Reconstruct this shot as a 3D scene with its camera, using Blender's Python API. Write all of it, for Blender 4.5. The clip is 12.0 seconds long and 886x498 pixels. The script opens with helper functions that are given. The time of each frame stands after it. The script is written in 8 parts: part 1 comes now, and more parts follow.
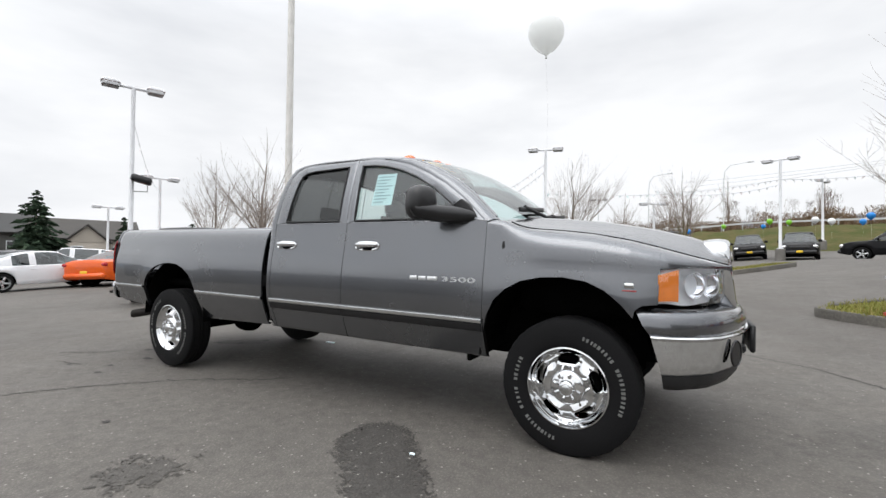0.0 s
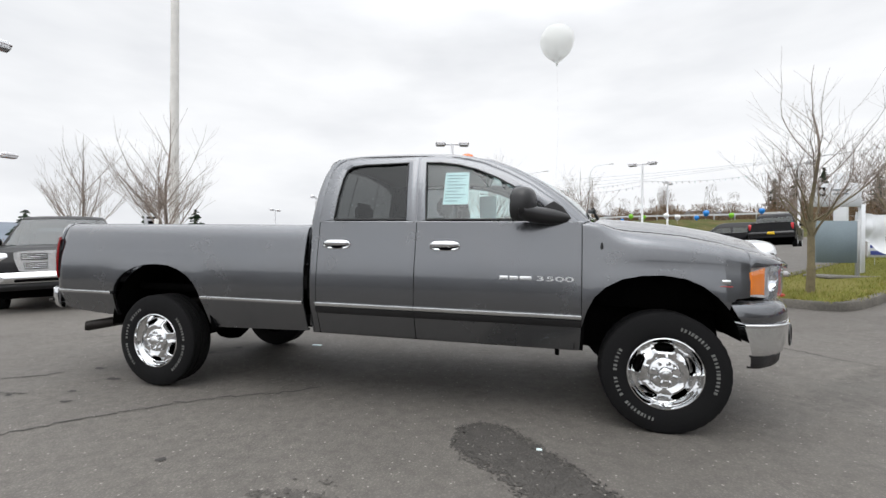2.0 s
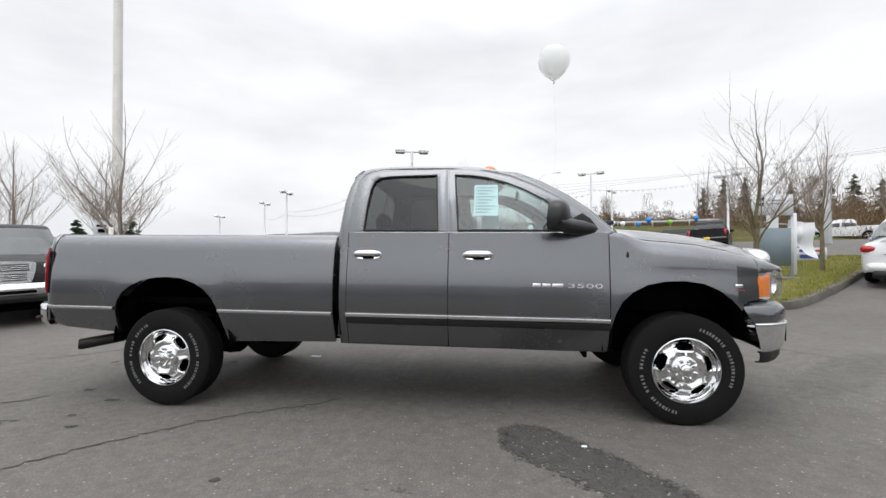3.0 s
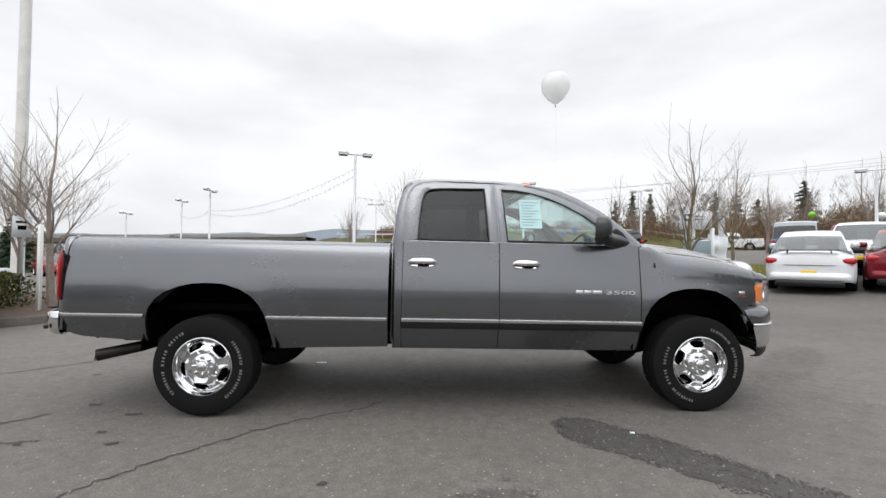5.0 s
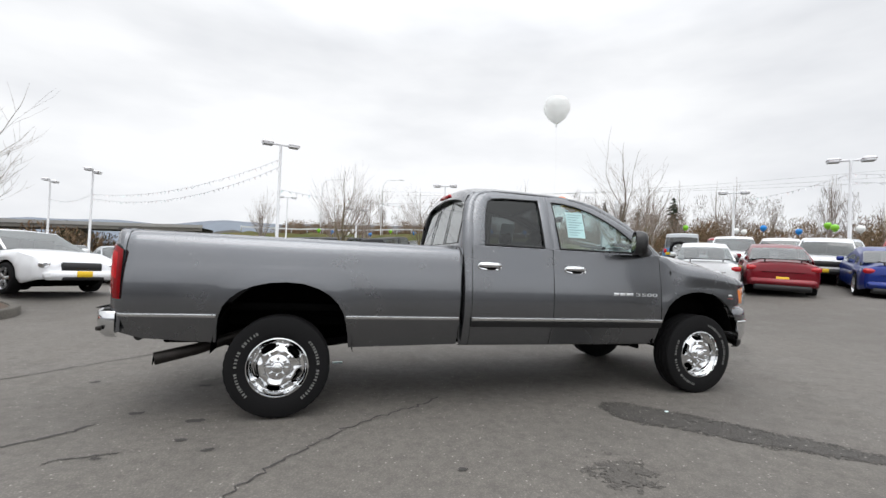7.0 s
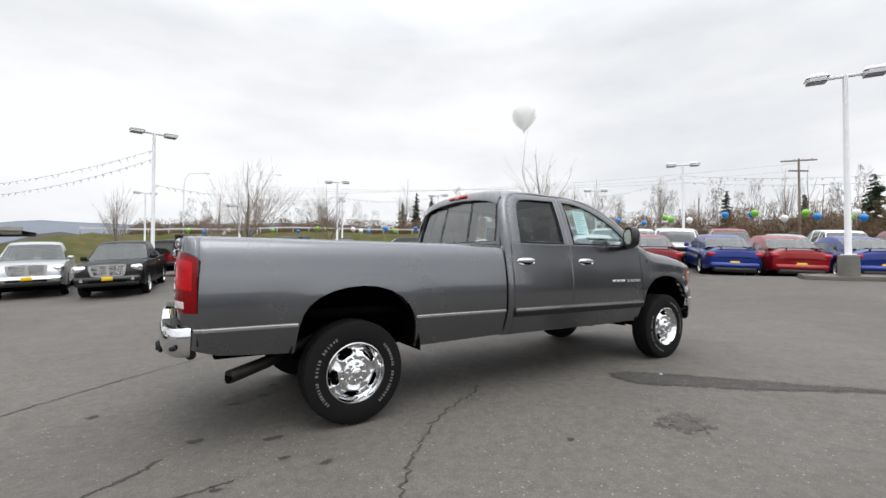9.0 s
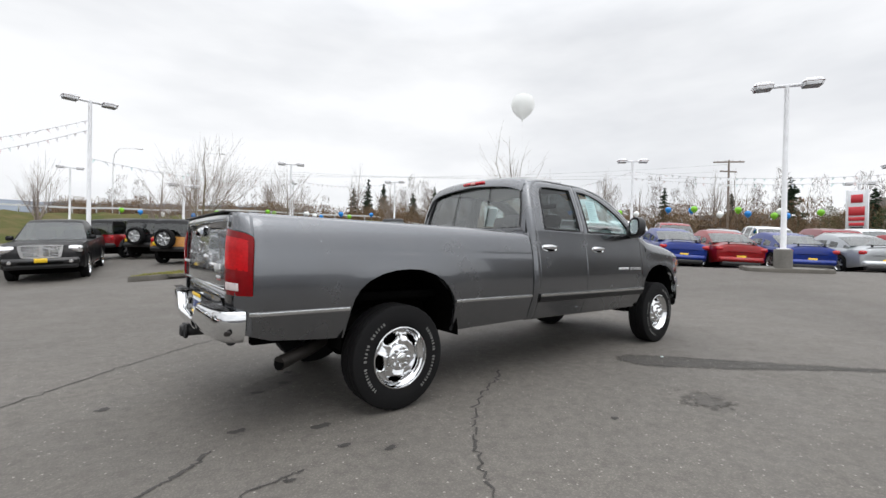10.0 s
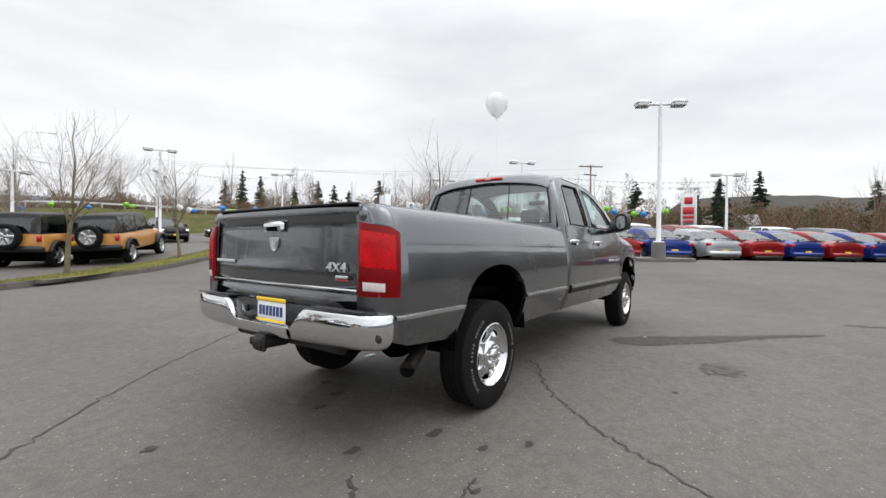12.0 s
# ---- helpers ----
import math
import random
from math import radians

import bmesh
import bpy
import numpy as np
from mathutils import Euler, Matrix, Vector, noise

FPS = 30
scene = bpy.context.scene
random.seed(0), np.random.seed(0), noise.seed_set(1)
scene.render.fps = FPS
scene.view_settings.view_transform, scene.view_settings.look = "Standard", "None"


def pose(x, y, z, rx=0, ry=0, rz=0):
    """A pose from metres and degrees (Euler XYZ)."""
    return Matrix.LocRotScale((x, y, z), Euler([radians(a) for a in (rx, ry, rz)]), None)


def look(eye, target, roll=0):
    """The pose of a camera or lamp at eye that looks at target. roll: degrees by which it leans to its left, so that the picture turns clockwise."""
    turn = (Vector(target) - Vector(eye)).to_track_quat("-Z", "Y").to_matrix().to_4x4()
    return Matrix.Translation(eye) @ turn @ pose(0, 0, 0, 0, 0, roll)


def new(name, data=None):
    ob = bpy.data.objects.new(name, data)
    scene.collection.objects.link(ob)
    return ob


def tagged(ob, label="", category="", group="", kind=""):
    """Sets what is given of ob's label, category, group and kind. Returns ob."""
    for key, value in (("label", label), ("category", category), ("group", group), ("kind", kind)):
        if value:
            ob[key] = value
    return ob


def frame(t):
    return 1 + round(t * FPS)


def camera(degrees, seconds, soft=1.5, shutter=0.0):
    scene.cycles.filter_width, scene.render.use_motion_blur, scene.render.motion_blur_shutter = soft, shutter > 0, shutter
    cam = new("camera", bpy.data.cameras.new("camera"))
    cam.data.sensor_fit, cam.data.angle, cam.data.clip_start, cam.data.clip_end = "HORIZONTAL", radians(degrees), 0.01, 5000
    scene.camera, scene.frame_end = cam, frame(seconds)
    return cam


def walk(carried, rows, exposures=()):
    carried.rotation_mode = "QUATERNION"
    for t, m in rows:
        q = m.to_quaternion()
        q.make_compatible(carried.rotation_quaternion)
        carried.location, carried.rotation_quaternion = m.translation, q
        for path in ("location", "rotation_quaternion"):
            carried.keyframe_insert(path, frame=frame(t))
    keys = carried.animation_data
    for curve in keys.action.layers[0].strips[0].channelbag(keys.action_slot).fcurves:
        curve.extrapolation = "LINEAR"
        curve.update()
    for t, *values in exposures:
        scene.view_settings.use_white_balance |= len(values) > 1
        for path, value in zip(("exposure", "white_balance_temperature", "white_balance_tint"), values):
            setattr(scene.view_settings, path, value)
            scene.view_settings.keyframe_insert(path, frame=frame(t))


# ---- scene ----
cam = camera(90.9, 12.0)
PATH = [
    (0, (4.693, -3.501, 1.184), (3.711, -1.76, 1.216), 0.7),
    (0.5, (4.368, -3.597, 1.232), (3.456, -1.817, 1.249), 1.4),
    (1, (4.047, -3.804, 1.221), (3.286, -1.955, 1.183), 1.3),
    (1.5, (3.729, -3.964, 1.215), (3.108, -2.063, 1.204), 1.7),
    (2, (3.368, -4.032, 1.24), (2.881, -2.092, 1.233), 0.4),
    (2.5, (3.052, -4.145, 1.247), (2.668, -2.183, 1.272), -0.1),
    (3, (2.772, -4.252, 1.264), (2.513, -2.269, 1.287), -0.1),
    (3.5, (2.488, -4.251, 1.277), (2.308, -2.259, 1.297), -0.9),
    (3.7, (2.399, -4.26, 1.29), (2.222, -2.268, 1.345), -0.5),
    (5.3, (1.573, -4.547, 1.297), (1.71, -2.552, 1.341), 1.5),
    (5.5, (1.44, -4.547, 1.305), (1.601, -2.554, 1.368), 2.2),
    (6, (1.087, -4.622, 1.304), (1.441, -2.654, 1.34), 1.5),
    (6.5, (0.72, -4.664, 1.294), (1.147, -2.711, 1.317), 1.8),
    (7, (0.317, -4.587, 1.304), (0.842, -2.657, 1.352), 2.2),
    (7.2, (0.163, -4.577, 1.294), (0.719, -2.657, 1.369), 2.4),
    (8.8, (-1.051, -4.221, 1.286), (-0.092, -2.466, 1.332), 1.1),
    (9, (-1.19, -4.184, 1.296), (-0.147, -2.478, 1.336), 0.0),
    (9.5, (-1.515, -3.999, 1.257), (-0.404, -2.336, 1.242), 1.1),
    (10, (-1.804, -3.718, 1.256), (-0.563, -2.15, 1.244), 1.1),
    (10.5, (-2.14, -3.48, 1.246), (-0.786, -2.008, 1.269), 0.6),
    (11, (-2.394, -3.231, 1.233), (-0.986, -1.811, 1.225), 0.8),
    (11.5, (-2.607, -2.87, 1.235), (-1.092, -1.565, 1.204), 0.3),
    (12, (-2.848, -2.531, 1.225), (-1.224, -1.364, 1.203), 0.5),
]
walk(cam, [(t, look(eye, target, roll)) for t, eye, target, roll in PATH], exposures=[(0.0, 0.0), (12.0, 0.0)])

# ---------------------------------------------------------------- world and light
world = bpy.data.worlds.new("overcast_sky")
scene.world = world
world.use_nodes = True
wn, wl = world.node_tree.nodes, world.node_tree.links
wn.clear()
w_out, w_bg = wn.new("ShaderNodeOutputWorld"), wn.new("ShaderNodeBackground")
w_sky = wn.new("ShaderNodeTexSky")
w_sky.sky_type, w_sky.sun_disc = "NISHITA", False
w_sky.sun_elevation, w_sky.sun_rotation = radians(50), radians(189)
w_sky.dust_density = 4.0
w_grey = wn.new("ShaderNodeHueSaturation")
w_grey.inputs["Saturation"].default_value = 0.12
w_grey.inputs["Value"].default_value = 0.10
w_tc, w_map = wn.new("ShaderNodeTexCoord"), wn.new("ShaderNodeMapping")
w_map.inputs["Scale"].default_value = (1.0, 1.0, 3.2)
w_n1, w_n2 = wn.new("ShaderNodeTexNoise"), wn.new("ShaderNodeTexNoise")
w_n1.inputs["Scale"].default_value, w_n1.inputs["Detail"].default_value = 1.7, 5.0
w_n2.inputs["Scale"].default_value, w_n2.inputs["Detail"].default_value = 4.5, 6.0
w_add = wn.new("ShaderNodeMath")
w_add.operation = "MULTIPLY_ADD"
w_add.inputs[1].default_value = 0.35
w_ramp = wn.new("ShaderNodeValToRGB")
w_ramp.color_ramp.elements[0].position, w_ramp.color_ramp.elements[0].color = 0.44, (0.80, 0.822, 0.865, 1)
w_ramp.color_ramp.elements[1].position, w_ramp.color_ramp.elements[1].color = 0.80, (1.06, 1.075, 1.10, 1)
w_mix = wn.new("ShaderNodeMix")
w_mix.data_type = "RGBA"
w_mix.inputs["Factor"].default_value = 0.93
wl.new(w_sky.outputs[0], w_grey.inputs["Color"])
wl.new(w_tc.outputs["Generated"], w_map.inputs[0])
wl.new(w_map.outputs[0], w_n1.inputs["Vector"])
wl.new(w_map.outputs[0], w_n2.inputs["Vector"])
wl.new(w_n2.outputs["Fac"], w_add.inputs[0])
wl.new(w_n1.outputs["Fac"], w_add.inputs[2])
wl.new(w_add.outputs[0], w_ramp.inputs[0])
wl.new(w_grey.outputs[0], w_mix.inputs["A"])
wl.new(w_ramp.outputs[0], w_mix.inputs["B"])
wl.new(w_mix.outputs["Result"], w_bg.inputs["Color"])
wl.new(w_bg.outputs[0], w_out.inputs[0])
# an overcast sky is brighter overhead than towards the horizon
w_sep, w_up = wn.new("ShaderNodeSeparateXYZ"), wn.new("ShaderNodeMapRange")
w_up.inputs["From Min"].default_value, w_up.inputs["From Max"].default_value = 0.42, 1.0
w_up.inputs["To Min"].default_value, w_up.inputs["To Max"].default_value = 0.98, 2.15
wl.new(w_tc.outputs["Generated"], w_sep.inputs[0])
wl.new(w_sep.outputs["Z"], w_up.inputs[0])
# and brightest round the hidden sun
w_dot, w_pos, w_glow, w_all = (wn.new(n) for n in ("ShaderNodeVectorMath", "ShaderNodeMath", "ShaderNodeMath", "ShaderNodeMath"))
w_dot.operation, w_pos.operation, w_glow.operation, w_all.operation = "DOT_PRODUCT", "MAXIMUM", "MULTIPLY_ADD", "MULTIPLY"
w_dot.inputs[1].default_value = (-0.10, -0.63, 0.77)
w_pos.inputs[1].default_value = 0.0
w_glow.inputs[1].default_value, w_glow.inputs[2].default_value = 0.40, 1.0
wl.new(w_tc.outputs["Generated"], w_dot.inputs[0])
wl.new(w_dot.outputs["Value"], w_pos.inputs[0])
wl.new(w_pos.outputs[0], w_glow.inputs[0])
wl.new(w_up.outputs[0], w_all.inputs[0])
wl.new(w_glow.outputs[0], w_all.inputs[1])
wl.new(w_all.outputs[0], w_bg.inputs["Strength"])

sun_data = bpy.data.lights.new("sun", "SUN")
sun_data.energy, sun_data.angle, sun_data.color = 0.5, radians(40), (1.0, 0.97, 0.93)
sun = new("sun", sun_data)
sun.matrix_world = look((-2, -14, 30), (1, 1, 0))


# ---------------------------------------------------------------- materials
def shade(name):
    m = bpy.data.materials.new(name)
    m.use_nodes = True
    nodes = m.node_tree.nodes
    return m, nodes, m.node_tree.links, nodes["Principled BSDF"]


def noise_of(nodes, links, scale, detail=4.0, rough=0.55, coords="Object"):
    tc, n = nodes.new("ShaderNodeTexCoord"), nodes.new("ShaderNodeTexNoise")
    n.inputs["Scale"].default_value, n.inputs["Detail"].default_value, n.inputs["Roughness"].default_value = scale, detail, rough
    links.new(tc.outputs[coords], n.inputs["Vector"])
    return n.outputs["Fac"]


def ramp_of(nodes, links, fac, stops):
    r = nodes.new("ShaderNodeValToRGB")
    el = r.color_ramp.elements
    while len(el) < len(stops):
        el.new(0.5)
    for e, (p, c) in zip(el, stops):
        e.position, e.color = p, (*c, 1) if len(c) == 3 else c
    links.new(fac, r.inputs[0])
    return r.outputs[0]


def mixed(nodes, links, fac, a, b, blend="MIX"):
    m = nodes.new("ShaderNodeMix")
    m.data_type, m.blend_type = "RGBA", blend
    for key, v in (("Factor", fac), ("A", a), ("B", b)):
        if isinstance(v, (int, float)):
            m.inputs[key].default_value = v
        elif isinstance(v, tuple):
            m.inputs[key].default_value = (*v, 1)
        else:
            links.new(v, m.inputs[key])
    return m.outputs["Result"]


def bumped(nodes, links, bsdf, height, strength, distance=0.01):
    b = nodes.new("ShaderNodeBump")
    b.inputs["Strength"].default_value, b.inputs["Distance"].default_value = strength, distance
    links.new(height, b.inputs["Height"])
    links.new(b.outputs[0], bsdf.inputs["Normal"])


def plain(name, color, rough=0.5, metal=0.0, vary=0.12, scale=6.0, bump=0.0, bscale=60.0, coat=0.0, spec=0.5):
    """A surface with a stain scale, a grain scale and slight relief."""
    m, nodes, links, p = shade(name)
    big = noise_of(nodes, links, scale)
    fine = noise_of(nodes, links, scale * 14, 3.0)
    lo, hi = tuple(c * (1 - vary) for c in color), tuple(min(1, c * (1 + vary)) for c in color)
    c1 = ramp_of(nodes, links, big, [(0.3, lo), (0.7, hi)])
    c2 = mixed(nodes, links, 0.35, c1, ramp_of(nodes, links, fine, [(0.35, lo), (0.65, hi)]))
    links.new(c2, p.inputs["Base Color"])
    rr = nodes.new("ShaderNodeMapRange")
    rr.inputs["To Min"].default_value, rr.inputs["To Max"].default_value = max(0.02, rough * 0.8), min(1, rough * 1.2)
    links.new(big, rr.inputs[0])
    links.new(rr.outputs[0], p.inputs["Roughness"])
    p.inputs["Metallic"].default_value, p.inputs["Coat Weight"].default_value = metal, coat
    p.inputs["Specular IOR Level"].default_value = spec
    p.inputs["Coat Roughness"].default_value = 0.04
    if bump:
        bumped(nodes, links, p, noise_of(nodes, links, bscale, 5.0), bump)
    return m


def car_paint(name, color, metal=0.55, rough=0.36, film=0.22, gloss=1.0):
    """Metallic base with flakes, film of road dust, clear coat on top."""
    m, nodes, links, p = shade(name)
    flake = noise_of(nodes, links, 900.0, 2.0)
    dust = noise_of(nodes, links, 2.2, 6.0, 0.62)
    c = ramp_of(nodes, links, flake, [(0.3, tuple(v * 0.8 for v in color)), (0.7, tuple(min(1, v * 1.22) for v in color))])
    c = mixed(nodes, links, ramp_of(nodes, links, dust, [(0.45, (0, 0, 0)), (0.85, (film, film, film))]), c, (0.20, 0.19, 0.175))
    links.new(c, p.inputs["Base Color"])
    p.inputs["Metallic"].default_value = metal
    links.new(ramp_of(nodes, links, dust, [(0.35, (rough, rough, rough)), (0.8, (rough + 0.13, rough + 0.13, rough + 0.13))]), p.inputs["Roughness"])
    p.inputs["Coat Weight"].default_value = gloss
    p.inputs["Specular IOR Level"].default_value = 0.5 if metal > 0.6 else 0.12 if max(color) > 0.1 else 0.04
    links.new(ramp_of(nodes, links, dust, [(0.4, (0.03, 0.03, 0.03)), (0.85, (0.12, 0.12, 0.12))]), p.inputs["Coat Roughness"])
    bumped(nodes, links, p, noise_of(nodes, links, 9.0, 2.0), 0.02, 0.004)
    return m


def pane(name, tint, clear=0.75, rough=0.01, gloss=0.085):
    """Thin window glass: tinted see-through with a real gloss that grows at grazing angles."""
    m, nodes, links, p = shade(name)
    nodes.remove(p)
    out = nodes["Material Output"]
    tr, gl, mix, lw, po, ad = (nodes.new(n) for n in ("ShaderNodeBsdfTransparent", "ShaderNodeBsdfGlossy", "ShaderNodeMixShader", "ShaderNodeLayerWeight", "ShaderNodeMath", "ShaderNodeMath"))
    tr.inputs[0].default_value = (*(t * clear for t in tint), 1)
    gl.inputs["Roughness"].default_value = rough
    gl.inputs["Color"].default_value = (0.95, 0.97, 0.97, 1)
    po.operation, po.inputs[1].default_value = "POWER", 4.0
    ad.operation, ad.inputs[1].default_value, ad.inputs[2].default_value = "MULTIPLY_ADD", 0.97 - gloss, gloss
    links.new(lw.outputs["Facing"], po.inputs[0])
    links.new(po.outputs[0], ad.inputs[0])
    links.new(ad.outputs[0], mix.inputs[0])
    links.new(tr.outputs[0], mix.inputs[1])
    links.new(gl.outputs[0], mix.inputs[2])
    links.new(mix.outputs[0], out.inputs[0])
    return m


def asphalt_material(name, lo, hi, wear, stains=()):
    m, nodes, links, p = shade(name)
    big, mid = noise_of(nodes, links, 0.22, 6.0, 0.6), noise_of(nodes, links, 1.6, 7.0, 0.65)
    grit = noise_of(nodes, links, 95.0, 3.0, 0.7)
    tc, vor = nodes.new("ShaderNodeTexCoord"), nodes.new("ShaderNodeTexVoronoi")
    vor.inputs["Scale"].default_value = 62.0
    links.new(tc.outputs["Object"], vor.inputs["Vector"])
    c = ramp_of(nodes, links, big, [(0.40, lo), (0.60, hi)])
    c = mixed(nodes, links, 0.38, c, ramp_of(nodes, links, mid, [(0.3, lo), (0.72, hi)]))
    c = mixed(nodes, links, ramp_of(nodes, links, grit, [(0.55, (0, 0, 0)), (0.8, (wear, wear, wear))]), c, (0.20, 0.19, 0.175))
    c = mixed(nodes, links, ramp_of(nodes, links, vor.outputs["Distance"], [(0.0, (0.0, 0, 0)), (0.5, (0.55, 0.55, 0.55))]), c, tuple(v * 0.55 for v in lo))
    grain = noise_of(nodes, links, 11.0, 8.0, 0.75)
    c = mixed(nodes, links, ramp_of(nodes, links, grain, [(0.38, (0.48, 0.48, 0.48)), (0.56, (0, 0, 0))]), c, tuple(v * 0.50 for v in lo))
    pale = nodes.new("ShaderNodeTexVoronoi")
    pale.inputs["Scale"].default_value = 17.0
    links.new(tc.outputs["Object"], pale.inputs["Vector"])
    c = mixed(nodes, links, ramp_of(nodes, links, pale.outputs["Distance"], [(0.06, (0.85, 0.85, 0.85)), (0.14, (0, 0, 0))]), c, (0.34, 0.325, 0.295))
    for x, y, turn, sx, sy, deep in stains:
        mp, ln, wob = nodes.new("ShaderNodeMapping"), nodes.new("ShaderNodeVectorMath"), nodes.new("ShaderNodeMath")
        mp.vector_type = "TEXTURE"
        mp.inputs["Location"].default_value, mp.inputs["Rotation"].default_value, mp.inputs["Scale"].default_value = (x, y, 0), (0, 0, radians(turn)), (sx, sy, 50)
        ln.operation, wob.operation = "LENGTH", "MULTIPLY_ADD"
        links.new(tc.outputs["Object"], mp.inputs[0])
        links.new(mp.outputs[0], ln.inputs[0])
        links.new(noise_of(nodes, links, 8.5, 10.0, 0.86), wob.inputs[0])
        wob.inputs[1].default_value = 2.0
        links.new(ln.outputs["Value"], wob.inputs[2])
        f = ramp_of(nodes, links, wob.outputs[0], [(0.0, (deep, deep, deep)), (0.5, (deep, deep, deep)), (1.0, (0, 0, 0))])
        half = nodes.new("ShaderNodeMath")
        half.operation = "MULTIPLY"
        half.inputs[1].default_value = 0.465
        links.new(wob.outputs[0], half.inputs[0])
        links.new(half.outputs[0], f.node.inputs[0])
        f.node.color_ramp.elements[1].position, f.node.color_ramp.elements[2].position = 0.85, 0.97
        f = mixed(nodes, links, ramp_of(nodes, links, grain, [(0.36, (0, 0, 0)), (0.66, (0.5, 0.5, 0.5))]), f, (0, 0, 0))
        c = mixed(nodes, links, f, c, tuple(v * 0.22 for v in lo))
    links.new(c, p.inputs["Base Color"])
    links.new(ramp_of(nodes, links, mid, [(0.3, (0.62, 0.62, 0.62)), (0.75, (0.92, 0.92, 0.92))]), p.inputs["Roughness"])
    p.inputs["Specular IOR Level"].default_value = 0.4
    bumped(nodes, links, p, mixed(nodes, links, 0.5, grit, vor.outputs["Distance"]), 0.75, 0.006)
    return m


PAINT = car_paint("grey_metallic_paint", (0.142, 0.148, 0.159), 0.94, 0.20, 0.14)
CHROME = plain("chrome", (0.72, 0.73, 0.74), 0.06, 1.0, 0.04, 3.0)
BADGE = plain("badge_silver", (0.66, 0.67, 0.68), 0.32, 0.45, 0.05, 20.0)
BRUSHED = plain("bright_trim", (0.62, 0.63, 0.63), 0.22, 1.0, 0.06, 5.0)
RUBBER = plain("tyre_rubber", (0.0075, 0.0075, 0.008), 0.82, 0.0, 0.25, 8.0, 0.25, 120.0, spec=0.16)
LETTER = plain("raised_white_rubber", (0.135, 0.135, 0.13), 0.8, 0.0, 0.45, 30.0)
BLACK = plain("black_plastic", (0.010, 0.010, 0.011), 0.5, 0.0, 0.2, 9.0, 0.15, 300.0)
GLOSSBLACK = plain("gloss_black_plastic", (0.012, 0.012, 0.013), 0.18, 0.0, 0.15, 6.0)
# near-zero, gloss-free black: shade of wells, underside and hollows put into the colour
DARK = plain("near_black", (0.0045, 0.0045, 0.0045), 1.0, 0.0, 0.3, 5.0, spec=0.0)
RUST = plain("sooty_steel", (0.026, 0.023, 0.021), 0.55, 0.7, 0.35, 9.0, 0.2, 60.0)
GLASS = pane("clear_window_glass", (0.80, 0.93, 0.92), 0.92, 0.01, 0.10)
TINT = pane("tinted_privacy_glass", (0.56, 0.57, 0.58), 0.22, 0.01, 0.04)
LENS = pane("clear_lamp_lens", (0.95, 0.97, 1.0), 0.95)
HOUSING = plain("lamp_housing_silver", (0.90, 0.91, 0.92), 0.35, 0.25, 0.06, 20.0)
REFLECTOR = plain("lamp_reflector", (0.95, 0.95, 0.96), 0.12, 0.9, 0.04, 12.0)
AMBER = plain("amber_lens", (0.85, 0.23, 0.02), 0.15, 0.0, 0.12, 40.0, 0.3, 90.0, 0.6)
ORANGE_LENS = plain("orange_marker_lens", (0.80, 0.16, 0.03), 0.2, 0.0, 0.1, 40.0, 0.0, 60.0, 0.5)
RED_LENS = plain("red_lamp_lens", (0.17, 0.001, 0.003), 0.14, 0.0, 0.35, 12.0, 0.2, 55.0, 0.1, 0.22)
SEAT = plain("grey_seat_cloth", (0.055, 0.055, 0.058), 0.9, 0.0, 0.2, 10.0, 0.3, 400.0)
PAPER = plain("window_sheet_paper", (0.72, 0.84, 0.86), 0.8, 0.0, 0.03, 4.0)
INK = plain("printed_ink", (0.30, 0.42, 0.46), 0.8, 0.0, 0.1, 30.0)
YELLOW = plain("yellow_plate_frame", (0.80, 0.52, 0.02), 0.5, 0.0, 0.06, 20.0)
PLATE = plain("plate_white", (0.72, 0.76, 0.80), 0.4, 0.0, 0.08, 30.0)
PLATE_INK = plain("plate_blue", (0.03, 0.05, 0.16), 0.5, 0.0, 0.1, 30.0)
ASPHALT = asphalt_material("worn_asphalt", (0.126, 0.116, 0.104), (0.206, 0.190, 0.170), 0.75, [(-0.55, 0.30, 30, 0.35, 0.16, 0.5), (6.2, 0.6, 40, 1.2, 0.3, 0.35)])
DAMP = asphalt_material("oil_darkened_asphalt", (0.060, 0.055, 0.050), (0.104, 0.097, 0.088), 0.60)
FAINT = asphalt_material("faintly_oiled_asphalt", (0.082, 0.075, 0.068), (0.140, 0.130, 0.117), 0.70)
CRACK = plain("crack_tar", (0.045, 0.042, 0.039), 0.9, 0.0, 0.3, 20.0)


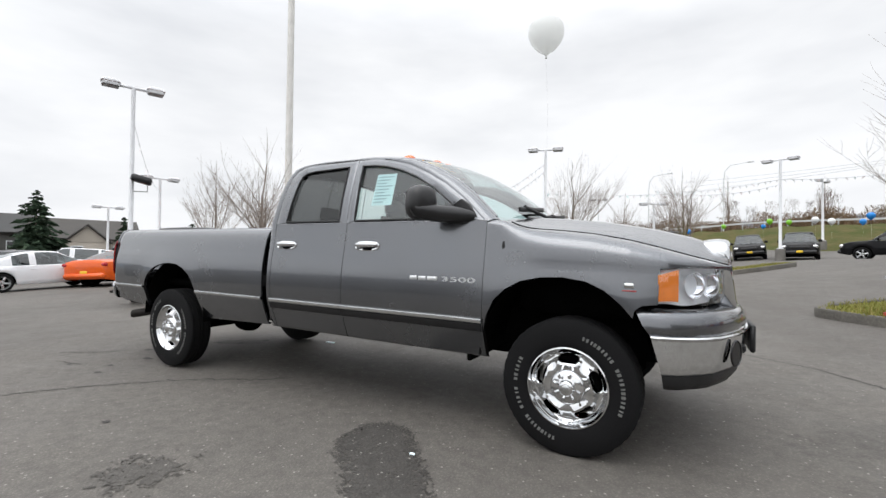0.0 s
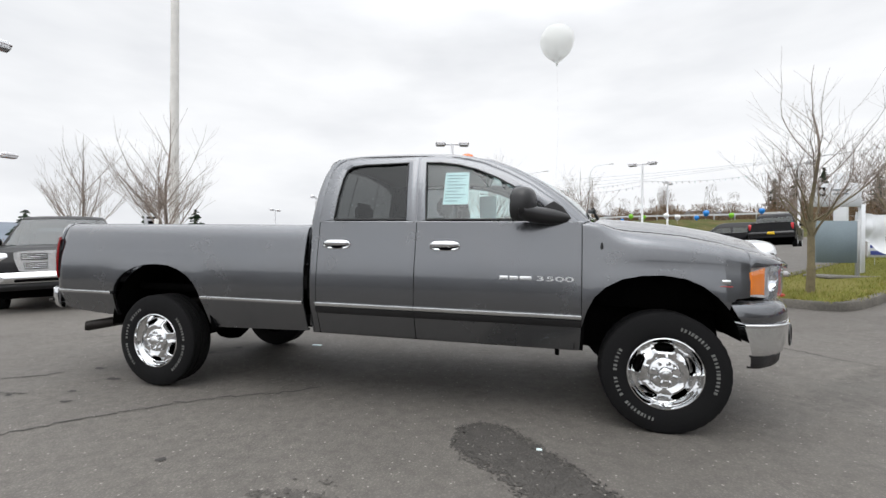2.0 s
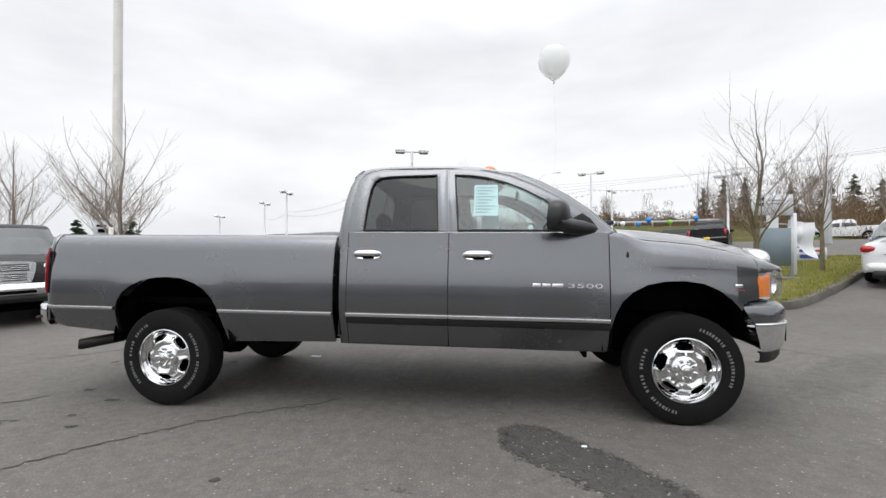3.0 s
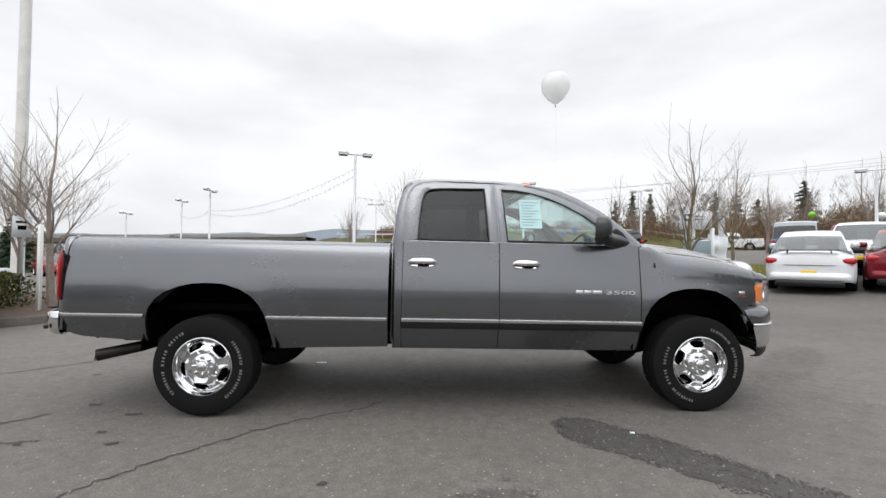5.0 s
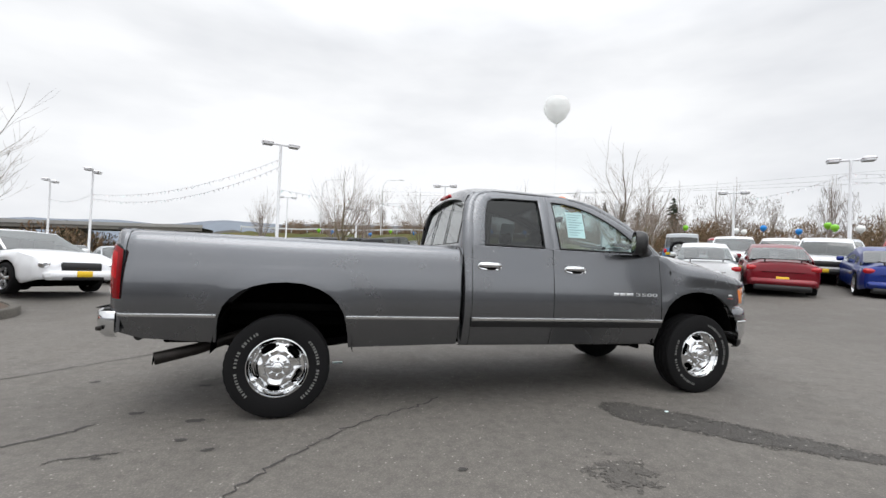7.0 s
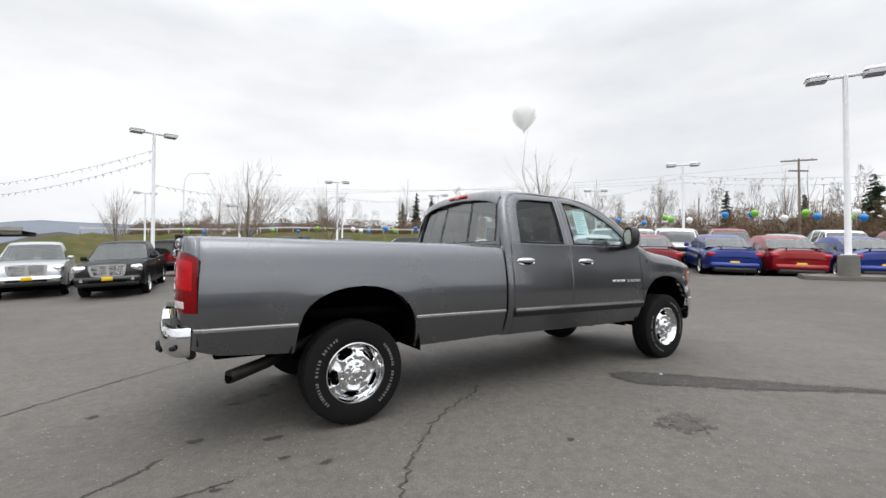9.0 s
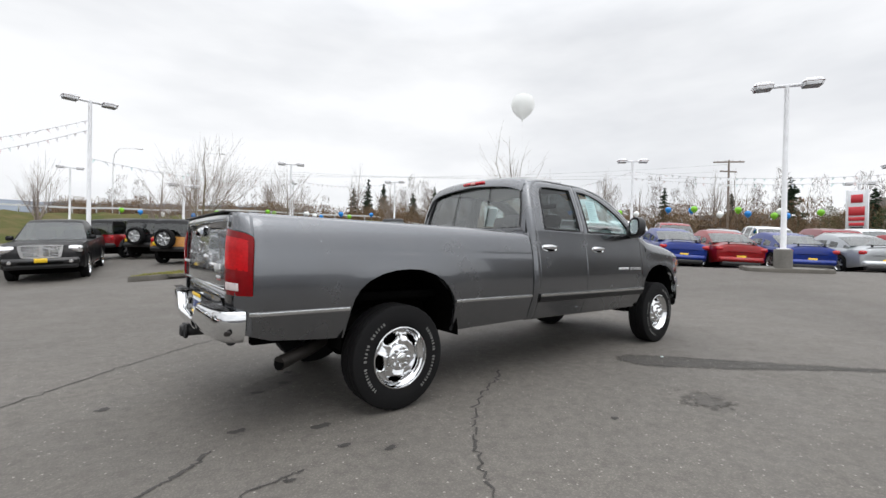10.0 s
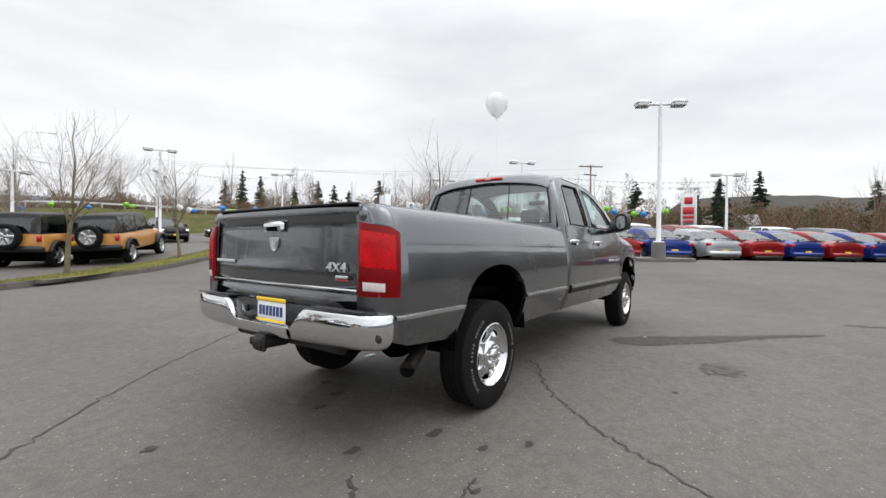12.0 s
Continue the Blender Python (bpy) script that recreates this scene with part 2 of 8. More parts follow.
# ---------------------------------------------------------------- mesh helpers
class Shape:
    """Collects vertices and faces of one mesh."""

    def __init__(self):
        self.v, self.f = [], []

    def add(self, pts, faces):
        n = len(self.v)
        self.v += [tuple(p) for p in pts]
        self.f += [tuple(n + i for i in f) for f in faces]
        return self

    def grid(self, rows, loop=False, flip=False):
        h, w = len(rows), len(rows[0])
        faces = []
        for i in range(h - 1):
            for j in range(w if loop else w - 1):
                k = (j + 1) % w
                q = (i * w + j, i * w + k, (i + 1) * w + k, (i + 1) * w + j)
                faces.append(q[::-1] if flip else q)
        return self.add([p for r in rows for p in r], faces)

    def box(self, c, s, ch=0.0, m=None):
        """A box of centre c and size s with chamfered edges."""
        hx, hy, hz = s[0] / 2, s[1] / 2, s[2] / 2
        if ch <= 0:
            pts = [(x, y, z) for z in (-hz, hz) for y in (-hy, hy) for x in (-hx, hx)]
            faces = [(0, 2, 3, 1), (4, 5, 7, 6), (0, 1, 5, 4), (2, 6, 7, 3), (0, 4, 6, 2), (1, 3, 7, 5)]
        else:
            ch = min(ch, hx * 0.9, hy * 0.9, hz * 0.9)
            def ring(z, d):
                return [(-hx + d, -hy + d + ch, z), (-hx + d + ch, -hy + d, z), (hx - d - ch, -hy + d, z), (hx - d, -hy + d + ch, z), (hx - d, hy - d - ch, z), (hx - d - ch, hy - d, z), (-hx + d + ch, hy - d, z), (-hx + d, hy - d - ch, z)]
            rings = [ring(-hz, ch * 0.7), ring(-hz + ch, 0), ring(hz - ch, 0), ring(hz, ch * 0.7)]
            pts = [p for r in rings for p in r]
            faces = [tuple(range(7, -1, -1)), tuple(range(24, 32))]
            for i in range(3):
                for j in range(8):
                    k = (j + 1) % 8
                    faces.append((i * 8 + j, i * 8 + k, (i + 1) * 8 + k, (i + 1) * 8 + j))
        m = m or Matrix.Identity(4)
        c = Vector(c)
        return self.add([m @ (Vector(p)) + c for p in pts], faces)

    def rod(self, a, b, r0, r1=None, n=12, caps=True):
        a, b = Vector(a), Vector(b)
        r1 = r0 if r1 is None else r1
        q = (b - a).to_track_quat("Z", "Y")
        u, w = q @ Vector((1, 0, 0)), q @ Vector((0, 1, 0))
        rows = [[p + (u * math.cos(2 * math.pi * i / n) + w * math.sin(2 * math.pi * i / n)) * r for i in range(n)] for p, r in ((a, r0), (b, r1))]
        self.grid(rows, loop=True)
        if caps:
            k = len(self.v) - 2 * n
            self.f += [tuple(range(k + n - 1, k - 1, -1)), tuple(range(k + n, k + 2 * n))]
        return self

    def tube(self, pts, r, n=10):
        pts = [Vector(p) for p in pts]
        rr = r if isinstance(r, (list, tuple)) else [r] * len(pts)
        rows = []
        for i, p in enumerate(pts):
            d = (pts[min(i + 1, len(pts) - 1)] - pts[max(i - 1, 0)]).normalized()
            u = d.cross(Vector((0.0, 0.03, 1.0))).normalized()
            w = u.cross(d)
            rows.append([p + (u * math.cos(2 * math.pi * k / n) + w * math.sin(2 * math.pi * k / n)) * rr[i] for k in range(n)])
        k = len(self.v)
        self.grid(rows, loop=True)
        self.f += [tuple(range(k + n - 1, k - 1, -1)), tuple(range(len(self.v) - n, len(self.v)))]
        return self

    def lathe(self, prof, n=32, c=(0, 0, 0), axis="Y"):
        """Turns (radius, along) about an axis through c."""
        rows = []
        for r, h in prof:
            row = []
            for i in range(n):
                a = 2 * math.pi * i / n
                u, w = r * math.cos(a), r * math.sin(a)
                row.append({"Y": (c[0] + u, c[1] + h, c[2] + w), "Z": (c[0] + u, c[1] + w, c[2] + h), "X": (c[0] + h, c[1] + u, c[2] + w)}[axis])
            rows.append(row)
        return self.grid(rows, loop=True)

    def slab(self, outline, a, b, plane="xz"):
        """A plate: an outline in a plane, between a and b along the third axis."""
        put = {"xz": lambda p, d: (p[0], d, p[1]), "xy": lambda p, d: (p[0], p[1], d), "yz": lambda p, d: (d, p[0], p[1])}[plane]
        n = len(outline)
        pts = [put(p, a) for p in outline] + [put(p, b) for p in outline]
        faces = [tuple(range(n - 1, -1, -1)), tuple(range(n, 2 * n))] + [(i, (i + 1) % n, n + (i + 1) % n, n + i) for i in range(n)]
        return self.add(pts, faces)

    def flipped(self):
        s = Shape()
        s.v = [(x, -y, z) for x, y, z in self.v]
        s.f = [tuple(reversed(f)) for f in self.f]
        return s


def part(name, shape, material, parent=None, label="", sharp=38, thick=0.0, at=None, weld=True, bevel=0.0):
    """Links a shape as one mesh object under a thing or a part."""
    me = bpy.data.meshes.new(name)
    me.from_pydata(shape.v, [], shape.f)
    bm = bmesh.new()
    bm.from_mesh(me)
    if weld:
        bmesh.ops.remove_doubles(bm, verts=bm.verts, dist=0.0004)
    bmesh.ops.recalc_face_normals(bm, faces=bm.faces)
    bm.to_mesh(me)
    bm.free()
    me.shade_smooth()
    me.set_sharp_from_angle(angle=radians(sharp))
    if thick:
        uses = np.zeros(len(me.edges), int)
        for loop in me.loops:
            uses[loop.edge_index] += 1
        for i in np.flatnonzero(uses == 1):
            me.edges[int(i)].use_edge_sharp = True
    me.materials.append(material)
    ob = new(name, me)
    if parent is not None:
        ob.parent = parent
    if at is not None:
        ob.matrix_basis = at
    if thick:
        mod = ob.modifiers.new("thickness", "SOLIDIFY")
        mod.thickness, mod.offset = thick, -1.0
    if bevel:
        mod = ob.modifiers.new("edge", "BEVEL")
        mod.width, mod.segments, mod.limit_method, mod.angle_limit = bevel, 2, "ANGLE", radians(50)
    return tagged(ob, label=label) if label else ob


def thing(name, label, category, m=None, group="", kind=""):
    ob = new(name)
    ob.empty_display_size = 0.2
    if m is not None:
        ob.matrix_basis = m
    return tagged(ob, label, category, group, kind)


def lerp_table(table, x):
    """Smooth reading of a table of (x, value)."""
    if x <= table[0][0]:
        return table[0][1]
    for (a, va), (b, vb) in zip(table, table[1:]):
        if x <= b:
            u = (x - a) / (b - a) if b > a else 1.0
            return va + (vb - va) * u
    return table[-1][1]


def spaced(a, b, step):
    n = max(1, int(math.ceil((b - a) / step)))
    return [a + (b - a) * i / n for i in range(n + 1)]


def resample(pts, k):
    """Each stretch of a polyline in k steps."""
    out = []
    for a, b in zip(pts, pts[1:]):
        out += [tuple(a[j] + (b[j] - a[j]) * i / k for j in range(len(a))) for i in range(k)]
    return out + [tuple(pts[-1])]


def rounded(pts, k=6, closed=True):
    """A smooth closed line through corner points (Catmull-Rom)."""
    n, out = len(pts), []
    for i in range(n if closed else n - 1):
        p = [np.array(pts[(i + d) % n] if closed else pts[min(max(i + d, 0), n - 1)], float) for d in (-1, 0, 1, 2)]
        for j in range(k):
            u = j / k
            out.append(tuple(0.5 * (2 * p[1] + (p[2] - p[0]) * u + (2 * p[0] - 5 * p[1] + 4 * p[2] - p[3]) * u * u + (3 * p[1] - p[0] - 3 * p[2] + p[3]) * u**3)))
    if not closed:
        out.append(tuple(map(float, pts[-1])))
    return out


def ground_z(x, y):
    """The lot's height: nearly level where the truck stands, rising slowly ahead of it and to its left."""
    r = math.hypot(x, y)
    if r > 45:
        x, y = x * 45 / r, y * 45 / r
    s = min(1.0, max(0.0, (math.hypot(x - 2, y + 1) - 3) / 12))
    s = s * s * (3 - 2 * s)
    u, v = min(1.0, max(0.0, (y - 7) / 6)), min(1.0, max(0.0, (10 - x) / 8))
    dip = 0.48 * u * u * (3 - 2 * u) * v * v * (3 - 2 * v)
    a = min(1.0, max(0.0, -x / 3))
    dip += 0.18 * u * u * (3 - 2 * u) * a * a * (3 - 2 * a)
    n = 0.766 * x + 0.643 * y
    e, f, g = min(1.0, max(0.0, (n - 12.6) / 3.2)), min(1.0, max(0.0, (10 - y) / 9)), min(1.0, max(0.0, (36 - n) / 16))
    dip += 0.25 * e * e * (3 - 2 * e) * f * f * (3 - 2 * f) * g
    b, c = min(1.0, max(0.0, (y - 20) / 8)) * min(1.0, max(0.0, (43 - y) / 6)), min(1.0, max(0.0, (x - 2) / 4)) * min(1.0, max(0.0, (20 - x) / 4))
    dip += 0.40 * b * b * (3 - 2 * b) * c * c * (3 - 2 * c) + 0.12 * math.exp(-((x - 9) ** 2 + (y - 6.5) ** 2) / 18)
    return 0.009 * x + s * (0.0236 * x + 0.0378 * y + 0.1417 - dip)


def stand(x, y, heading=0.0, lift=0.0):
    """A pose on the ground, leaning with its slope."""
    z = ground_z(x, y)
    n = Vector((-(ground_z(x + 0.5, y) - ground_z(x - 0.5, y)), -(ground_z(x, y + 0.5) - ground_z(x, y - 0.5)), 1.0)).normalized()
    f = Vector((math.cos(radians(heading)), math.sin(radians(heading)), 0))
    f = (f - n * f.dot(n)).normalized()
    left = n.cross(f)
    m = Matrix((f, left, n)).transposed().to_4x4()
    m.translation = Vector((x, y, z)) + n * lift
    return m


# ---------------------------------------------------------------- the ground
def build_ground():
    xs = sorted({round(v, 2) for v in spaced(-16, 30, 1.0) + spaced(-60, -16, 4.0) + spaced(30, 80, 4.0) + [-1200, -600, -300, -150, -100, 110, 160, 300, 600, 1200]})
    ys = sorted({round(v, 2) for v in spaced(-12, 32, 1.0) + spaced(-40, -12, 4.0) + spaced(32, 70, 4.0) + [-1200, -600, -300, -150, -80, 90, 120, 180, 300, 600, 1200]})
    s = Shape().grid([[(x, y, ground_z(x, y)) for x in xs] for y in ys])
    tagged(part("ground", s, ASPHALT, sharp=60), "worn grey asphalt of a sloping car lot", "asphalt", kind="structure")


build_ground()


# ---------------------------------------------------------------- the pickup truck
REAR_ARCH = [(-0.458, 0.60), (-0.452, 0.70), (-0.44, 0.80), (-0.415, 0.88), (-0.37, 0.945), (-0.30, 1.00), (-0.20, 1.045), (-0.08, 1.072), (0.04, 1.08), (0.16, 1.072), (0.28, 1.036), (0.37, 0.985), (0.44, 0.915), (0.482, 0.84), (0.507, 0.75), (0.525, 0.65), (0.535, 0.552)]
FRONT_ARCH = [(3.535, 0.60), (3.553, 0.74), (3.585, 0.86), (3.63, 0.95), (3.70, 1.02), (3.80, 1.075), (3.92, 1.102), (4.05, 1.108), (4.18, 1.09), (4.28, 1.045), (4.36, 0.98), (4.40, 0.935), (4.425, 0.905)]
BED_LOW = [(-1.17, 0.70), (-1.05, 0.665), (-0.95, 0.635), (-0.70, 0.615), (-0.459, 0.60)] + REAR_ARCH + [(0.536, 0.552), (1.46, 0.578)]
FENDER_LOW = FRONT_ARCH + [(4.435, 0.950), (4.47, 0.975), (4.545, 0.985), (4.55, 1.170), (4.90, 1.185)]
SIDE = [(0.50, 0.862), (0.58, 0.896), (0.64, 0.920), (0.72, 0.949), (0.79, 0.972), (0.81, 0.977), (0.88, 0.983), (0.95, 0.984), (1.02, 0.983), (1.08, 0.979), (1.14, 0.972), (1.20, 0.963), (1.26, 0.953), (1.33, 0.942), (1.40, 0.932), (1.46, 0.925)]
SEAM_Z = [(3.55, 1.462), (3.66, 1.452), (3.74, 1.418), (3.82, 1.398), (4.00, 1.385), (4.19, 1.365), (4.40, 1.325), (4.54, 1.288), (4.68, 1.248), (4.80, 1.215), (4.90, 1.19)]
SEAM_Y = [(3.55, 0.84), (3.8, 0.815), (4.4, 0.79), (4.7, 0.745), (4.84, 0.66), (4.9, 0.60)]
HOOD_Z = [(3.6, 1.515), (3.9, 1.505), (4.2, 1.475), (4.5, 1.425), (4.7, 1.375), (4.82, 1.33), (4.90, 1.285), (4.95, 1.24)]
NOSE = [(4.40, 0.0), (4.50, 0.012), (4.60, 0.035), (4.70, 0.085), (4.78, 0.165), (4.84, 0.27), (4.90, 0.37)]


def flare(x, z):
    e = 0.0
    for cx, cz, rx, rz in ((0.04, 0.60, 0.50, 0.48), (4.02, 0.63, 0.49, 0.478)):
        d = math.hypot((x - cx) / rx, (z - cz) / rz)
        e += (0.005 if cx < 1 else 0.010) * math.exp(-(((d - 1.0) / 0.24) ** 2)) * min(1.0, max(0.0, (z - 0.55) / 0.12))
    return e


def side_y(x, z):
    return lerp_table(SIDE, z) + flare(x, z)


def lean_out(y, z):
    """Widens the upper cab to meet the side windows."""
    return y + math.copysign(0.038 * min(1.0, max(0.0, (z - 1.45) / 0.46)), y) if abs(y) > 0.2 else y


def glass_y(z):
    d = z - 1.45
    return 0.930 - 0.22 * d - 0.20 * d * d


def columns(low, a, b, step):
    xs = {round(v, 4) for v in spaced(a, b, step)}
    for (p, zp), (q, zq) in zip(low, low[1:]):
        for i in range(3):
            v = p + (q - p) * i / 3
            if a <= v <= b:
                xs.add(round(v, 4))
    return sorted(xs)


def wheel_disc(holes=5, shift=0.0):
    """The dished disc of a wheel with its windows, facing -y."""
    def dish(r):
        return lerp_table([(0.09, 0.010), (0.105, 0.006), (0.125, 0.004), (0.15, 0.018), (0.175, 0.034), (0.198, 0.036), (0.212, 0.016), (0.224, 0.0)], r)
    s, n = Shape(), 40
    for h in range(holes):
        mid = 2 * math.pi * (h + 0.25) / holes + radians(shift)
        half = math.pi / holes
        ring0, ring1 = [], []
        for i in range(n):
            a = 2 * math.pi * i / n
            ca, sa = math.cos(a), math.sin(a)
            k = 1.0 / max(abs(ca), abs(sa))
            ring0.append((mid + half * sa * k, 0.157 + 0.068 * ca * k))
            e = 1.0 / (abs(ca) ** 2.6 + abs(sa) ** 2.6) ** (1 / 2.6)
            rr = 0.170 + 0.029 * ca * e
            ring1.append((mid + (0.061 + 0.006 * ca) * sa * e / rr, rr))
        rows = []
        for u, drop in ((0, 0), (0.35, 0), (0.60, -0.002), (0.78, -0.006), (0.90, -0.006), (0.97, 0.0), (1.0, 0.008), (1.0, 0.035)):
            row = []
            for k, ((a0, r0), (a1, r1)) in enumerate(zip(ring0, ring1)):
                a, r = a0 + (a1 - a0) * u, r0 + (r1 - r0) * u
                lip = 1.0 - 1.3 * math.cos(2 * math.pi * k / n) if drop < 0 else 1.0
                row.append((r * math.cos(a), dish(r) + drop * lip, r * math.sin(a)))
            rows.append(row)
        s.grid(rows, loop=True)
    return s


def tyre_shape(R=0.397, width=0.226, bead=0.222, lugs=72):
    h = width / 2
    prof = [(bead, 0.84), (bead + 0.010, 0.94), (bead + 0.03, 1.0), (bead + 0.06, 1.03), (bead + 0.09, 1.03), (R - 0.055, 1.0), (R - 0.034, 0.96), (R - 0.018, 0.91), (R - 0.006, 0.86)]
    tread = [(0.79, 0), (0.68, 0), (0.66, 1), (0.60, 1), (0.58, 0), (0.22, 0), (0.20, 1), (0.12, 1), (0.10, 0)]
    n = lugs * 2
    rows = [(r, -h * y, 0, 0) for r, y in prof]
    rows += [(R, -h * y, g, 1 if y > 0.5 else 0) for y, g in tread]
    rows += [(r, -y, g, l) for r, y, g, l in rows[::-1]]
    out = []
    for r, y, g, lug in rows:
        row = []
        for i in range(n):
            q = r - 0.009 * g - (0.004 if lug and (i % 4) in (0,) else 0)
            a = 2 * math.pi * i / n
            row.append((q * math.cos(a), y, q * math.sin(a)))
        out.append(row)
    return Shape().grid(out, loop=True)


def letter_ring(r, y, spans, size=0.019):
    """Plain raised bars in place of the words round a tyre's wall."""
    s = Shape()
    for start, turn in spans:
        count = max(2, int(turn / 4.4))
        for n in range(count):
            a0 = start + turn * n / count
            wide = (2.9, 1.7, 2.5, 2.1, 3.1)[n % 5]
            ring = [radians(a0 + wide * k / 3) for k in range(4)]
            s.grid([[(q * math.cos(a), y + d, q * math.sin(a)) for a in ring] for q, d in ((r - size * 0.62, 0.004), (r - size * 0.56, -0.001), (r + size * 0.56, -0.001), (r + size * 0.62, 0.004))])
    return s


def build_wheel(parent, x, y, z, turn, shift, name_label):
    w = new("wheel")
    w.parent = parent
    w.matrix_basis = pose(x, y, z, 0, turn, 0 if y < 0 else 180)
    tagged(w, label=name_label)
    part("tyre", tyre_shape(), RUBBER, w, "black all-terrain tyre with pale raised bars", sharp=30)
    rim = part("rim", wheel_disc(5, shift), CHROME, w, "chrome steel rim with five oval windows", sharp=40, thick=0.006)
    rim.location.y = -0.094
    barrel = Shape().lathe([(0.222, -0.098), (0.231, -0.106), (0.233, -0.112), (0.226, -0.115), (0.218, -0.098), (0.200, -0.05), (0.196, 0.08), (0.23, 0.106)], 64)
    part("rim_lip", barrel, CHROME, w, sharp=50)
    part("brake_drum", Shape().lathe([(0.02, -0.02), (0.165, -0.02), (0.17, -0.01), (0.17, 0.08), (0.02, 0.08)], 40), DARK, w, sharp=40)
    cap = Shape().lathe([(0.0, -0.138), (0.026, -0.138), (0.036, -0.135), (0.043, -0.128), (0.047, -0.117), (0.060, -0.112), (0.084, -0.108), (0.096, -0.100), (0.100, -0.088), (0.098, -0.078)], 48)
    part("hub_cap", cap, CHROME, w, "chrome hub cap", sharp=40)
    nut = None
    for i in range(8):
        a = 2 * math.pi * (i + 0.5) / 8
        at = Matrix.Translation((0.073 * math.cos(a), 0, 0.073 * math.sin(a)))
        if nut is None:
            nut = part("lug_nut", Shape().rod((0, -0.095, 0), (0, -0.134, 0), 0.0140, 0.0105, 10), CHROME, w, sharp=40, at=at)
        else:
            o = new("lug_nut", nut.data)
            o.parent = w
            o.matrix_basis = at
    emb = Shape().lathe([(0.0, -0.142), (0.020, -0.141), (0.026, -0.137)], 20)
    part("emblem", emb, BRUSHED, w)
    part("lettering", letter_ring(0.306, -0.1165, [(100, 30), (136, 26), (168, 40), (-72, 50), (-16, 40)]), LETTER, w, "raised pale bars round the tyre wall", sharp=20)["kind"] = "stuff"
    return w


def frame_band(outer, inner, k=8, wrap=0.003):
    """A door's upper frame: the band between its outline and the window's opening, in (x, z)."""
    a, b = resample(outer, k), resample(inner, k)
    rows = []
    for u in (0.0, 0.05, 0.5, 0.95, 1.0):
        rows.append([(p[0] + (q[0] - p[0]) * u, -(glass_y(p[1] + (q[1] - p[1]) * u) - (wrap if u in (0.0, 1.0) else 0)), p[1] + (q[1] - p[1]) * u) for p, q in zip(a, b)])
    return Shape().grid(rows)


def window_pane(inner, inset=0.02):
    pts = [(x, -(glass_y(z) - inset), z) for x, z in resample(inner, 5)]
    return Shape().add(pts, [tuple(range(len(pts)))])


def seal_band(inner, w=0.010):
    pts = resample(inner, 6)
    cx, cz = sum(p[0] for p in pts) / len(pts), sum(p[1] for p in pts) / len(pts)
    rows = []
    for grow, y in ((0.003, 0.004), (0.001, -0.004), (-w * 0.6, -0.004), (-w, 0.016)):
        row = []
        for i, (x, z) in enumerate(pts):
            a, b = pts[(i - 1) % len(pts)], pts[(i + 1) % len(pts)]
            t = Vector((b[0] - a[0], b[1] - a[1]))
            t = t.normalized() if t.length > 1e-6 else Vector((1, 0))
            n = Vector((-t.y, t.x))
            if n.dot(Vector((x - cx, z - cz))) < 0:
                n = -n
            row.append((x + n.x * grow, -(glass_y(z + n.y * grow) - y), z + n.y * grow))
        rows.append(row)
    return Shape().grid(rows, loop=True)


REAR_DOOR = [(1.575, 1.452), (1.585, 1.70), (1.615, 1.86), (1.66, 1.925), (1.73, 1.962), (1.95, 1.972), (2.338, 1.972), (2.366, 1.452)]
REAR_WINDOW = [(1.690, 1.468), (1.701, 1.66), (1.718, 1.80), (1.740, 1.872), (1.785, 1.906), (1.88, 1.918), (2.255, 1.925), (2.285, 1.468)]
FRONT_DOOR = [(2.376, 1.452), (2.348, 1.972), (2.50, 1.966), (2.66, 1.945), (2.84, 1.898), (3.02, 1.820), (3.20, 1.722), (3.37, 1.600), (3.53, 1.452)]
FRONT_WINDOW = [(2.440, 1.468), (2.398, 1.922), (2.52, 1.918), (2.65, 1.898), (2.80, 1.855), (2.95, 1.790), (3.10, 1.705), (3.25, 1.592), (3.385, 1.468)]
DOOR_Z = [0.572, 0.576, 0.581, 0.60, 0.655, 0.70, 0.74, 0.78, 0.82, 0.88, 0.95, 1.02, 1.09, 1.15, 1.20, 1.25, 1.30, 1.35, 1.40, 1.435, 1.443, 1.448, 1.452]


def chrome_handle(parent, side, x, z):
    put = (lambda q: q) if side < 0 else (lambda q: q.flipped())
    y = side_y(x, z)
    def oval(rx, rz, cx=0.0, cz=0.0, e=3.0, n=32):
        return [(x + cx + rx * math.copysign(abs(math.cos(a)) ** (2 / e), math.cos(a)), z + cz + rz * math.copysign(abs(math.sin(a)) ** (2 / e), math.sin(a))) for a in [2 * math.pi * k / n for k in range(n)]]
    rows = [[(px, -y - d, pz) for px, pz in oval(rx, rz)] for rx, rz, d in ((0.116, 0.036, 0.0), (0.114, 0.035, 0.008), (0.108, 0.030, 0.011), (0.096, 0.024, 0.004), (0.060, 0.015, 0.001), (0.0, 0.0, 0.001))]
    h = part("door_handle", put(Shape().grid(rows, loop=True)), CHROME, parent, "chrome door handle", sharp=50)
    rows = []
    for i in range(15):
        u = -1 + 2 * i / 14
        yy, zz = -y - 0.008 - 0.030 * (1 - u**4), z + 0.010
        rows.append([(x + 0.108 * u, yy + 0.010 * math.cos(a), zz + (0.019 - 0.006 * u * u) * math.sin(a)) for a in [2 * math.pi * k / 12 for k in range(12)]])
    part("grip", put(Shape().grid(rows, loop=True)), CHROME, h)
    part("finger_recess", put(Shape().add([(px, -y - 0.0125, pz) for px, pz in oval(0.050, 0.011, 0.01, -0.021, 2.2, 20)], [tuple(range(20))])), DARK, h)


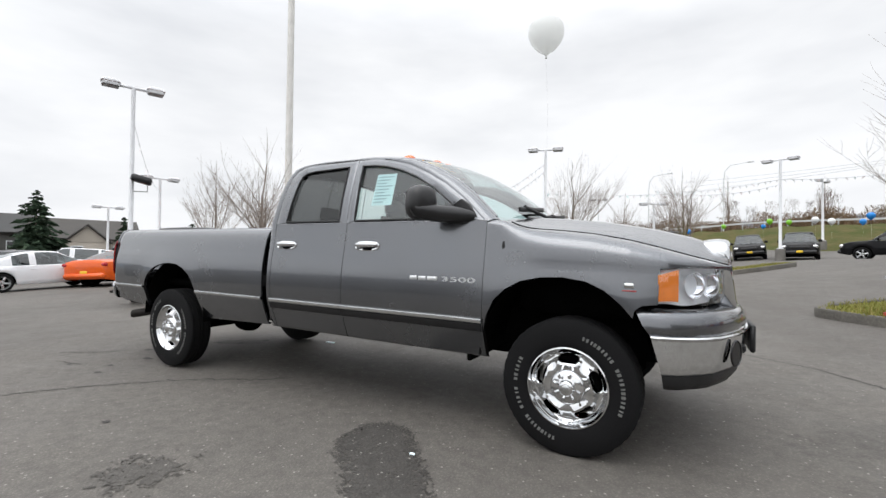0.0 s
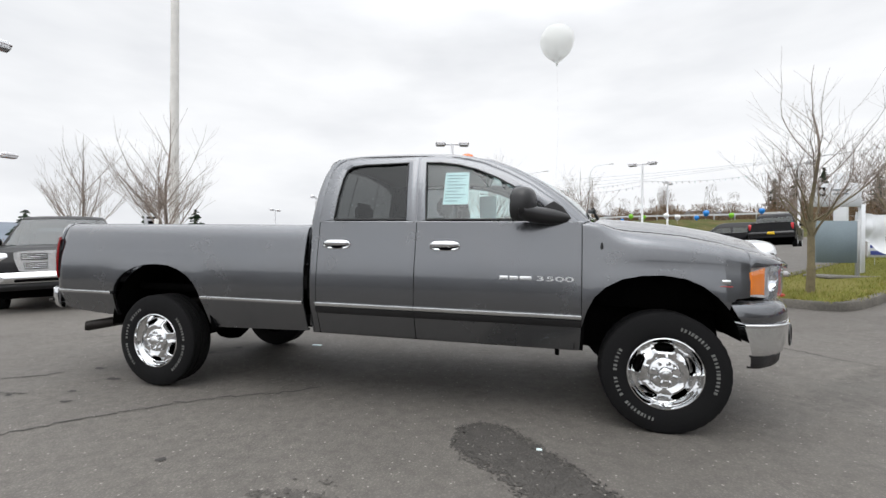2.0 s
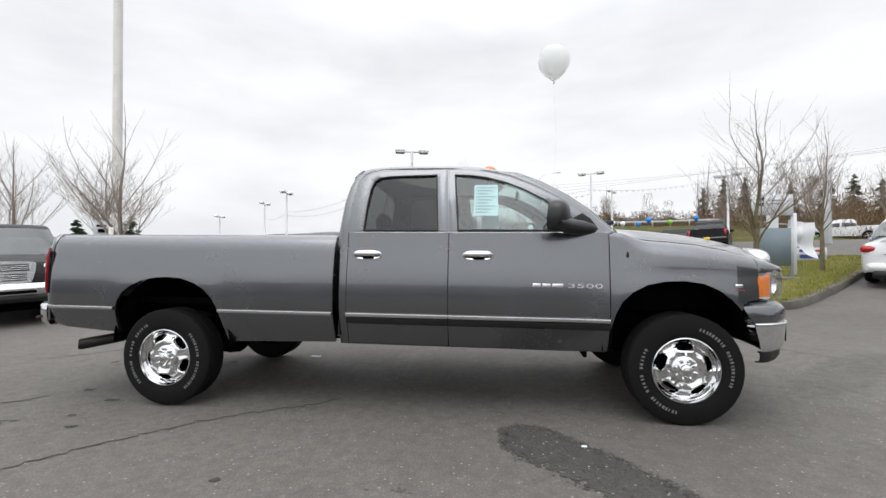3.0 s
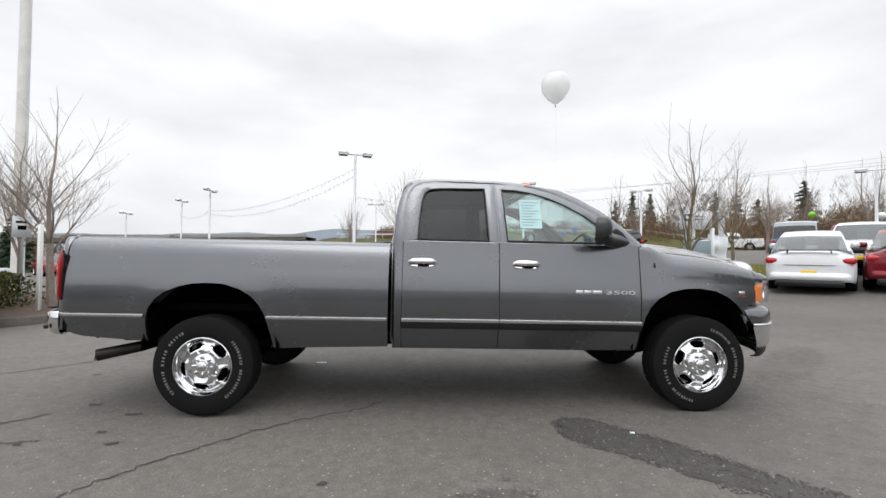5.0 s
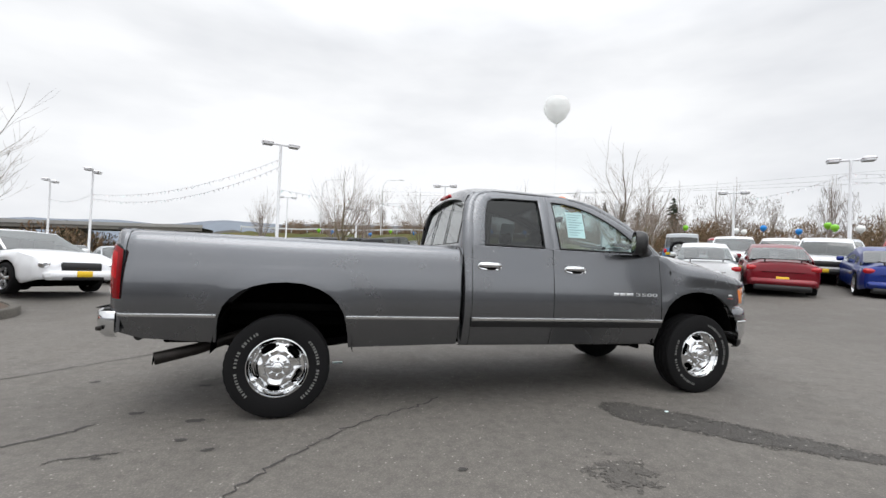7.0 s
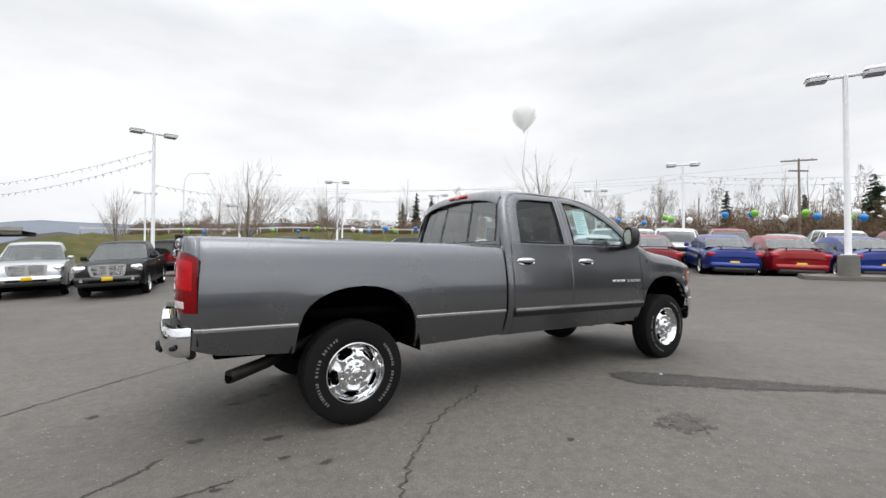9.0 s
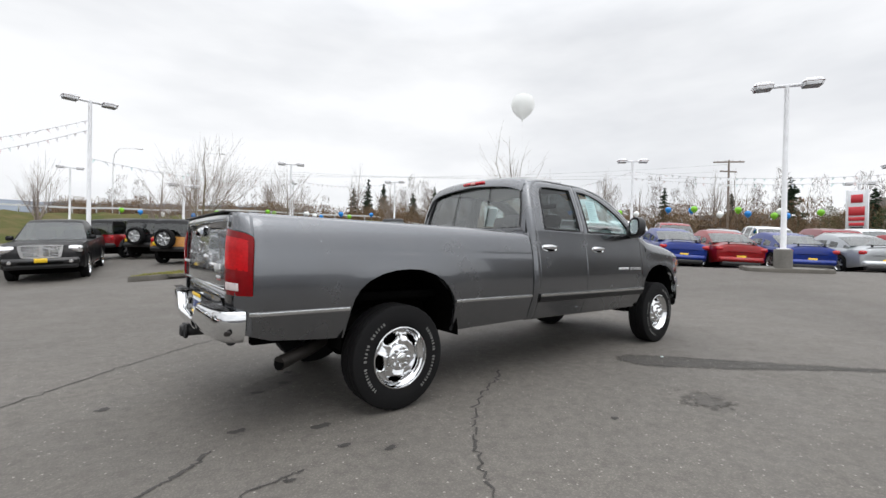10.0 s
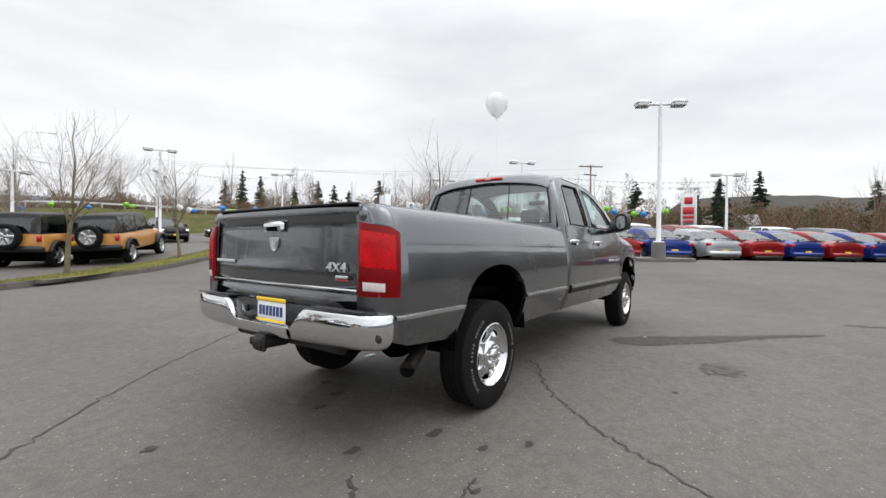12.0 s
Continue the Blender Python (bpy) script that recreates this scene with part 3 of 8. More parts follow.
def build_doors(truck, side):
    put = (lambda s: s) if side < 0 else (lambda s: s.flipped())
    made = []
    for name, xa, xb, outer, inner, hx, glass in (("rear_door", 1.5745, 2.3685, REAR_DOOR, REAR_WINDOW, 1.733, TINT), ("front_door", 2.3725, 3.5495, FRONT_DOOR, FRONT_WINDOW, 2.594, GLASS)):
        s = Shape()
        xs = sorted(columns([], xa, xb, 0.07) + [xa + 0.004, xa + 0.009, xb - 0.009, xb - 0.004])
        rows = []
        for z in DOOR_Z:
            row = []
            for i, x in enumerate(xs):
                edge = 0.003 if i in (0, len(xs) - 1) else 0.0
                row.append((x, -(side_y(x, z) - edge - (0.006 if z == DOOR_Z[0] else 0) - (0.004 if z == DOOR_Z[-1] else 0)), z))
            rows.append(row)
        s.grid(rows)
        band = frame_band(outer, inner)
        s.v, s.f = s.v + band.v, s.f + [tuple(i + len(s.v) for i in f) for f in band.f]
        sill = [[(x, -(glass_y(1.452) - d), z) for x in xs] for d, z in ((0.0, 1.450), (0.006, 1.462), (0.02, 1.468))]
        s.grid(sill)
        door = part(name, put(s), PAINT, truck, "grey metallic crew-cab door" if name == "front_door" else "grey metallic rear door with dark tinted window", sharp=45, thick=0.02)
        part("window_glass", put(window_pane(inner)), glass, door, "clear side window" if glass is GLASS else "dark tinted window", sharp=80)
        part("window_seal", put(seal_band(inner)), BLACK, door)
        chrome_handle(door, side, hx, 1.275)
        mold = Shape()
        mold.grid([[(x, -(side_y(x, z) + d), z) for x in xs] for d, z in ((0.0, 0.738), (0.014, 0.742), (0.020, 0.758), (0.018, 0.790), (0.0, 0.794))])
        part("side_molding", put(mold), BLACK, door, "black rubbing strip", thick=0.004)
        trim = Shape()
        trim.grid([[(x, -(side_y(x, z) + d), z) for x in xs] for d, z in ((0.0, 0.793), (0.018, 0.797), (0.020, 0.810), (0.016, 0.824), (0.0, 0.828))])
        part("bright_strip", put(trim), BRUSHED, door, "bright metal strip")
        made.append(door)
    # plain chrome bars in place of the model name on the front door
    for i, (x0, w) in enumerate([(3.000, 0.060), (3.070, 0.060), (3.140, 0.080)]):
        bars, y = Shape(), side_y(x0, 1.06) + 0.002
        bars.box((x0 + w / 2, -y, 1.062), (w, 0.008, 0.026), 0.003)
        part("badge_bar", put(bars), BADGE, made[1], "chrome badge bar")
    num = text_mesh("model_number", "3500", 0.044, BADGE)
    num.parent = made[1]
    num.matrix_basis = pose(3.375, side * (side_y(3.37, 1.06) + 0.001), 1.047, 90, 0, 0 if side < 0 else 180) @ Matrix.Diagonal((2.9, 1, 1, 1))
    tagged(num, label="chrome model number")
    return made


def text_mesh(name, body, size, material, depth=0.003):
    """Raised characters as a mesh, lying in the x-y plane and centred."""
    c = bpy.data.curves.new(name, "FONT")
    c.body, c.size, c.extrude, c.align_x = body, size, depth, "CENTER"
    ob = new(name, c)
    me = bpy.data.meshes.new_from_object(ob.evaluated_get(bpy.context.evaluated_depsgraph_get()))
    bpy.data.objects.remove(ob)
    me.materials.append(material)
    return new(name, me)


def build_bed(truck):
    for side in (-1, 1):
        put = (lambda s: s) if side < 0 else (lambda s: s.flipped())
        xs = columns(BED_LOW, -1.17, 1.462, 0.05)
        top = [(1.185, 0.0), (1.215, 0.005), (1.25, 0.012), (1.29, 0.022), (1.33, 0.034), (1.37, 0.051), (1.40, 0.072), (1.42, 0.100), (1.43, 0.140)]
        rows = []
        for k in range(29):
            row = []
            for x in xs:
                lo = lerp_table(BED_LOW, x)
                if k < 14:
                    zz = lo + (1.185 - lo) * max(0, k - 1) / 12
                else:
                    zz = [1.20, 1.215, 1.23, 1.25, 1.27, 1.29, 1.31, 1.33, 1.35, 1.37, 1.385, 1.40, 1.415, 1.425, 1.43][k - 14]
                y = lerp_table(SIDE, min(zz, 1.2)) + flare(x, zz) - lerp_table(top, zz) * 0.9
                back = max(0.0, -1.02 - x) / 0.15
                y -= 0.085 * back**2.2
                row.append((x, -(y - (0.030 if k == 0 else 0.0)), zz - (0.010 * back if zz > 1.40 else 0)))
            rows.append(row)
        rows.append([(x, y + 0.06, z) for x, y, z in rows[-1]])
        s = Shape().grid(rows)
        panel = part("bed_side", put(s), PAINT, truck, "grey metallic long bed side", sharp=50, thick=0.016)
        for xa, xb in ((-1.10, -0.452), (0.50, 1.455)):
            xs2 = columns([], xa, xb, 0.06)
            t = Shape().grid([[(x, -(side_y(x, z) + d - 0.085 * max(0.0, (-1.02 - x) / 0.15) ** 2.2), z) for x in xs2] for d, z in ((0.0, 0.798), (0.012, 0.801), (0.013, 0.812), (0.010, 0.823), (0.0, 0.827))])
            part("bright_strip", put(t), BRUSHED, panel, "bright metal strip")
        rail = Shape().box((0.15, -0.80, 1.415), (2.60, 0.11, 0.035), 0.012)
        part("bed_rail", put(rail), PAINT, truck)
        inner = Shape().box((0.15, -0.765, 1.265), (2.55, 0.03, 0.27), 0.004)
        part("bed_inner_wall", put(inner), PAINT, truck)
        # tail lamp wraps the corner
        part("corner_filler", put(Shape().box((-1.160, -0.778, 1.372), (0.050, 0.060, 0.080), 0.012)), PAINT, truck, sharp=80)
        part("corner_backing", put(Shape().box((-1.13, -0.76, 1.08), (0.03, 0.14, 0.66), 0.01)), PAINT, truck)
        outer_path = [(-1.085, 0.978), (-1.098, 0.972), (-1.110, 0.964), (-1.13, 0.949), (-1.155, 0.920), (-1.178, 0.865), (-1.190, 0.80), (-1.193, 0.762)]
        zt = [(0.0, 1.275), (0.35, 1.296), (1.0, 1.335)]
        lens = []
        cols = resample(outer_path, 3)
        for j in range(9):
            v = j / 8
            row = []
            for i, (x, y) in enumerate(cols):
                u = i / (len(cols) - 1)
                z = 0.925 + (lerp_table(zt, u) - 0.925) * v
                puff = 0.016 * (1 - abs(2 * v - 1) ** 6) * (1 - abs(2 * u - 1) ** 8)
                lean = -0.05 * max(0, z - 1.05) * (1 - u)
                row.append((x - puff * u - lean * 0.3, -(y + puff * (1 - u) + 0.002 + lean), z))
            lens.append(row)
        lamp = part("tail_light", put(Shape().grid(lens)), RED_LENS, truck, "red tail lamp wrapping the bed corner", sharp=60, thick=0.02)
        def lens_patch(ua, ub, va, vb, out):
            """A piece laid on the lens, out in front of it."""
            rows = []
            for j in range(7):
                v = va + (vb - va) * j / 6
                row = []
                for i in range(13):
                    u = ua + (ub - ua) * i / 12
                    k = u * (len(cols) - 1)
                    a, b = cols[int(k)], cols[min(int(k) + 1, len(cols) - 1)]
                    x, y = a[0] + (b[0] - a[0]) * (k - int(k)), a[1] + (b[1] - a[1]) * (k - int(k))
                    z = 0.925 + (lerp_table(zt, u) - 0.925) * v
                    edge = 0.0 if 0 < i < 12 and 0 < j < 6 else -0.003
                    puff = 0.016 * (1 - abs(2 * v - 1) ** 6) * (1 - abs(2 * u - 1) ** 8) + out + edge
                    lean = -0.05 * max(0, z - 1.05) * (1 - u)
                    row.append((x - puff * u - lean * 0.3, -(y + puff * (1 - u) + 0.002 + lean), z))
                rows.append(row)
            return Shape().grid(rows)
        rev = lens_patch(0.54, 0.85, 0.08, 0.20, 0.003)
        part("reversing_lens", put(rev), plain("clear_reversing_lens", (0.62, 0.55, 0.54), 0.25, 0.0, 0.15, 30.0, 0.2, 90.0), lamp, "clear white reversing lens")
        # brighter red patch on the lens paints the glow of its middle
        part("lens_glow_patch", put(lens_patch(0.30, 0.92, 0.40, 0.90, 0.003)), plain("painted_red_glow", (0.46, 0.004, 0.007), 0.12, 0.0, 0.45, 9.0, 0.2, 45.0, 0.1, 0.22), lamp)
        part("lamp_rim", put(lens_patch(0.0, 1.0, -0.012, 1.015, -0.010)), GLOSSBLACK, lamp)
        well = Shape()
        rows = []
        for y in (-0.935, -0.46):
            rows.append([(0.04 + 0.53 * math.cos(a), y, 0.52 + 0.585 * math.sin(a)) for a in [math.pi * k / 20 for k in range(21)]])
        well.grid(rows)
        well.add([(0.04 + 0.53 * math.cos(math.pi * k / 20), -0.46, 0.52 + 0.585 * math.sin(math.pi * k / 20)) for k in range(21)], [tuple(range(21))])
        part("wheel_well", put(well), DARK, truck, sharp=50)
        rows = []
        for z in (0.690, 0.70, 0.80, 0.925, 1.10, 1.20, 1.25, 1.29, 1.33, 1.36, 1.385, 1.405, 1.420, 1.430, 1.433):
            d = lerp_table(top, z) * 0.9
            rows.append([(x + 0.004 + 0.10 * d, -(min(y - 0.010, 0.958) - d * (0.35 + 0.65 * (1 - i / (len(cols) - 1)))), z) for i, (x, y) in enumerate(cols)])
        rows.append([(x + 0.05, y + 0.03, z) for x, y, z in rows[-1]])
        part("bed_corner", put(Shape().grid(rows)), PAINT, truck, "painted corner behind the tail lamp", sharp=60, thick=0.008)
    part("bed_floor", Shape().box((0.13, 0, 0.86), (2.62, 1.50, 0.06), 0.01), DARK, truck)
    part("bed_front_wall", Shape().box((1.445, 0, 1.12), (0.03, 1.76, 0.58), 0.008), PAINT, truck)
    # tailgate with its pressed face
    face = []
    for z, x in ((0.935, -1.175), (0.945, -1.192), (0.96, -1.206), (1.06, -1.205), (1.30, -1.195), (1.345, -1.194), (1.362, -1.206), (1.385, -1.214), (1.415, -1.212), (1.432, -1.202), (1.438, -1.185), (1.438, -1.13)):
        face.append([(x + 0.018 * (abs(y) / 0.765) ** 6 + 0.012 * (y / 0.765) ** 2, y, z) for y in spaced(-0.765, 0.765, 0.06)])
    gate = part("tailgate", Shape().grid(face), PAINT, truck, "grey metallic tailgate, closed", sharp=45, thick=0.02)
    part("top_cap", Shape().box((-1.165, 0, 1.438), (0.10, 1.48, 0.010), 0.004), BLACK, gate, "black tailgate top cap")
    hs = Shape().box((-1.208, 0, 1.318), (0.035, 0.215, 0.066), 0.016)
    tg = part("tailgate_handle", hs, CHROME, gate, "chrome tailgate handle", bevel=0.004)
    part("grip_recess", Shape().box((-1.224, 0, 1.303), (0.010, 0.12, 0.030), 0.006), DARK, tg)
    shield = [(-0.052, 1.240), (-0.042, 1.248), (0.042, 1.248), (0.052, 1.240), (0.042, 1.195), (0.020, 1.165), (0.0, 1.158), (-0.020, 1.165), (-0.042, 1.195)]
    sh = part("emblem", Shape().slab(shield, -1.212, -1.190, "yz"), CHROME, gate, "chrome shield emblem", bevel=0.003)
    part("emblem_field", Shape().slab([(y * 0.62, 1.20 + (z - 1.20) * 0.62) for y, z in shield], -1.216, -1.2115, "yz"), BRUSHED, sh)
    badge = text_mesh("four_wheel_badge", "4X4", 0.078, BADGE, 0.005)
    badge.parent = gate
    badge.matrix_basis = pose(-1.207, -0.60, 1.052, 90, 0, -90) @ Matrix.Diagonal((1.25, 1, 1, 1))
    tagged(badge, label="chrome 4X4 badge")
    small = Shape()
    for i in range(4):
        small.box((-1.209, -0.61 - 0.026 * i, 1.024), (0.008, 0.022, 0.016), 0.002)
    part("small_badge", small, BADGE, gate)
    part("badge_underline", Shape().box((-1.206, -0.648, 1.006), (0.006, 0.11, 0.010), 0.002), plain("badge_dark_red", (0.30, 0.03, 0.03), 0.4), gate, "thin red underline")
    name = Shape()
    for i in range(6):
        name.box((-1.208, 0.70 - 0.042 * i, 1.085), (0.006, 0.034, 0.020), 0.002)
    part("name_badge", name, BADGE, gate, "chrome badge bars")
    line = Shape().box((-1.198, 0, 0.952), (0.014, 1.52, 0.014), 0.004)
    part("bright_strip", line, BRUSHED, gate)
    valance = Shape().grid([[(x + 0.05 * (abs(y) / 0.95) ** 5, y, z) for y in spaced(-0.86, 0.86, 0.08)] for x, z in ((-1.170, 0.938), (-1.180, 0.925), (-1.184, 0.88), (-1.188, 0.84), (-1.18, 0.79))])
    part("rear_valance", valance, PAINT, truck, sharp=50, thick=0.012)


def build_rear_bumper(truck):
    bump = Shape()
    # end sections, each wrapping the corner
    for side in (-1, 1):
        path = [(-1.115, 0.958), (-1.155, 0.960), (-1.205, 0.948), (-1.265, 0.92), (-1.31, 0.865), (-1.335, 0.79), (-1.346, 0.72), (-1.352, 0.66), (-1.358, 0.60), (-1.360, 0.57), (-1.362, 0.535), (-1.364, 0.50), (-1.365, 0.47), (-1.366, 0.42), (-1.366, 0.38), (-1.366, 0.34), (-1.366, 0.30), (-1.366, 0.26)]
        path = [(-1.115 + (x + 1.115) * 0.73, y) for x, y in path]
        rows = []
        for d, z in ((-0.09, 0.824), (-0.035, 0.834), (-0.010, 0.832), (0.0, 0.818), (0.002, 0.76), (-0.004, 0.70), (-0.020, 0.655), (-0.045, 0.632), (-0.09, 0.628)):
            row = []
            for i, (x, y) in enumerate(path):
                a, b = path[max(i - 1, 0)], path[min(i + 1, len(path) - 1)]
                t = Vector((b[0] - a[0], b[1] - a[1])).normalized()
                n = Vector((t.y, -t.x))
                n = n if n.x < 0.01 or n.y > 0 else -n
                if n.dot(Vector((-0.5, 0.5))) < 0:
                    n = -n
                lift = 0.012 * (1 - i / (len(path) - 1)) if z < 0.7 else 0
                if z > 0.69:
                    lift -= (z - 0.70) * 0.90 * min(1.0, max(0.0, (0.40 - y) / 0.09))
                row.append((x + n.x * d, (y + n.y * d) * -side * -1, z + lift))
            rows.append(row)
        bump.grid(rows, flip=side > 0)
    low = [[(x, y, z) for y in spaced(-0.27, 0.27, 0.06)] for x, z in ((-1.235, 0.712), (-1.284, 0.716), (-1.300, 0.706), (-1.302, 0.672), (-1.284, 0.640), (-1.235, 0.630))]
    bump.grid(low)
    ob = part("rear_bumper", bump, CHROME, truck, "chrome step bumper with a black step pad", sharp=45, thick=0.006)
    rim = [(0.43, -1.303), (0.60, -1.298), (0.68, -1.285), (0.80, -1.268), (0.88, -1.244), (0.915, -1.224)]
    pad = Shape().grid([[(-1.19, -y, 0.842) for y, x in rim], [(-1.20, -y, 0.846) for y, x in rim], [(x + 0.030, -y, 0.846) for y, x in rim], [(x + 0.022, -y, 0.836) for y, x in rim]])
    part("step_pad", pad, BLACK, ob, "black ribbed step pad")
    part("step_pad", pad.flipped(), BLACK, ob, "black ribbed step pad")
    for q in (-1, 1):
        for i in range(5):
            part("step_rib", Shape().box((-1.215 - 0.013 * i, 0.66 * q, 0.848), (0.005, 0.42, 0.006), 0.002), GLOSSBLACK, ob)
    rec = Shape().box((-1.207, 0, 0.765), (0.02, 0.84, 0.14), 0.004)
    rec.box((-1.245, 0, 0.698), (0.09, 0.84, 0.012), 0.004)
    for y in (-0.42, 0.42):
        rec.box((-1.24, y, 0.765), (0.08, 0.014, 0.12), 0.003)
    part("plate_recess", rec, BLACK, ob)
    part("trailer_socket", Shape().box((-1.225, 0.29, 0.772), (0.03, 0.055, 0.05), 0.006), GLOSSBLACK, ob)
    part("corner_bolt", Shape().rod((-1.205, -0.938, 0.71), (-1.222, -0.958, 0.71), 0.018, 0.014, 12), RUST, ob)
    plate = part("licence_plate", Shape().box((-1.222, 0.0, 0.778), (0.006, 0.305, 0.152), 0.003), PLATE, truck, "white licence plate in a yellow frame")
    fr = Shape()
    fr.box((-1.227, 0, 0.848), (0.008, 0.32, 0.026), 0.003).box((-1.227, 0, 0.708), (0.008, 0.32, 0.026), 0.003)
    part("plate_frame", fr, YELLOW, plate, "yellow plate frame")
    bars = Shape()
    for i in range(7):
        bars.box((-1.2265, 0.115 - 0.038 * i, 0.776), (0.003, 0.026, 0.062), 0.0)
    part("plate_bars", bars, PLATE_INK, plate)
    hitch = Shape().box((-1.22, 0, 0.585), (0.22, 0.075, 0.075), 0.008)
    hitch.box((-1.295, 0, 0.585), (0.03, 0.105, 0.105), 0.008)
    hitch.rod((-1.10, -0.55, 0.585), (-1.10, 0.55, 0.585), 0.035, None, 12)
    hitch.box((-1.285, 0.10, 0.58), (0.02, 0.06, 0.05), 0.006)
    part("tow_hitch", hitch, BLACK, truck, "black receiver hitch")


def build_cab(truck):
    rear_edge = [(1.495, 0.578), (1.493, 0.80), (1.492, 1.0), (1.488, 1.20), (1.484, 1.32), (1.480, 1.452), (1.500, 1.68), (1.528, 1.82), (1.560, 1.905), (1.615, 1.962), (1.70, 1.985)]
    door_edge = [(1.571, 0.578), (1.571, 0.80), (1.571, 1.0), (1.571, 1.20), (1.571, 1.32), (1.571, 1.452), (1.580, 1.70), (1.610, 1.862), (1.655, 1.928), (1.725, 1.966), (1.80, 1.974)]
    for side in (-1, 1):
        put = (lambda s: s) if side < 0 else (lambda s: s.flipped())
        s, rows = Shape(), []
        for u, inset in ((0.0, 0.06), (0.10, 0.025), (0.3, 0.006), (0.6, 0.0), (0.93, 0.0), (1.0, 0.002)):
            row = []
            for p, q in zip(resample(rear_edge, 3), resample(door_edge, 3)):
                x, z = p[0] + (q[0] - p[0]) * u, p[1] + (q[1] - p[1]) * u
                row.append((x, -((side_y(x, z) if z < 1.452 else glass_y(z)) - inset), z))
            rows.append(row)
        s.grid(rows)
        part("cab_corner", put(s), PAINT, truck, sharp=50)
        sill = Shape().grid([[(x, -y, z) for x in spaced(1.495, 3.535, 0.2)] for y, z in ((0.82, 0.562), (0.865, 0.562), (0.874, 0.568), (0.880, 0.588), (0.888, 0.622), (0.88, 0.64), (0.86, 0.66))])
        part("rocker_panel", put(sill), PAINT, truck, sharp=50)
        post = [(2.60, 1.958), (2.66, 1.948), (2.84, 1.901), (3.02, 1.823), (3.20, 1.725), (3.37, 1.603), (3.53, 1.455), (3.552, 1.44)]
        edge = [(x, lean_out(y, z), z) for x, y, z in ((2.62, 0.704, 1.950), (2.70, 0.694, 1.954), (2.90, 0.702, 1.930), (3.08, 0.728, 1.855), (3.27, 0.765, 1.748), (3.44, 0.808, 1.622), (3.59, 0.852, 1.480), (3.62, 0.86, 1.455))]
        rows = []
        for u in (0.0, 0.12, 0.5, 0.85, 1.0):
            row = []
            for (x, z), (ex, ey, ez) in zip(resample(post, 4), resample(edge, 4)):
                bulge = 0.012 * math.sin(math.pi * u)
                row.append((x + (ex - x) * u, -((glass_y(z) - (0.003 if u == 0 else 0.0)) * (1 - u) + ey * u + bulge), z + (ez - z) * u + bulge))
            rows.append(row)
        part("windshield_pillar", put(Shape().grid(rows)), PAINT, truck, sharp=50, thick=0.012)
        trim = Shape().tube([(2.50, -0.754, 1.958)] + [(x - 0.002, -(y + 0.001), z - 0.003) for x, y, z in resample(edge, 3)[:-3]], 0.0105, 8)
        part("pillar_molding", put(trim), PAINT, truck, sharp=80)
        # jambs closing the door gaps: upper ones painted, lower ones black as gap shade
        for k, (xa, xb) in enumerate(((1.560, 1.590), (2.352, 2.390), (3.535, 3.570))):
            jamb = Shape().grid([[(x, -(side_y(x, z) - 0.004), z) for x in (xa, (xa + xb) / 2, xb)] for z in DOOR_Z])
            part("door_jamb", put(jamb), DARK, truck)
        jamb = Shape().grid([[(xa + (xb - xa) * u, -(glass_y(za + (zb - za) * u) - 0.006), za + (zb - za) * u) for u in (0.0, 0.5, 1.0)] for xa, za, xb, zb in [(2.330, 1.99, 2.368, 1.99), (2.345, 1.45, 2.395, 1.45)]])
        part("door_jamb", put(jamb), PAINT, truck)
        for outline in (REAR_DOOR, FRONT_DOOR):
            a = resample(outline if outline is REAR_DOOR else outline[1:], 4)
            cx, cz = (2.0, 1.60) if outline is REAR_DOOR else (2.6, 1.45)
            rows = []
            for grow, deep in ((-0.018, 0.006), (0.010, 0.003), (0.022, 0.005)):
                row = []
                for x, z in a:
                    d = Vector((x - cx, z - cz)).normalized()
                    row.append((x + d.x * grow, -(glass_y(z + d.y * grow) - deep), z + d.y * grow))
                rows.append(row)
            part("door_jamb", put(Shape().grid(rows)), PAINT, truck)
    # roof
    rows = []
    for x, drop, half, bow in ((1.535, 0.135, 0.70, 0), (1.56, 0.062, 0.708, 0), (1.60, 0.030, 0.714, 0), (1.68, 0.010, 0.720, 0), (1.85, 0.0, 0.724, 0), (2.1, 0.0, 0.726, 0.01), (2.35, 0.004, 0.726, 0.03), (2.50, 0.010, 0.722, 0.06), (2.60, 0.020, 0.712, 0.10), (2.66, 0.032, 0.700, 0.12), (2.678, 0.048, 0.690, 0.125), (2.684, 0.085, 0.680, 0.125)):
        row = []
        for i in range(25):
            v = -1 + 2 * i / 24
            e = abs(v) ** 7
            row.append((x + bow * (1 - v * v), v * (half + 0.034), 2.060 - drop * (0.80 + 0.20 * abs(v)) - 0.036 * v * v - 0.042 * e))
        rows.append(row)
    roof = part("roof", Shape().grid(rows), PAINT, truck, "grey metallic cab roof", sharp=60, thick=0.02)
    for y in (-0.52, -0.18, 0.0, 0.18, 0.52):
        m = Shape()
        for k in range(1):
            rows = []
            for t in range(7):
                a = t / 6 * math.pi / 2
                rows.append([(2.615 + 0.115 * (1 - (y / 0.7) ** 2) + 0.055 * math.cos(a) * math.cos(b), y + 0.045 * math.cos(a) * math.sin(b), 2.022 - 0.080 * y * y + 0.036 * math.sin(a)) for b in [2 * math.pi * q / 16 for q in range(16)]])
            m.grid(rows, loop=True)
        part("clearance_lamp", m, ORANGE_LENS, roof, "orange roof clearance lamp")
    liner = Shape().grid([[(x, v * 0.735, 1.995 - 0.03 * v * v - d) for v in [-1 + i / 6 for i in range(13)]] for x, d in ((1.58, 0.03), (1.75, 0.0), (2.4, 0.0), (2.64, 0.02))])
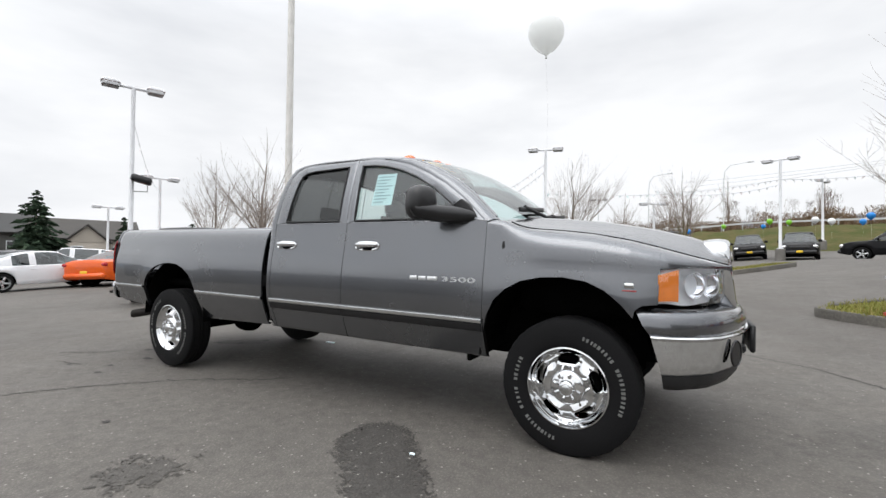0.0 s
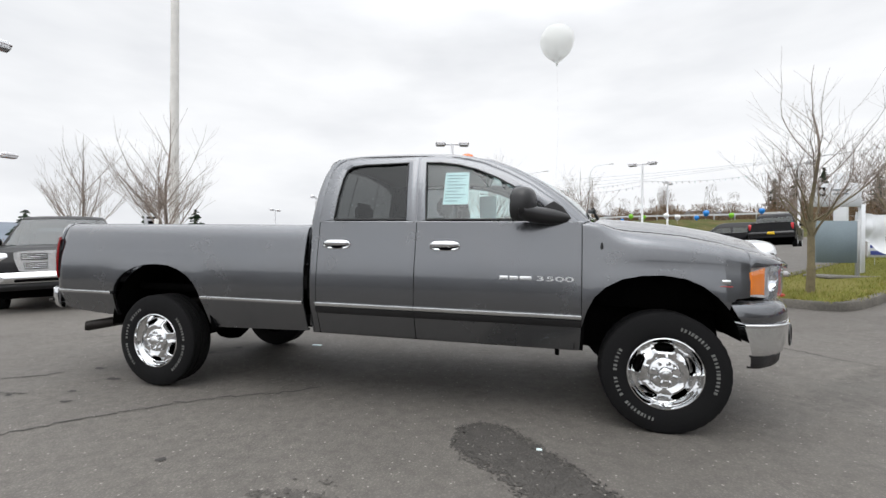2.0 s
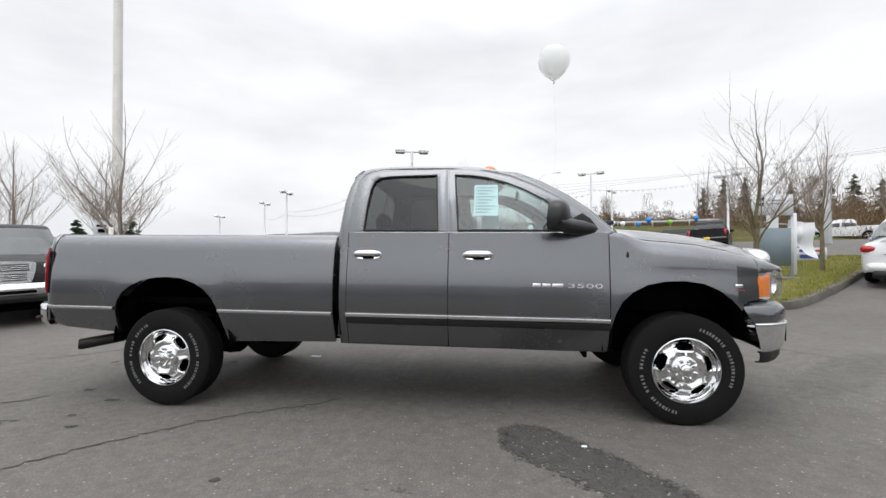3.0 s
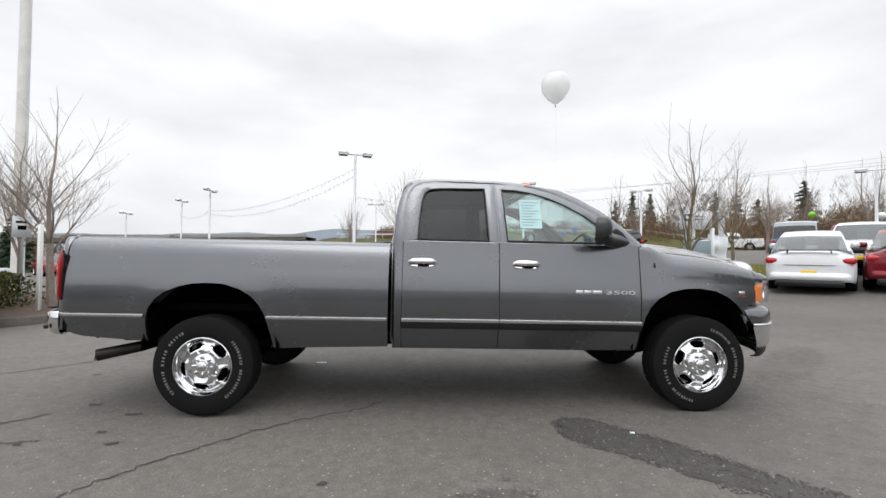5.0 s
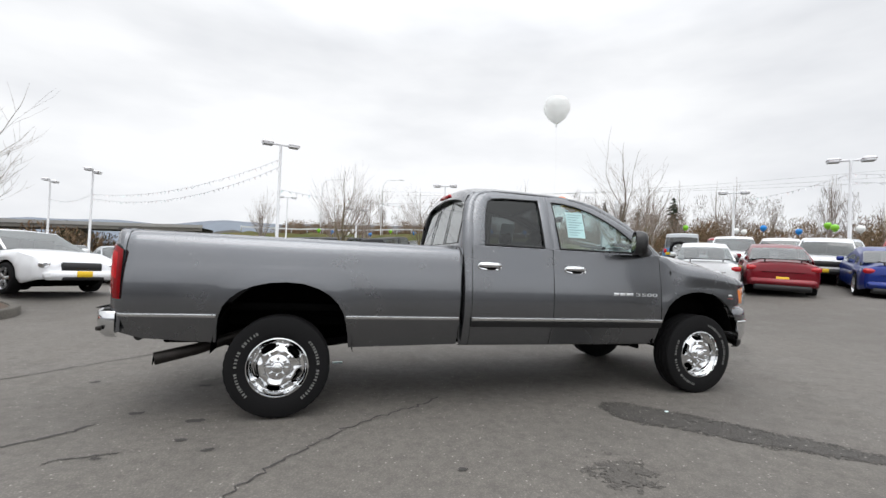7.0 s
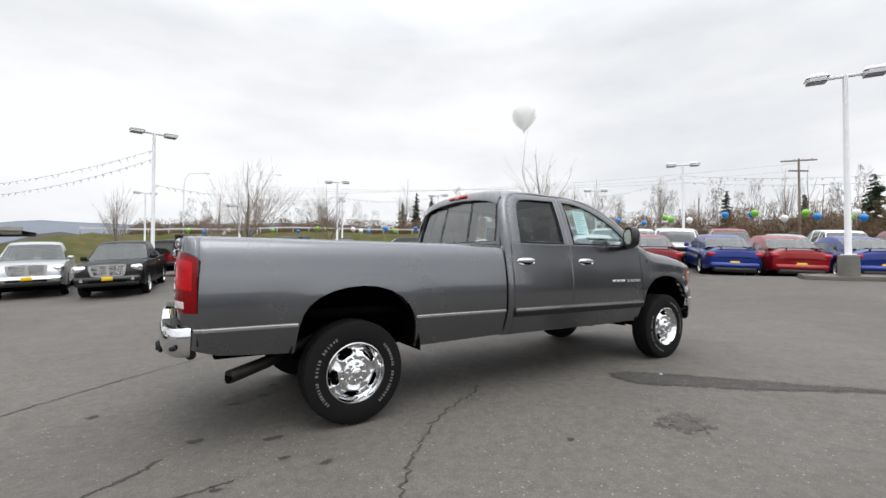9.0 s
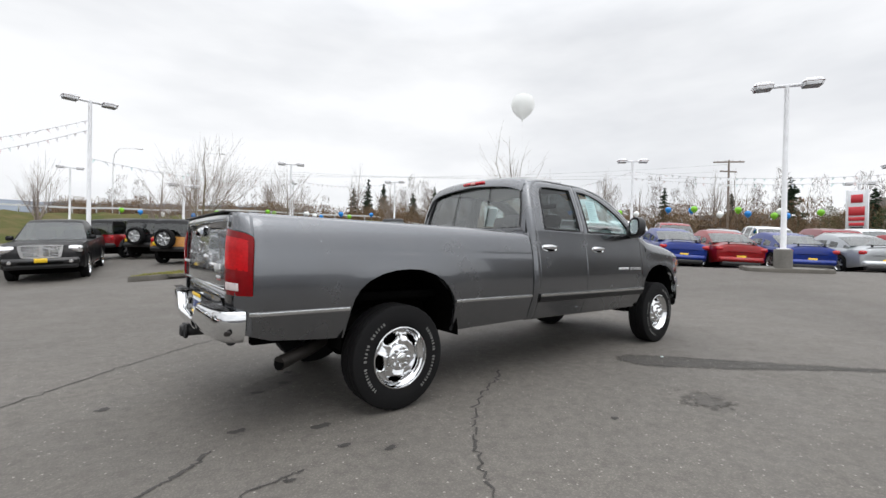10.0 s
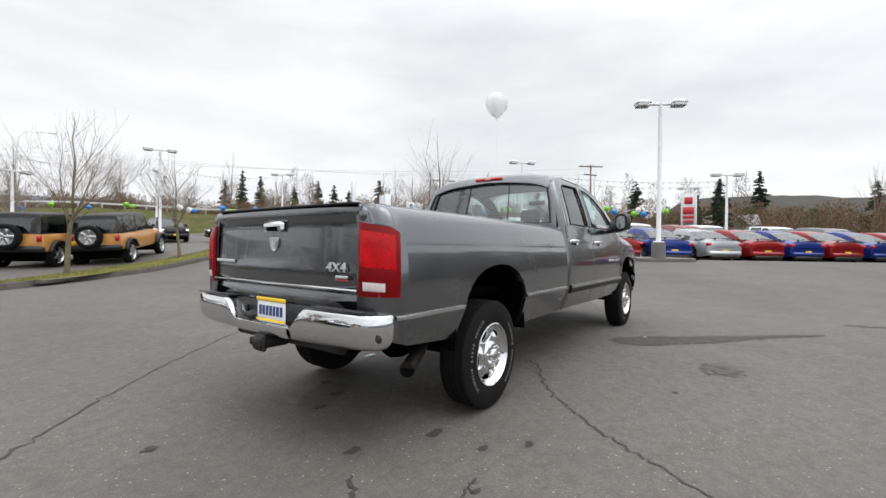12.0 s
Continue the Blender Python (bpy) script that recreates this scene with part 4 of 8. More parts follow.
    part("headliner", liner, plain("headliner_cloth", (0.74, 0.73, 0.70), 0.9, 0, 0.05, 8.0), truck, thick=0.01)
    # rear wall and its window
    def wall_x(z):
        return 1.470 + 0.20 * max(0, z - 1.45) + 0.18 * max(0, z - 1.80) ** 1.5
    outer = [(-0.865, 1.40), (-0.845, 1.52), (-0.80, 1.70), (-0.745, 1.86), (-0.715, 1.935), (-0.66, 1.968), (-0.40, 1.990), (0.0, 2.0), (0.40, 1.990), (0.66, 1.968), (0.715, 1.935), (0.745, 1.86), (0.80, 1.70), (0.845, 1.52), (0.865, 1.40), (0.0, 1.40), (-0.865, 1.40)]
    inner = [(-0.785, 1.475), (-0.772, 1.54), (-0.735, 1.70), (-0.680, 1.86), (-0.655, 1.915), (-0.615, 1.932), (-0.38, 1.948), (0.0, 1.955), (0.38, 1.948), (0.615, 1.932), (0.655, 1.915), (0.680, 1.86), (0.735, 1.70), (0.772, 1.54), (0.785, 1.475), (0.0, 1.472), (-0.785, 1.475)]
    outer, inner = ([(lean_out(y, z), z + (0.016 if z > 1.9 else 0.0)) for y, z in line] for line in (outer, inner))
    rows = []
    for u, d in ((0.0, 0.03), (0.12, 0.006), (0.5, 0.0), (0.9, 0.0), (1.0, 0.012)):
        rows.append([(wall_x(p[1] + (q[1] - p[1]) * u) + d, p[0] + (q[0] - p[0]) * u, p[1] + (q[1] - p[1]) * u) for p, q in zip(resample(outer, 4), resample(inner, 4))])
    back = part("cab_back", Shape().grid(rows), PAINT, truck, sharp=50, thick=0.012)
    pts = [(wall_x(z) + 0.012, y, z) for y, z in resample(inner, 4)[:-1]]
    part("rear_window", Shape().add(pts, [tuple(range(len(pts)))]), pane("rear_window_glass", (0.80, 0.85, 0.83), 0.92, 0.01, 0.17), truck, "wide rear cab window with a slider", sharp=80)
    seal = Shape().grid([[(wall_x(z) + d, y * g, 1.71 + (z - 1.71) * g) for y, z in resample(inner, 4)] for g, d in ((1.012, 0.002), (1.006, -0.006), (0.985, -0.006), (0.975, 0.008))])
    part("rear_window_seal", seal, BLACK, truck)
    for y in (-0.27, 0.27):
        slide = Shape().tube([(wall_x(1.48) + 0.004, y * 1.04, 1.48), (wall_x(1.70) + 0.004, y, 1.70), (wall_x(1.94) + 0.006, y * 0.92, 1.945)], 0.004, 6)
        part("slider_frame", slide, BLACK, truck)
    stop = Shape().box((1.566, 0, 1.992), (0.06, 0.36, 0.034), 0.012)
    st = part("stop_lamp", stop, plain("stop_lamp_red", (0.48, 0.010, 0.018), 0.2, 0.0, 0.2, 20.0, 0.1, 60.0, 0.3), truck, "red high stop lamp on the roof edge")
    part("cargo_lens", Shape().box((1.537, 0, 1.992), (0.006, 0.075, 0.026), 0.003), plain("cargo_lens_pink", (0.72, 0.30, 0.28), 0.3), st)
    part("back_panel", Shape().box((1.487, 0, 1.02), (0.02, 1.80, 0.80), 0.006), PAINT, truck)
    # windshield
    edge = [(x, lean_out(y, z), z) for x, y, z in ((2.675, 0.690, 1.960), (2.90, 0.702, 1.930), (3.08, 0.728, 1.855), (3.27, 0.765, 1.748), (3.44, 0.808, 1.622), (3.59, 0.852, 1.480))]
    rows = []
    for x, y, z in resample(edge, 3):
        rows.append([(x + 0.13 * (1 - v * v), y * v, z + 0.045 * (1 - v * v) * (z - 1.3)) for v in [-1 + i / 10 for i in range(21)]])
    part("windshield", Shape().grid(rows), GLASS, truck, "clear raked windshield", sharp=80)
    cowl = Shape().grid([[(x + 0.14 * (1 - v * v), 0.78 * v, z - 0.035 * v**6) for v in [-1 + i / 10 for i in range(21)]] for x, z in ((3.57, 1.480), (3.60, 1.472), (3.66, 1.458), (3.74, 1.43))])
    part("cowl", cowl, BLACK, truck, "black cowl under the windshield", thick=0.01)
    for k, (y0, y1) in enumerate(((-0.55, -0.02), (0.15, 0.68))):
        w = Shape()
        w.tube([(3.76, y1, 1.495), (3.70, (y0 + y1) / 2 + 0.05, 1.540), (3.655, y0 + 0.05, 1.575)], 0.013, 8)
        w.box((3.655, (y0 + y1) / 2 - 0.05, 1.572), (0.018, 0.56, 0.034), 0.006, Matrix.Rotation(radians(5), 4, "X"))
        part("wiper", w, BLACK, truck, "black windshield wiper")
    # inside
    part("cab_floor", Shape().box((2.55, 0, 0.80), (2.0, 1.66, 0.10), 0.02), DARK, truck)
    dash = Shape().grid([[(x, y, z - 0.02 * (y / 0.8) ** 2) for y in spaced(-0.80, 0.80, 0.1)] for x, z in ((3.02, 1.05), (3.0, 1.30), (3.04, 1.40), (3.16, 1.445), (3.45, 1.455), (3.60, 1.44))])
    part("dashboard", dash, plain("dash_vinyl", (0.09, 0.088, 0.085), 0.7, 0, 0.15, 12, 0.2, 200), truck, sharp=60, thick=0.02)
    st = Shape()
    rows = []
    for i in range(32):
        a = 2 * math.pi * i / 32
        c = Vector((2.84 + 0.07 * math.sin(a), 0.40 + 0.19 * math.cos(a), 1.40 + 0.18 * math.sin(a)))
        n = Vector((0.07 * math.sin(a), 0.19 * math.cos(a), 0.18 * math.sin(a))).normalized()
        rows.append([c + n * 0.014 * math.cos(b) + Vector((0.93, 0, -0.36)) * 0.014 * math.sin(b) for b in [2 * math.pi * q / 8 for q in range(8)]])
    st.grid(rows + rows[:1], loop=True)
    st.box((2.85, 0.40, 1.40), (0.05, 0.30, 0.045), 0.012)
    st.rod((2.85, 0.40, 1.40), (3.05, 0.40, 1.32), 0.035)
    part("steering_wheel", st, BLACK, truck)
    part("inside_mirror", Shape().box((2.92, 0.0, 1.845), (0.03, 0.24, 0.065), 0.012), BLACK, truck)
    for x, ys, h in ((2.55, (-0.42, 0.42), 0.46), (1.76, (-0.45, 0.45), 0.42)):
        for y in ys:
            seat = Shape().box((x + 0.22, y, 1.02), (0.50, 0.52 if x > 2 else 0.44, 0.16), 0.05)
            m = Matrix.Rotation(radians(-14 if x > 2 else -6), 4, "Y")
            seat.box((x, y, 1.06 + h / 2 - 0.02), (0.15, 0.50 if x > 2 else 0.43, h), 0.05, m)
            st = part("seat", seat, SEAT, truck, "grey cloth seat", sharp=60, bevel=0.02)
            head = Shape().box((x - (0.09 if x > 2 else 0.03), y, 1.05 + h + 0.09), (0.10, 0.25, 0.15), 0.045)
            head.rod((x - 0.07, y - 0.06, 1.0 + h), (x - 0.08, y - 0.06, 1.06 + h + 0.05), 0.008)
            head.rod((x - 0.07, y + 0.06, 1.0 + h), (x - 0.08, y + 0.06, 1.06 + h + 0.05), 0.008)
            part("headrest", head, SEAT, st, bevel=0.02)
    for side in (-1, 1):
        sheet = Shape()
        z0, z1, x0, x1 = 1.585, 1.835, 2.555, 2.745
        ys = side
        sheet.add([(x0, ys * (glass_y(z0) - 0.028), z0), (x1, ys * (glass_y(z0) - 0.028), z0), (x1 - 0.004, ys * (glass_y(z1) - 0.028), z1), (x0 + 0.002, ys * (glass_y(z1) - 0.028), z1)], [(0, 1, 2, 3)])
        sh = part("window_sheet", sheet, PAPER, truck, "pale printed sales sheet inside the window", thick=0.0015)
        ink = Shape()
        for i in range(9):
            z = 1.815 - i * 0.025
            w = 0.15 - 0.03 * (i % 3)
            y, y2 = ys * (glass_y(z) - 0.0245), ys * (glass_y(z - 0.008) - 0.0245)
            ink.add([(x0 + 0.018, y, z), (x0 + 0.018 + w, y, z), (x0 + 0.018 + w, y2, z - 0.008), (x0 + 0.018, y2, z - 0.008)], [(0, 1, 2, 3)])
        part("print_bars", ink, INK, sh)
    tag = Shape().box((2.885, -0.40, 1.945), (0.16, 0.30, 0.004), 0.0, Matrix.Rotation(radians(23), 4, "Y"))
    part("price_sticker", tag, plain("orange_sticker", (0.82, 0.42, 0.06), 0.6), truck, "orange sticker inside the windshield")
    paper = Shape().box((3.45, -0.52, 1.49), (0.30, 0.24, 0.003), 0.0, Matrix.Rotation(radians(18), 4, "Y"))
    part("dash_sheet", paper, PAPER, truck, "white sheet lying on the dashboard")


def build_front(truck):
    for side in (-1, 1):
        put = (lambda s: s) if side < 0 else (lambda s: s.flipped())
        xs = columns(FENDER_LOW, 3.553, 4.885, 0.05)
        rows = []
        def wide(x, z):
            return lerp_table(SIDE, min(z, 1.15)) + flare(x, z) - lerp_table(NOSE, x)
        for k in range(13):
            row = []
            for x in xs:
                lo = lerp_table(FENDER_LOW, x)
                zz = lo + (1.15 - lo) * max(0, k - 1) / 11 if lo < 1.15 else lo
                row.append((x, -(wide(x, zz) - (0.028 if k == 0 and x < 4.5 else 0)), zz))
            rows.append(row)
        for k in range(1, 12):
            a = k / 11 * math.pi / 2
            row = []
            for x in xs:
                z1 = max(1.15, lerp_table(FENDER_LOW, x))
                w, ys, zs = wide(x, z1), lerp_table(SEAM_Y, x), lerp_table(SEAM_Z, x)
                zz = z1 + (max(zs, z1 + 0.01) - z1) * math.sin(a) ** 0.80
                yy = w - (w - min(ys, w - 0.01)) * (1 - math.cos(a)) ** 1.35
                near = min(1.0, max(0.0, (3.98 - x) / 0.42))
                near = near * near * (3 - 2 * near) * (1 - (k / 11) ** 6)
                row.append((x, -(yy + (side_y(x, zz) - yy) * near), zz))
            rows.append(row)
        rows.append([(x, y + 0.006, z - 0.03) for x, y, z in rows[-1]])
        f = part("fender", put(Shape().grid(rows)), PAINT, truck, "grey metallic flared front fender", sharp=55, thick=0.012)
        y0 = side_y(3.675, 1.285)
        an = Shape().slab([(3.665, 1.285), (3.671, 1.312), (3.679, 1.318), (3.687, 1.288), (3.687, 1.268), (3.680, 1.252), (3.670, 1.258)], -y0 - 0.006, -y0 + 0.01)
        part("antenna_base", put(an), BLACK, f, "black antenna base", bevel=0.003)
        yb = wide(4.40, 1.07)
        em = Shape().box((4.405, -yb - 0.002, 1.078), (0.050, 0.005, 0.026), 0.003)
        part("engine_badge", put(em), BRUSHED, f, "small chrome badge")
        part("badge_underline", put(Shape().box((4.405, -yb - 0.002, 1.050), (0.075, 0.004, 0.007), 0.002)), plain("badge_red", (0.30, 0.03, 0.03), 0.4), f)
        # wheel house
        well = Shape()
        rows = [[(4.02 + 0.51 * math.cos(a), y, 0.58 + 0.555 * math.sin(a)) for a in [math.pi * (0.07 + 0.93 * k / 20) for k in range(21)]] for y in (-0.925, -0.48)]
        well.grid(rows)
        well.add([(4.02 + 0.51 * math.cos(math.pi * k / 20), -0.48, 0.58 + 0.555 * math.sin(math.pi * k / 20)) for k in range(21)], [tuple(range(21))])
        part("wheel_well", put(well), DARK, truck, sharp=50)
        # headlight
        path = [(4.545, 0.962), (4.60, 0.944), (4.66, 0.915), (4.715, 0.872), (4.765, 0.812), (4.805, 0.735), (4.830, 0.650), (4.845, 0.560), (4.853, 0.480)]
        cols = resample(path, 3)
        def lamp_rows(push, grow, a=0.0, b=1.0, n=9):
            rows = []
            use = [c for i, c in enumerate(cols) if a <= i / (len(cols) - 1) <= b]
            for j in range(n):
                v = j / (n - 1)
                row = []
                for x, y in use:
                    u = (x - 4.545) / 0.308
                    zb, zt = 0.988 + 0.004 * math.sin(9 * u), 1.150 + 0.035 * min(1, u * 3.0)
                    z = zb - grow + (zt - zb + 2 * grow) * v
                    puff = push + (0.012 * (1 - abs(2 * v - 1) ** 4) if push >= 0 else 0)
                    row.append((x + puff * (0.25 + 0.75 * u), -(y + puff * (1 - 0.75 * u)), z))
                rows.append(row)
            return rows
        lamp = part("headlight", put(Shape().grid(lamp_rows(-0.062, 0.006))), HOUSING, truck, "clear headlight with amber turn signal", sharp=70, thick=0.01)
        part("lens", put(Shape().grid(lamp_rows(0.002, 0.0))), LENS, lamp, sharp=80)
        part("turn_signal", put(Shape().grid(lamp_rows(-0.006, -0.012, 0.0, 0.24))), AMBER, lamp, "amber turn signal", sharp=70, thick=0.006)
        part("rim_seal", put(Shape().grid(lamp_rows(-0.080, 0.012))), BLACK, lamp, sharp=70)
        for cx, cy, cz, r in ((4.690, 0.815, 1.088, 0.070), (4.765, 0.665, 1.084, 0.068)):
            bowl = Shape().lathe([(r, 0.030), (r * 0.95, 0.015), (r * 0.7, -0.005), (r * 0.35, -0.018), (0.0, -0.022)], 28, (0, 0, 0), "X")
            part("bowl", bowl, REFLECTOR, lamp, at=Matrix.Translation((cx, side * cy, cz)) @ Matrix.Rotation(radians(42 * side), 4, "Z"))
        seam = Shape().tube([(x, -(lerp_table(SEAM_Y, x) + 0.001), lerp_table(SEAM_Z, x) + 0.001) for x in spaced(3.68, 4.87, 0.06)], 0.0045, 6)
        part("hood_seam", put(seam), DARK, truck)
    # hood
    rows = []
    for i in range(22):
        u = i / 21
        row = []
        for j in range(37):
            v = -1 + 2 * j / 36
            xr, xf = 3.735 - 0.10 * v * v, 4.925 - 0.055 * v * v - 0.05 * v**6
            x = xr + (xf - xr) * u
            ys, zs, zc = lerp_table(SEAM_Y, x) - 0.006, lerp_table(SEAM_Z, x), lerp_table(HOOD_Z, x)
            z = zs + (zc - zs) * (1 - abs(v) ** 2.6) + 0.010 * math.exp(-(((abs(v) - 0.55) / 0.12) ** 2))
            row.append((x, v * ys, z - 0.004 * (abs(v) > 0.98)))
        rows.append(row)
    rows.append([(x + 0.006, y, z - 0.05) for x, y, z in rows[-1]])
    part("hood", Shape().grid(rows), PAINT, truck, "grey metallic hood with raised centre", sharp=60, thick=0.012)
    part("engine_bay", Shape().box((4.2, 0, 1.05), (1.1, 1.3, 0.4), 0.05), DARK, truck)
    # grille
    def gx(y, z):
        return 4.905 - 0.12 * y * y - 0.10 * (z - 1.1)
    out = rounded([(-0.445, 1.00), (-0.490, 1.19), (-0.43, 1.325), (0.0, 1.350), (0.43, 1.325), (0.490, 1.19), (0.445, 1.00), (0.33, 0.925), (0.0, 0.915), (-0.33, 0.925)], 5)
    inn = [(y * 0.86, 1.105 + (z - 1.105) * 0.78) for y, z in out]
    rows = []
    for u, d in ((0.10, -0.13), (-0.10, -0.085), (-0.20, -0.04), (-0.16, 0.0), (0.0, 0.024), (0.3, 0.034), (0.7, 0.024), (1.0, -0.01), (1.0, -0.06)):
        rows.append([(gx(p[0], p[1]) + d, p[0] + (q[0] - p[0]) * u, p[1] + (q[1] - p[1]) * u) for p, q in zip(out, inn)])
    g = part("grille", Shape().grid([r + [r[0]] for r in rows]), CHROME, truck, "chrome grille with a cross of bars", sharp=60)
    bars = Shape()
    bars.grid([[(gx(y, z) + d, y, z) for z in spaced(0.96, 1.26, 0.05)] for y, d in ((-0.04, -0.02), (-0.03, 0.012), (0.03, 0.012), (0.04, -0.02))])
    bars.grid([[(gx(y, 1.11) + d, y, 1.11 + dz) for y in spaced(-0.38, 0.38, 0.06)] for dz, d in ((-0.04, -0.02), (-0.03, 0.012), (0.03, 0.012), (0.04, -0.02))])
    part("cross_bars", bars, CHROME, g, sharp=50)
    mesh = Shape()
    for i in range(9):
        z = 0.955 + i * 0.037
        mesh.tube([(gx(y, z) - 0.03, y, z) for y in spaced(-0.38, 0.38, 0.08)], 0.006, 5)
    mesh.grid([[(gx(y, z) - 0.055, y, z) for y in spaced(-0.41, 0.41, 0.08)] for z in (0.94, 1.1, 1.28)])
    part("grille_mesh", mesh, DARK, g)
    # bumper
    path = [(4.500, 0.972), (4.56, 0.965), (4.63, 0.948), (4.71, 0.912), (4.79, 0.855), (4.86, 0.775), (4.92, 0.66), (4.965, 0.52), (4.995, 0.34), (5.010, 0.17), (5.015, 0.0)]
    path = [(4.5 + (x - 4.5) * 0.90, y) for x, y in path]
    path[-4:] = [(4.932, 0.52), (4.975, 0.34), (5.000, 0.17), (5.008, 0.0)]
    full = [(x, -y) for x, y in resample(path, 2)]
    full = full + [(x, -y) for x, y in full[-2::-1]]
    def sweep(levels):
        rows = []
        for d, z in levels:
            row = []
            for i, (x, y) in enumerate(full):
                a, b = full[max(i - 1, 0)], full[min(i + 1, len(full) - 1)]
                t = Vector((b[0] - a[0], b[1] - a[1])).normalized()
                n = Vector((t.y, -t.x))
                slant = lerp_table([(0.53, 0.080), (0.61, 0.070), (0.82, 0.010), (0.90, -0.050), (0.96, -0.080)], z) * max(0.0, 1 - (x - 4.5) / 0.22)
                row.append((x + slant + n.x * d, y + n.y * d, z + 0.018 * max(0, min(1, (5.0 - x) / 0.5)) * (1 if z > 0.9 else 0)))
            rows.append(row)
        return Shape().grid(rows)
    fascia = sweep([(-0.17, 0.952), (-0.10, 0.955), (-0.05, 0.948), (-0.02, 0.932), (-0.004, 0.905), (0.004, 0.87), (0.002, 0.84), (-0.006, 0.822)])
    b = part("front_bumper", fascia, PAINT, truck, "grey fascia over a chrome bumper and black valance", sharp=50, thick=0.01)
    part("chrome_face", sweep([(-0.03, 0.824), (0.010, 0.822), (0.016, 0.814), (0.010, 0.804), (0.002, 0.798), (0.000, 0.75), (-0.006, 0.68), (-0.016, 0.635), (-0.03, 0.615), (-0.08, 0.608)]), CHROME, b, "chrome bumper face", sharp=50)
    part("air_dam", sweep([(-0.05, 0.622), (-0.03, 0.612), (-0.035, 0.57), (-0.055, 0.538), (-0.10, 0.530)]), BLACK, b, "black air dam", sharp=50, thick=0.01)
    for side in (-1, 1):
        c = Vector((4.916, 0.625 * side, 0.715))
        n = Vector((0.86, 0.50 * side, 0)).normalized()
        u = Vector((-n.y, n.x, 0))
        fog = Shape()
        rows = []
        for r, d in ((1.12, -0.006), (1.08, 0.002), (1.0, 0.003), (0.92, -0.008)):
            rows.append([c + u * 0.050 * r * math.cos(a) + Vector((0, 0, 0.066 * r * math.sin(a))) + n * d for a in [2 * math.pi * k / 28 for k in range(28)]])
        fog.grid(rows, loop=True)
        fg = part("fog_light", fog, GLOSSBLACK, b, "round fog light recess")
        inner = Shape().add([c + u * 0.048 * math.cos(a) + Vector((0, 0, 0.064 * math.sin(a))) - n * 0.001 for a in [2 * math.pi * k / 28 for k in range(28)]], [tuple(range(28))])
        part("fog_lens", inner, GLOSSBLACK, fg)
        hook = Shape().box((4.970, 0.34 * side, 0.70), (0.03, 0.035, 0.05), 0.012)
        part("tow_hook", hook, BLACK, b)
    part("plate_bracket", Shape().box((5.036, 0.0, 0.735), (0.03, 0.34, 0.17), 0.008), BLACK, b, "black front plate bracket")


MIRROR_BLACK = plain("satin_black_plastic", (0.014, 0.014, 0.015), 0.30, 0.0, 0.15, 6.0, 0.05, 300.0)


def build_mirrors(truck):
    for side in (-1, 1):
        put = (lambda s: s) if side < 0 else (lambda s: s.flipped())
        s, rows = Shape(), []
        c = Vector((3.165, -1.105, 1.560))
        ca, sa = math.cos(radians(-25)), math.sin(radians(-25))
        def inward(p):
            dx, dy = p[0] - c.x, p[1] - c.y
            return (c.x + dx * ca - dy * sa, c.y + dx * sa + dy * ca, p[2])
        for k, (dx, g) in enumerate(((-0.050, 0.90), (-0.047, 1.0), (-0.012, 1.03), (0.028, 0.97), (0.052, 0.84), (0.068, 0.60), (0.075, 0.30), (0.077, 0.02))):
            row = []
            for i in range(28):
                a = 2 * math.pi * i / 28
                e = 1.0 / (abs(math.cos(a)) ** 2.6 + abs(math.sin(a)) ** 2.6) ** (1 / 2.6)
                row.append(inward((c.x + dx + 0.03 * math.sin(a) * e * g * 0.2, c.y + 0.098 * g * math.cos(a) * e, c.z + 0.112 * g * math.sin(a) * e)))
            rows.append(row)
        s.grid(rows, loop=True)
        mir = part("door_mirror", put(s), MIRROR_BLACK, truck, "large black towing mirror", sharp=50)
        gl = Shape().add([inward((c.x - 0.0475, c.y + 0.070 * math.cos(a) / (abs(math.cos(a)) ** 3.2 + abs(math.sin(a)) ** 3.2) ** (1 / 3.2), c.z + 0.084 * math.sin(a) / (abs(math.cos(a)) ** 3.2 + abs(math.sin(a)) ** 3.2) ** (1 / 3.2))) for a in [2 * math.pi * k / 28 for k in range(28)]], [tuple(range(28))])
        part("mirror_glass", put(gl), plain("mirror_silver", (0.9, 0.91, 0.92), 0.02, 1.0, 0.01), mir)
        arm, rows = Shape(), []
        for x, y, z, hx, hz in ((3.40, -0.90, 1.480, 0.095, 0.040), (3.37, -0.935, 1.482, 0.090, 0.048), (3.34, -0.97, 1.486, 0.080, 0.055), (3.29, -1.02, 1.488, 0.075, 0.056), (3.24, -1.07, 1.492, 0.070, 0.056), (3.20, -1.12, 1.498, 0.062, 0.052), (3.17, -1.17, 1.505, 0.05, 0.045), (3.16, -1.20, 1.512, 0.02, 0.02)):
            rows.append([(x + hx * math.cos(a), y, z + hz * math.sin(a)) for a in [2 * math.pi * k / 14 for k in range(14)]])
        arm.grid(rows, loop=True)
        arm.slab([(3.27, 1.462), (3.40, 1.462), (3.50, 1.452), (3.42, 1.56), (3.36, 1.60), (3.30, 1.565)], -0.925, -0.895)
        part("mirror_arm", put(arm), MIRROR_BLACK, mir, sharp=50, bevel=0.006)


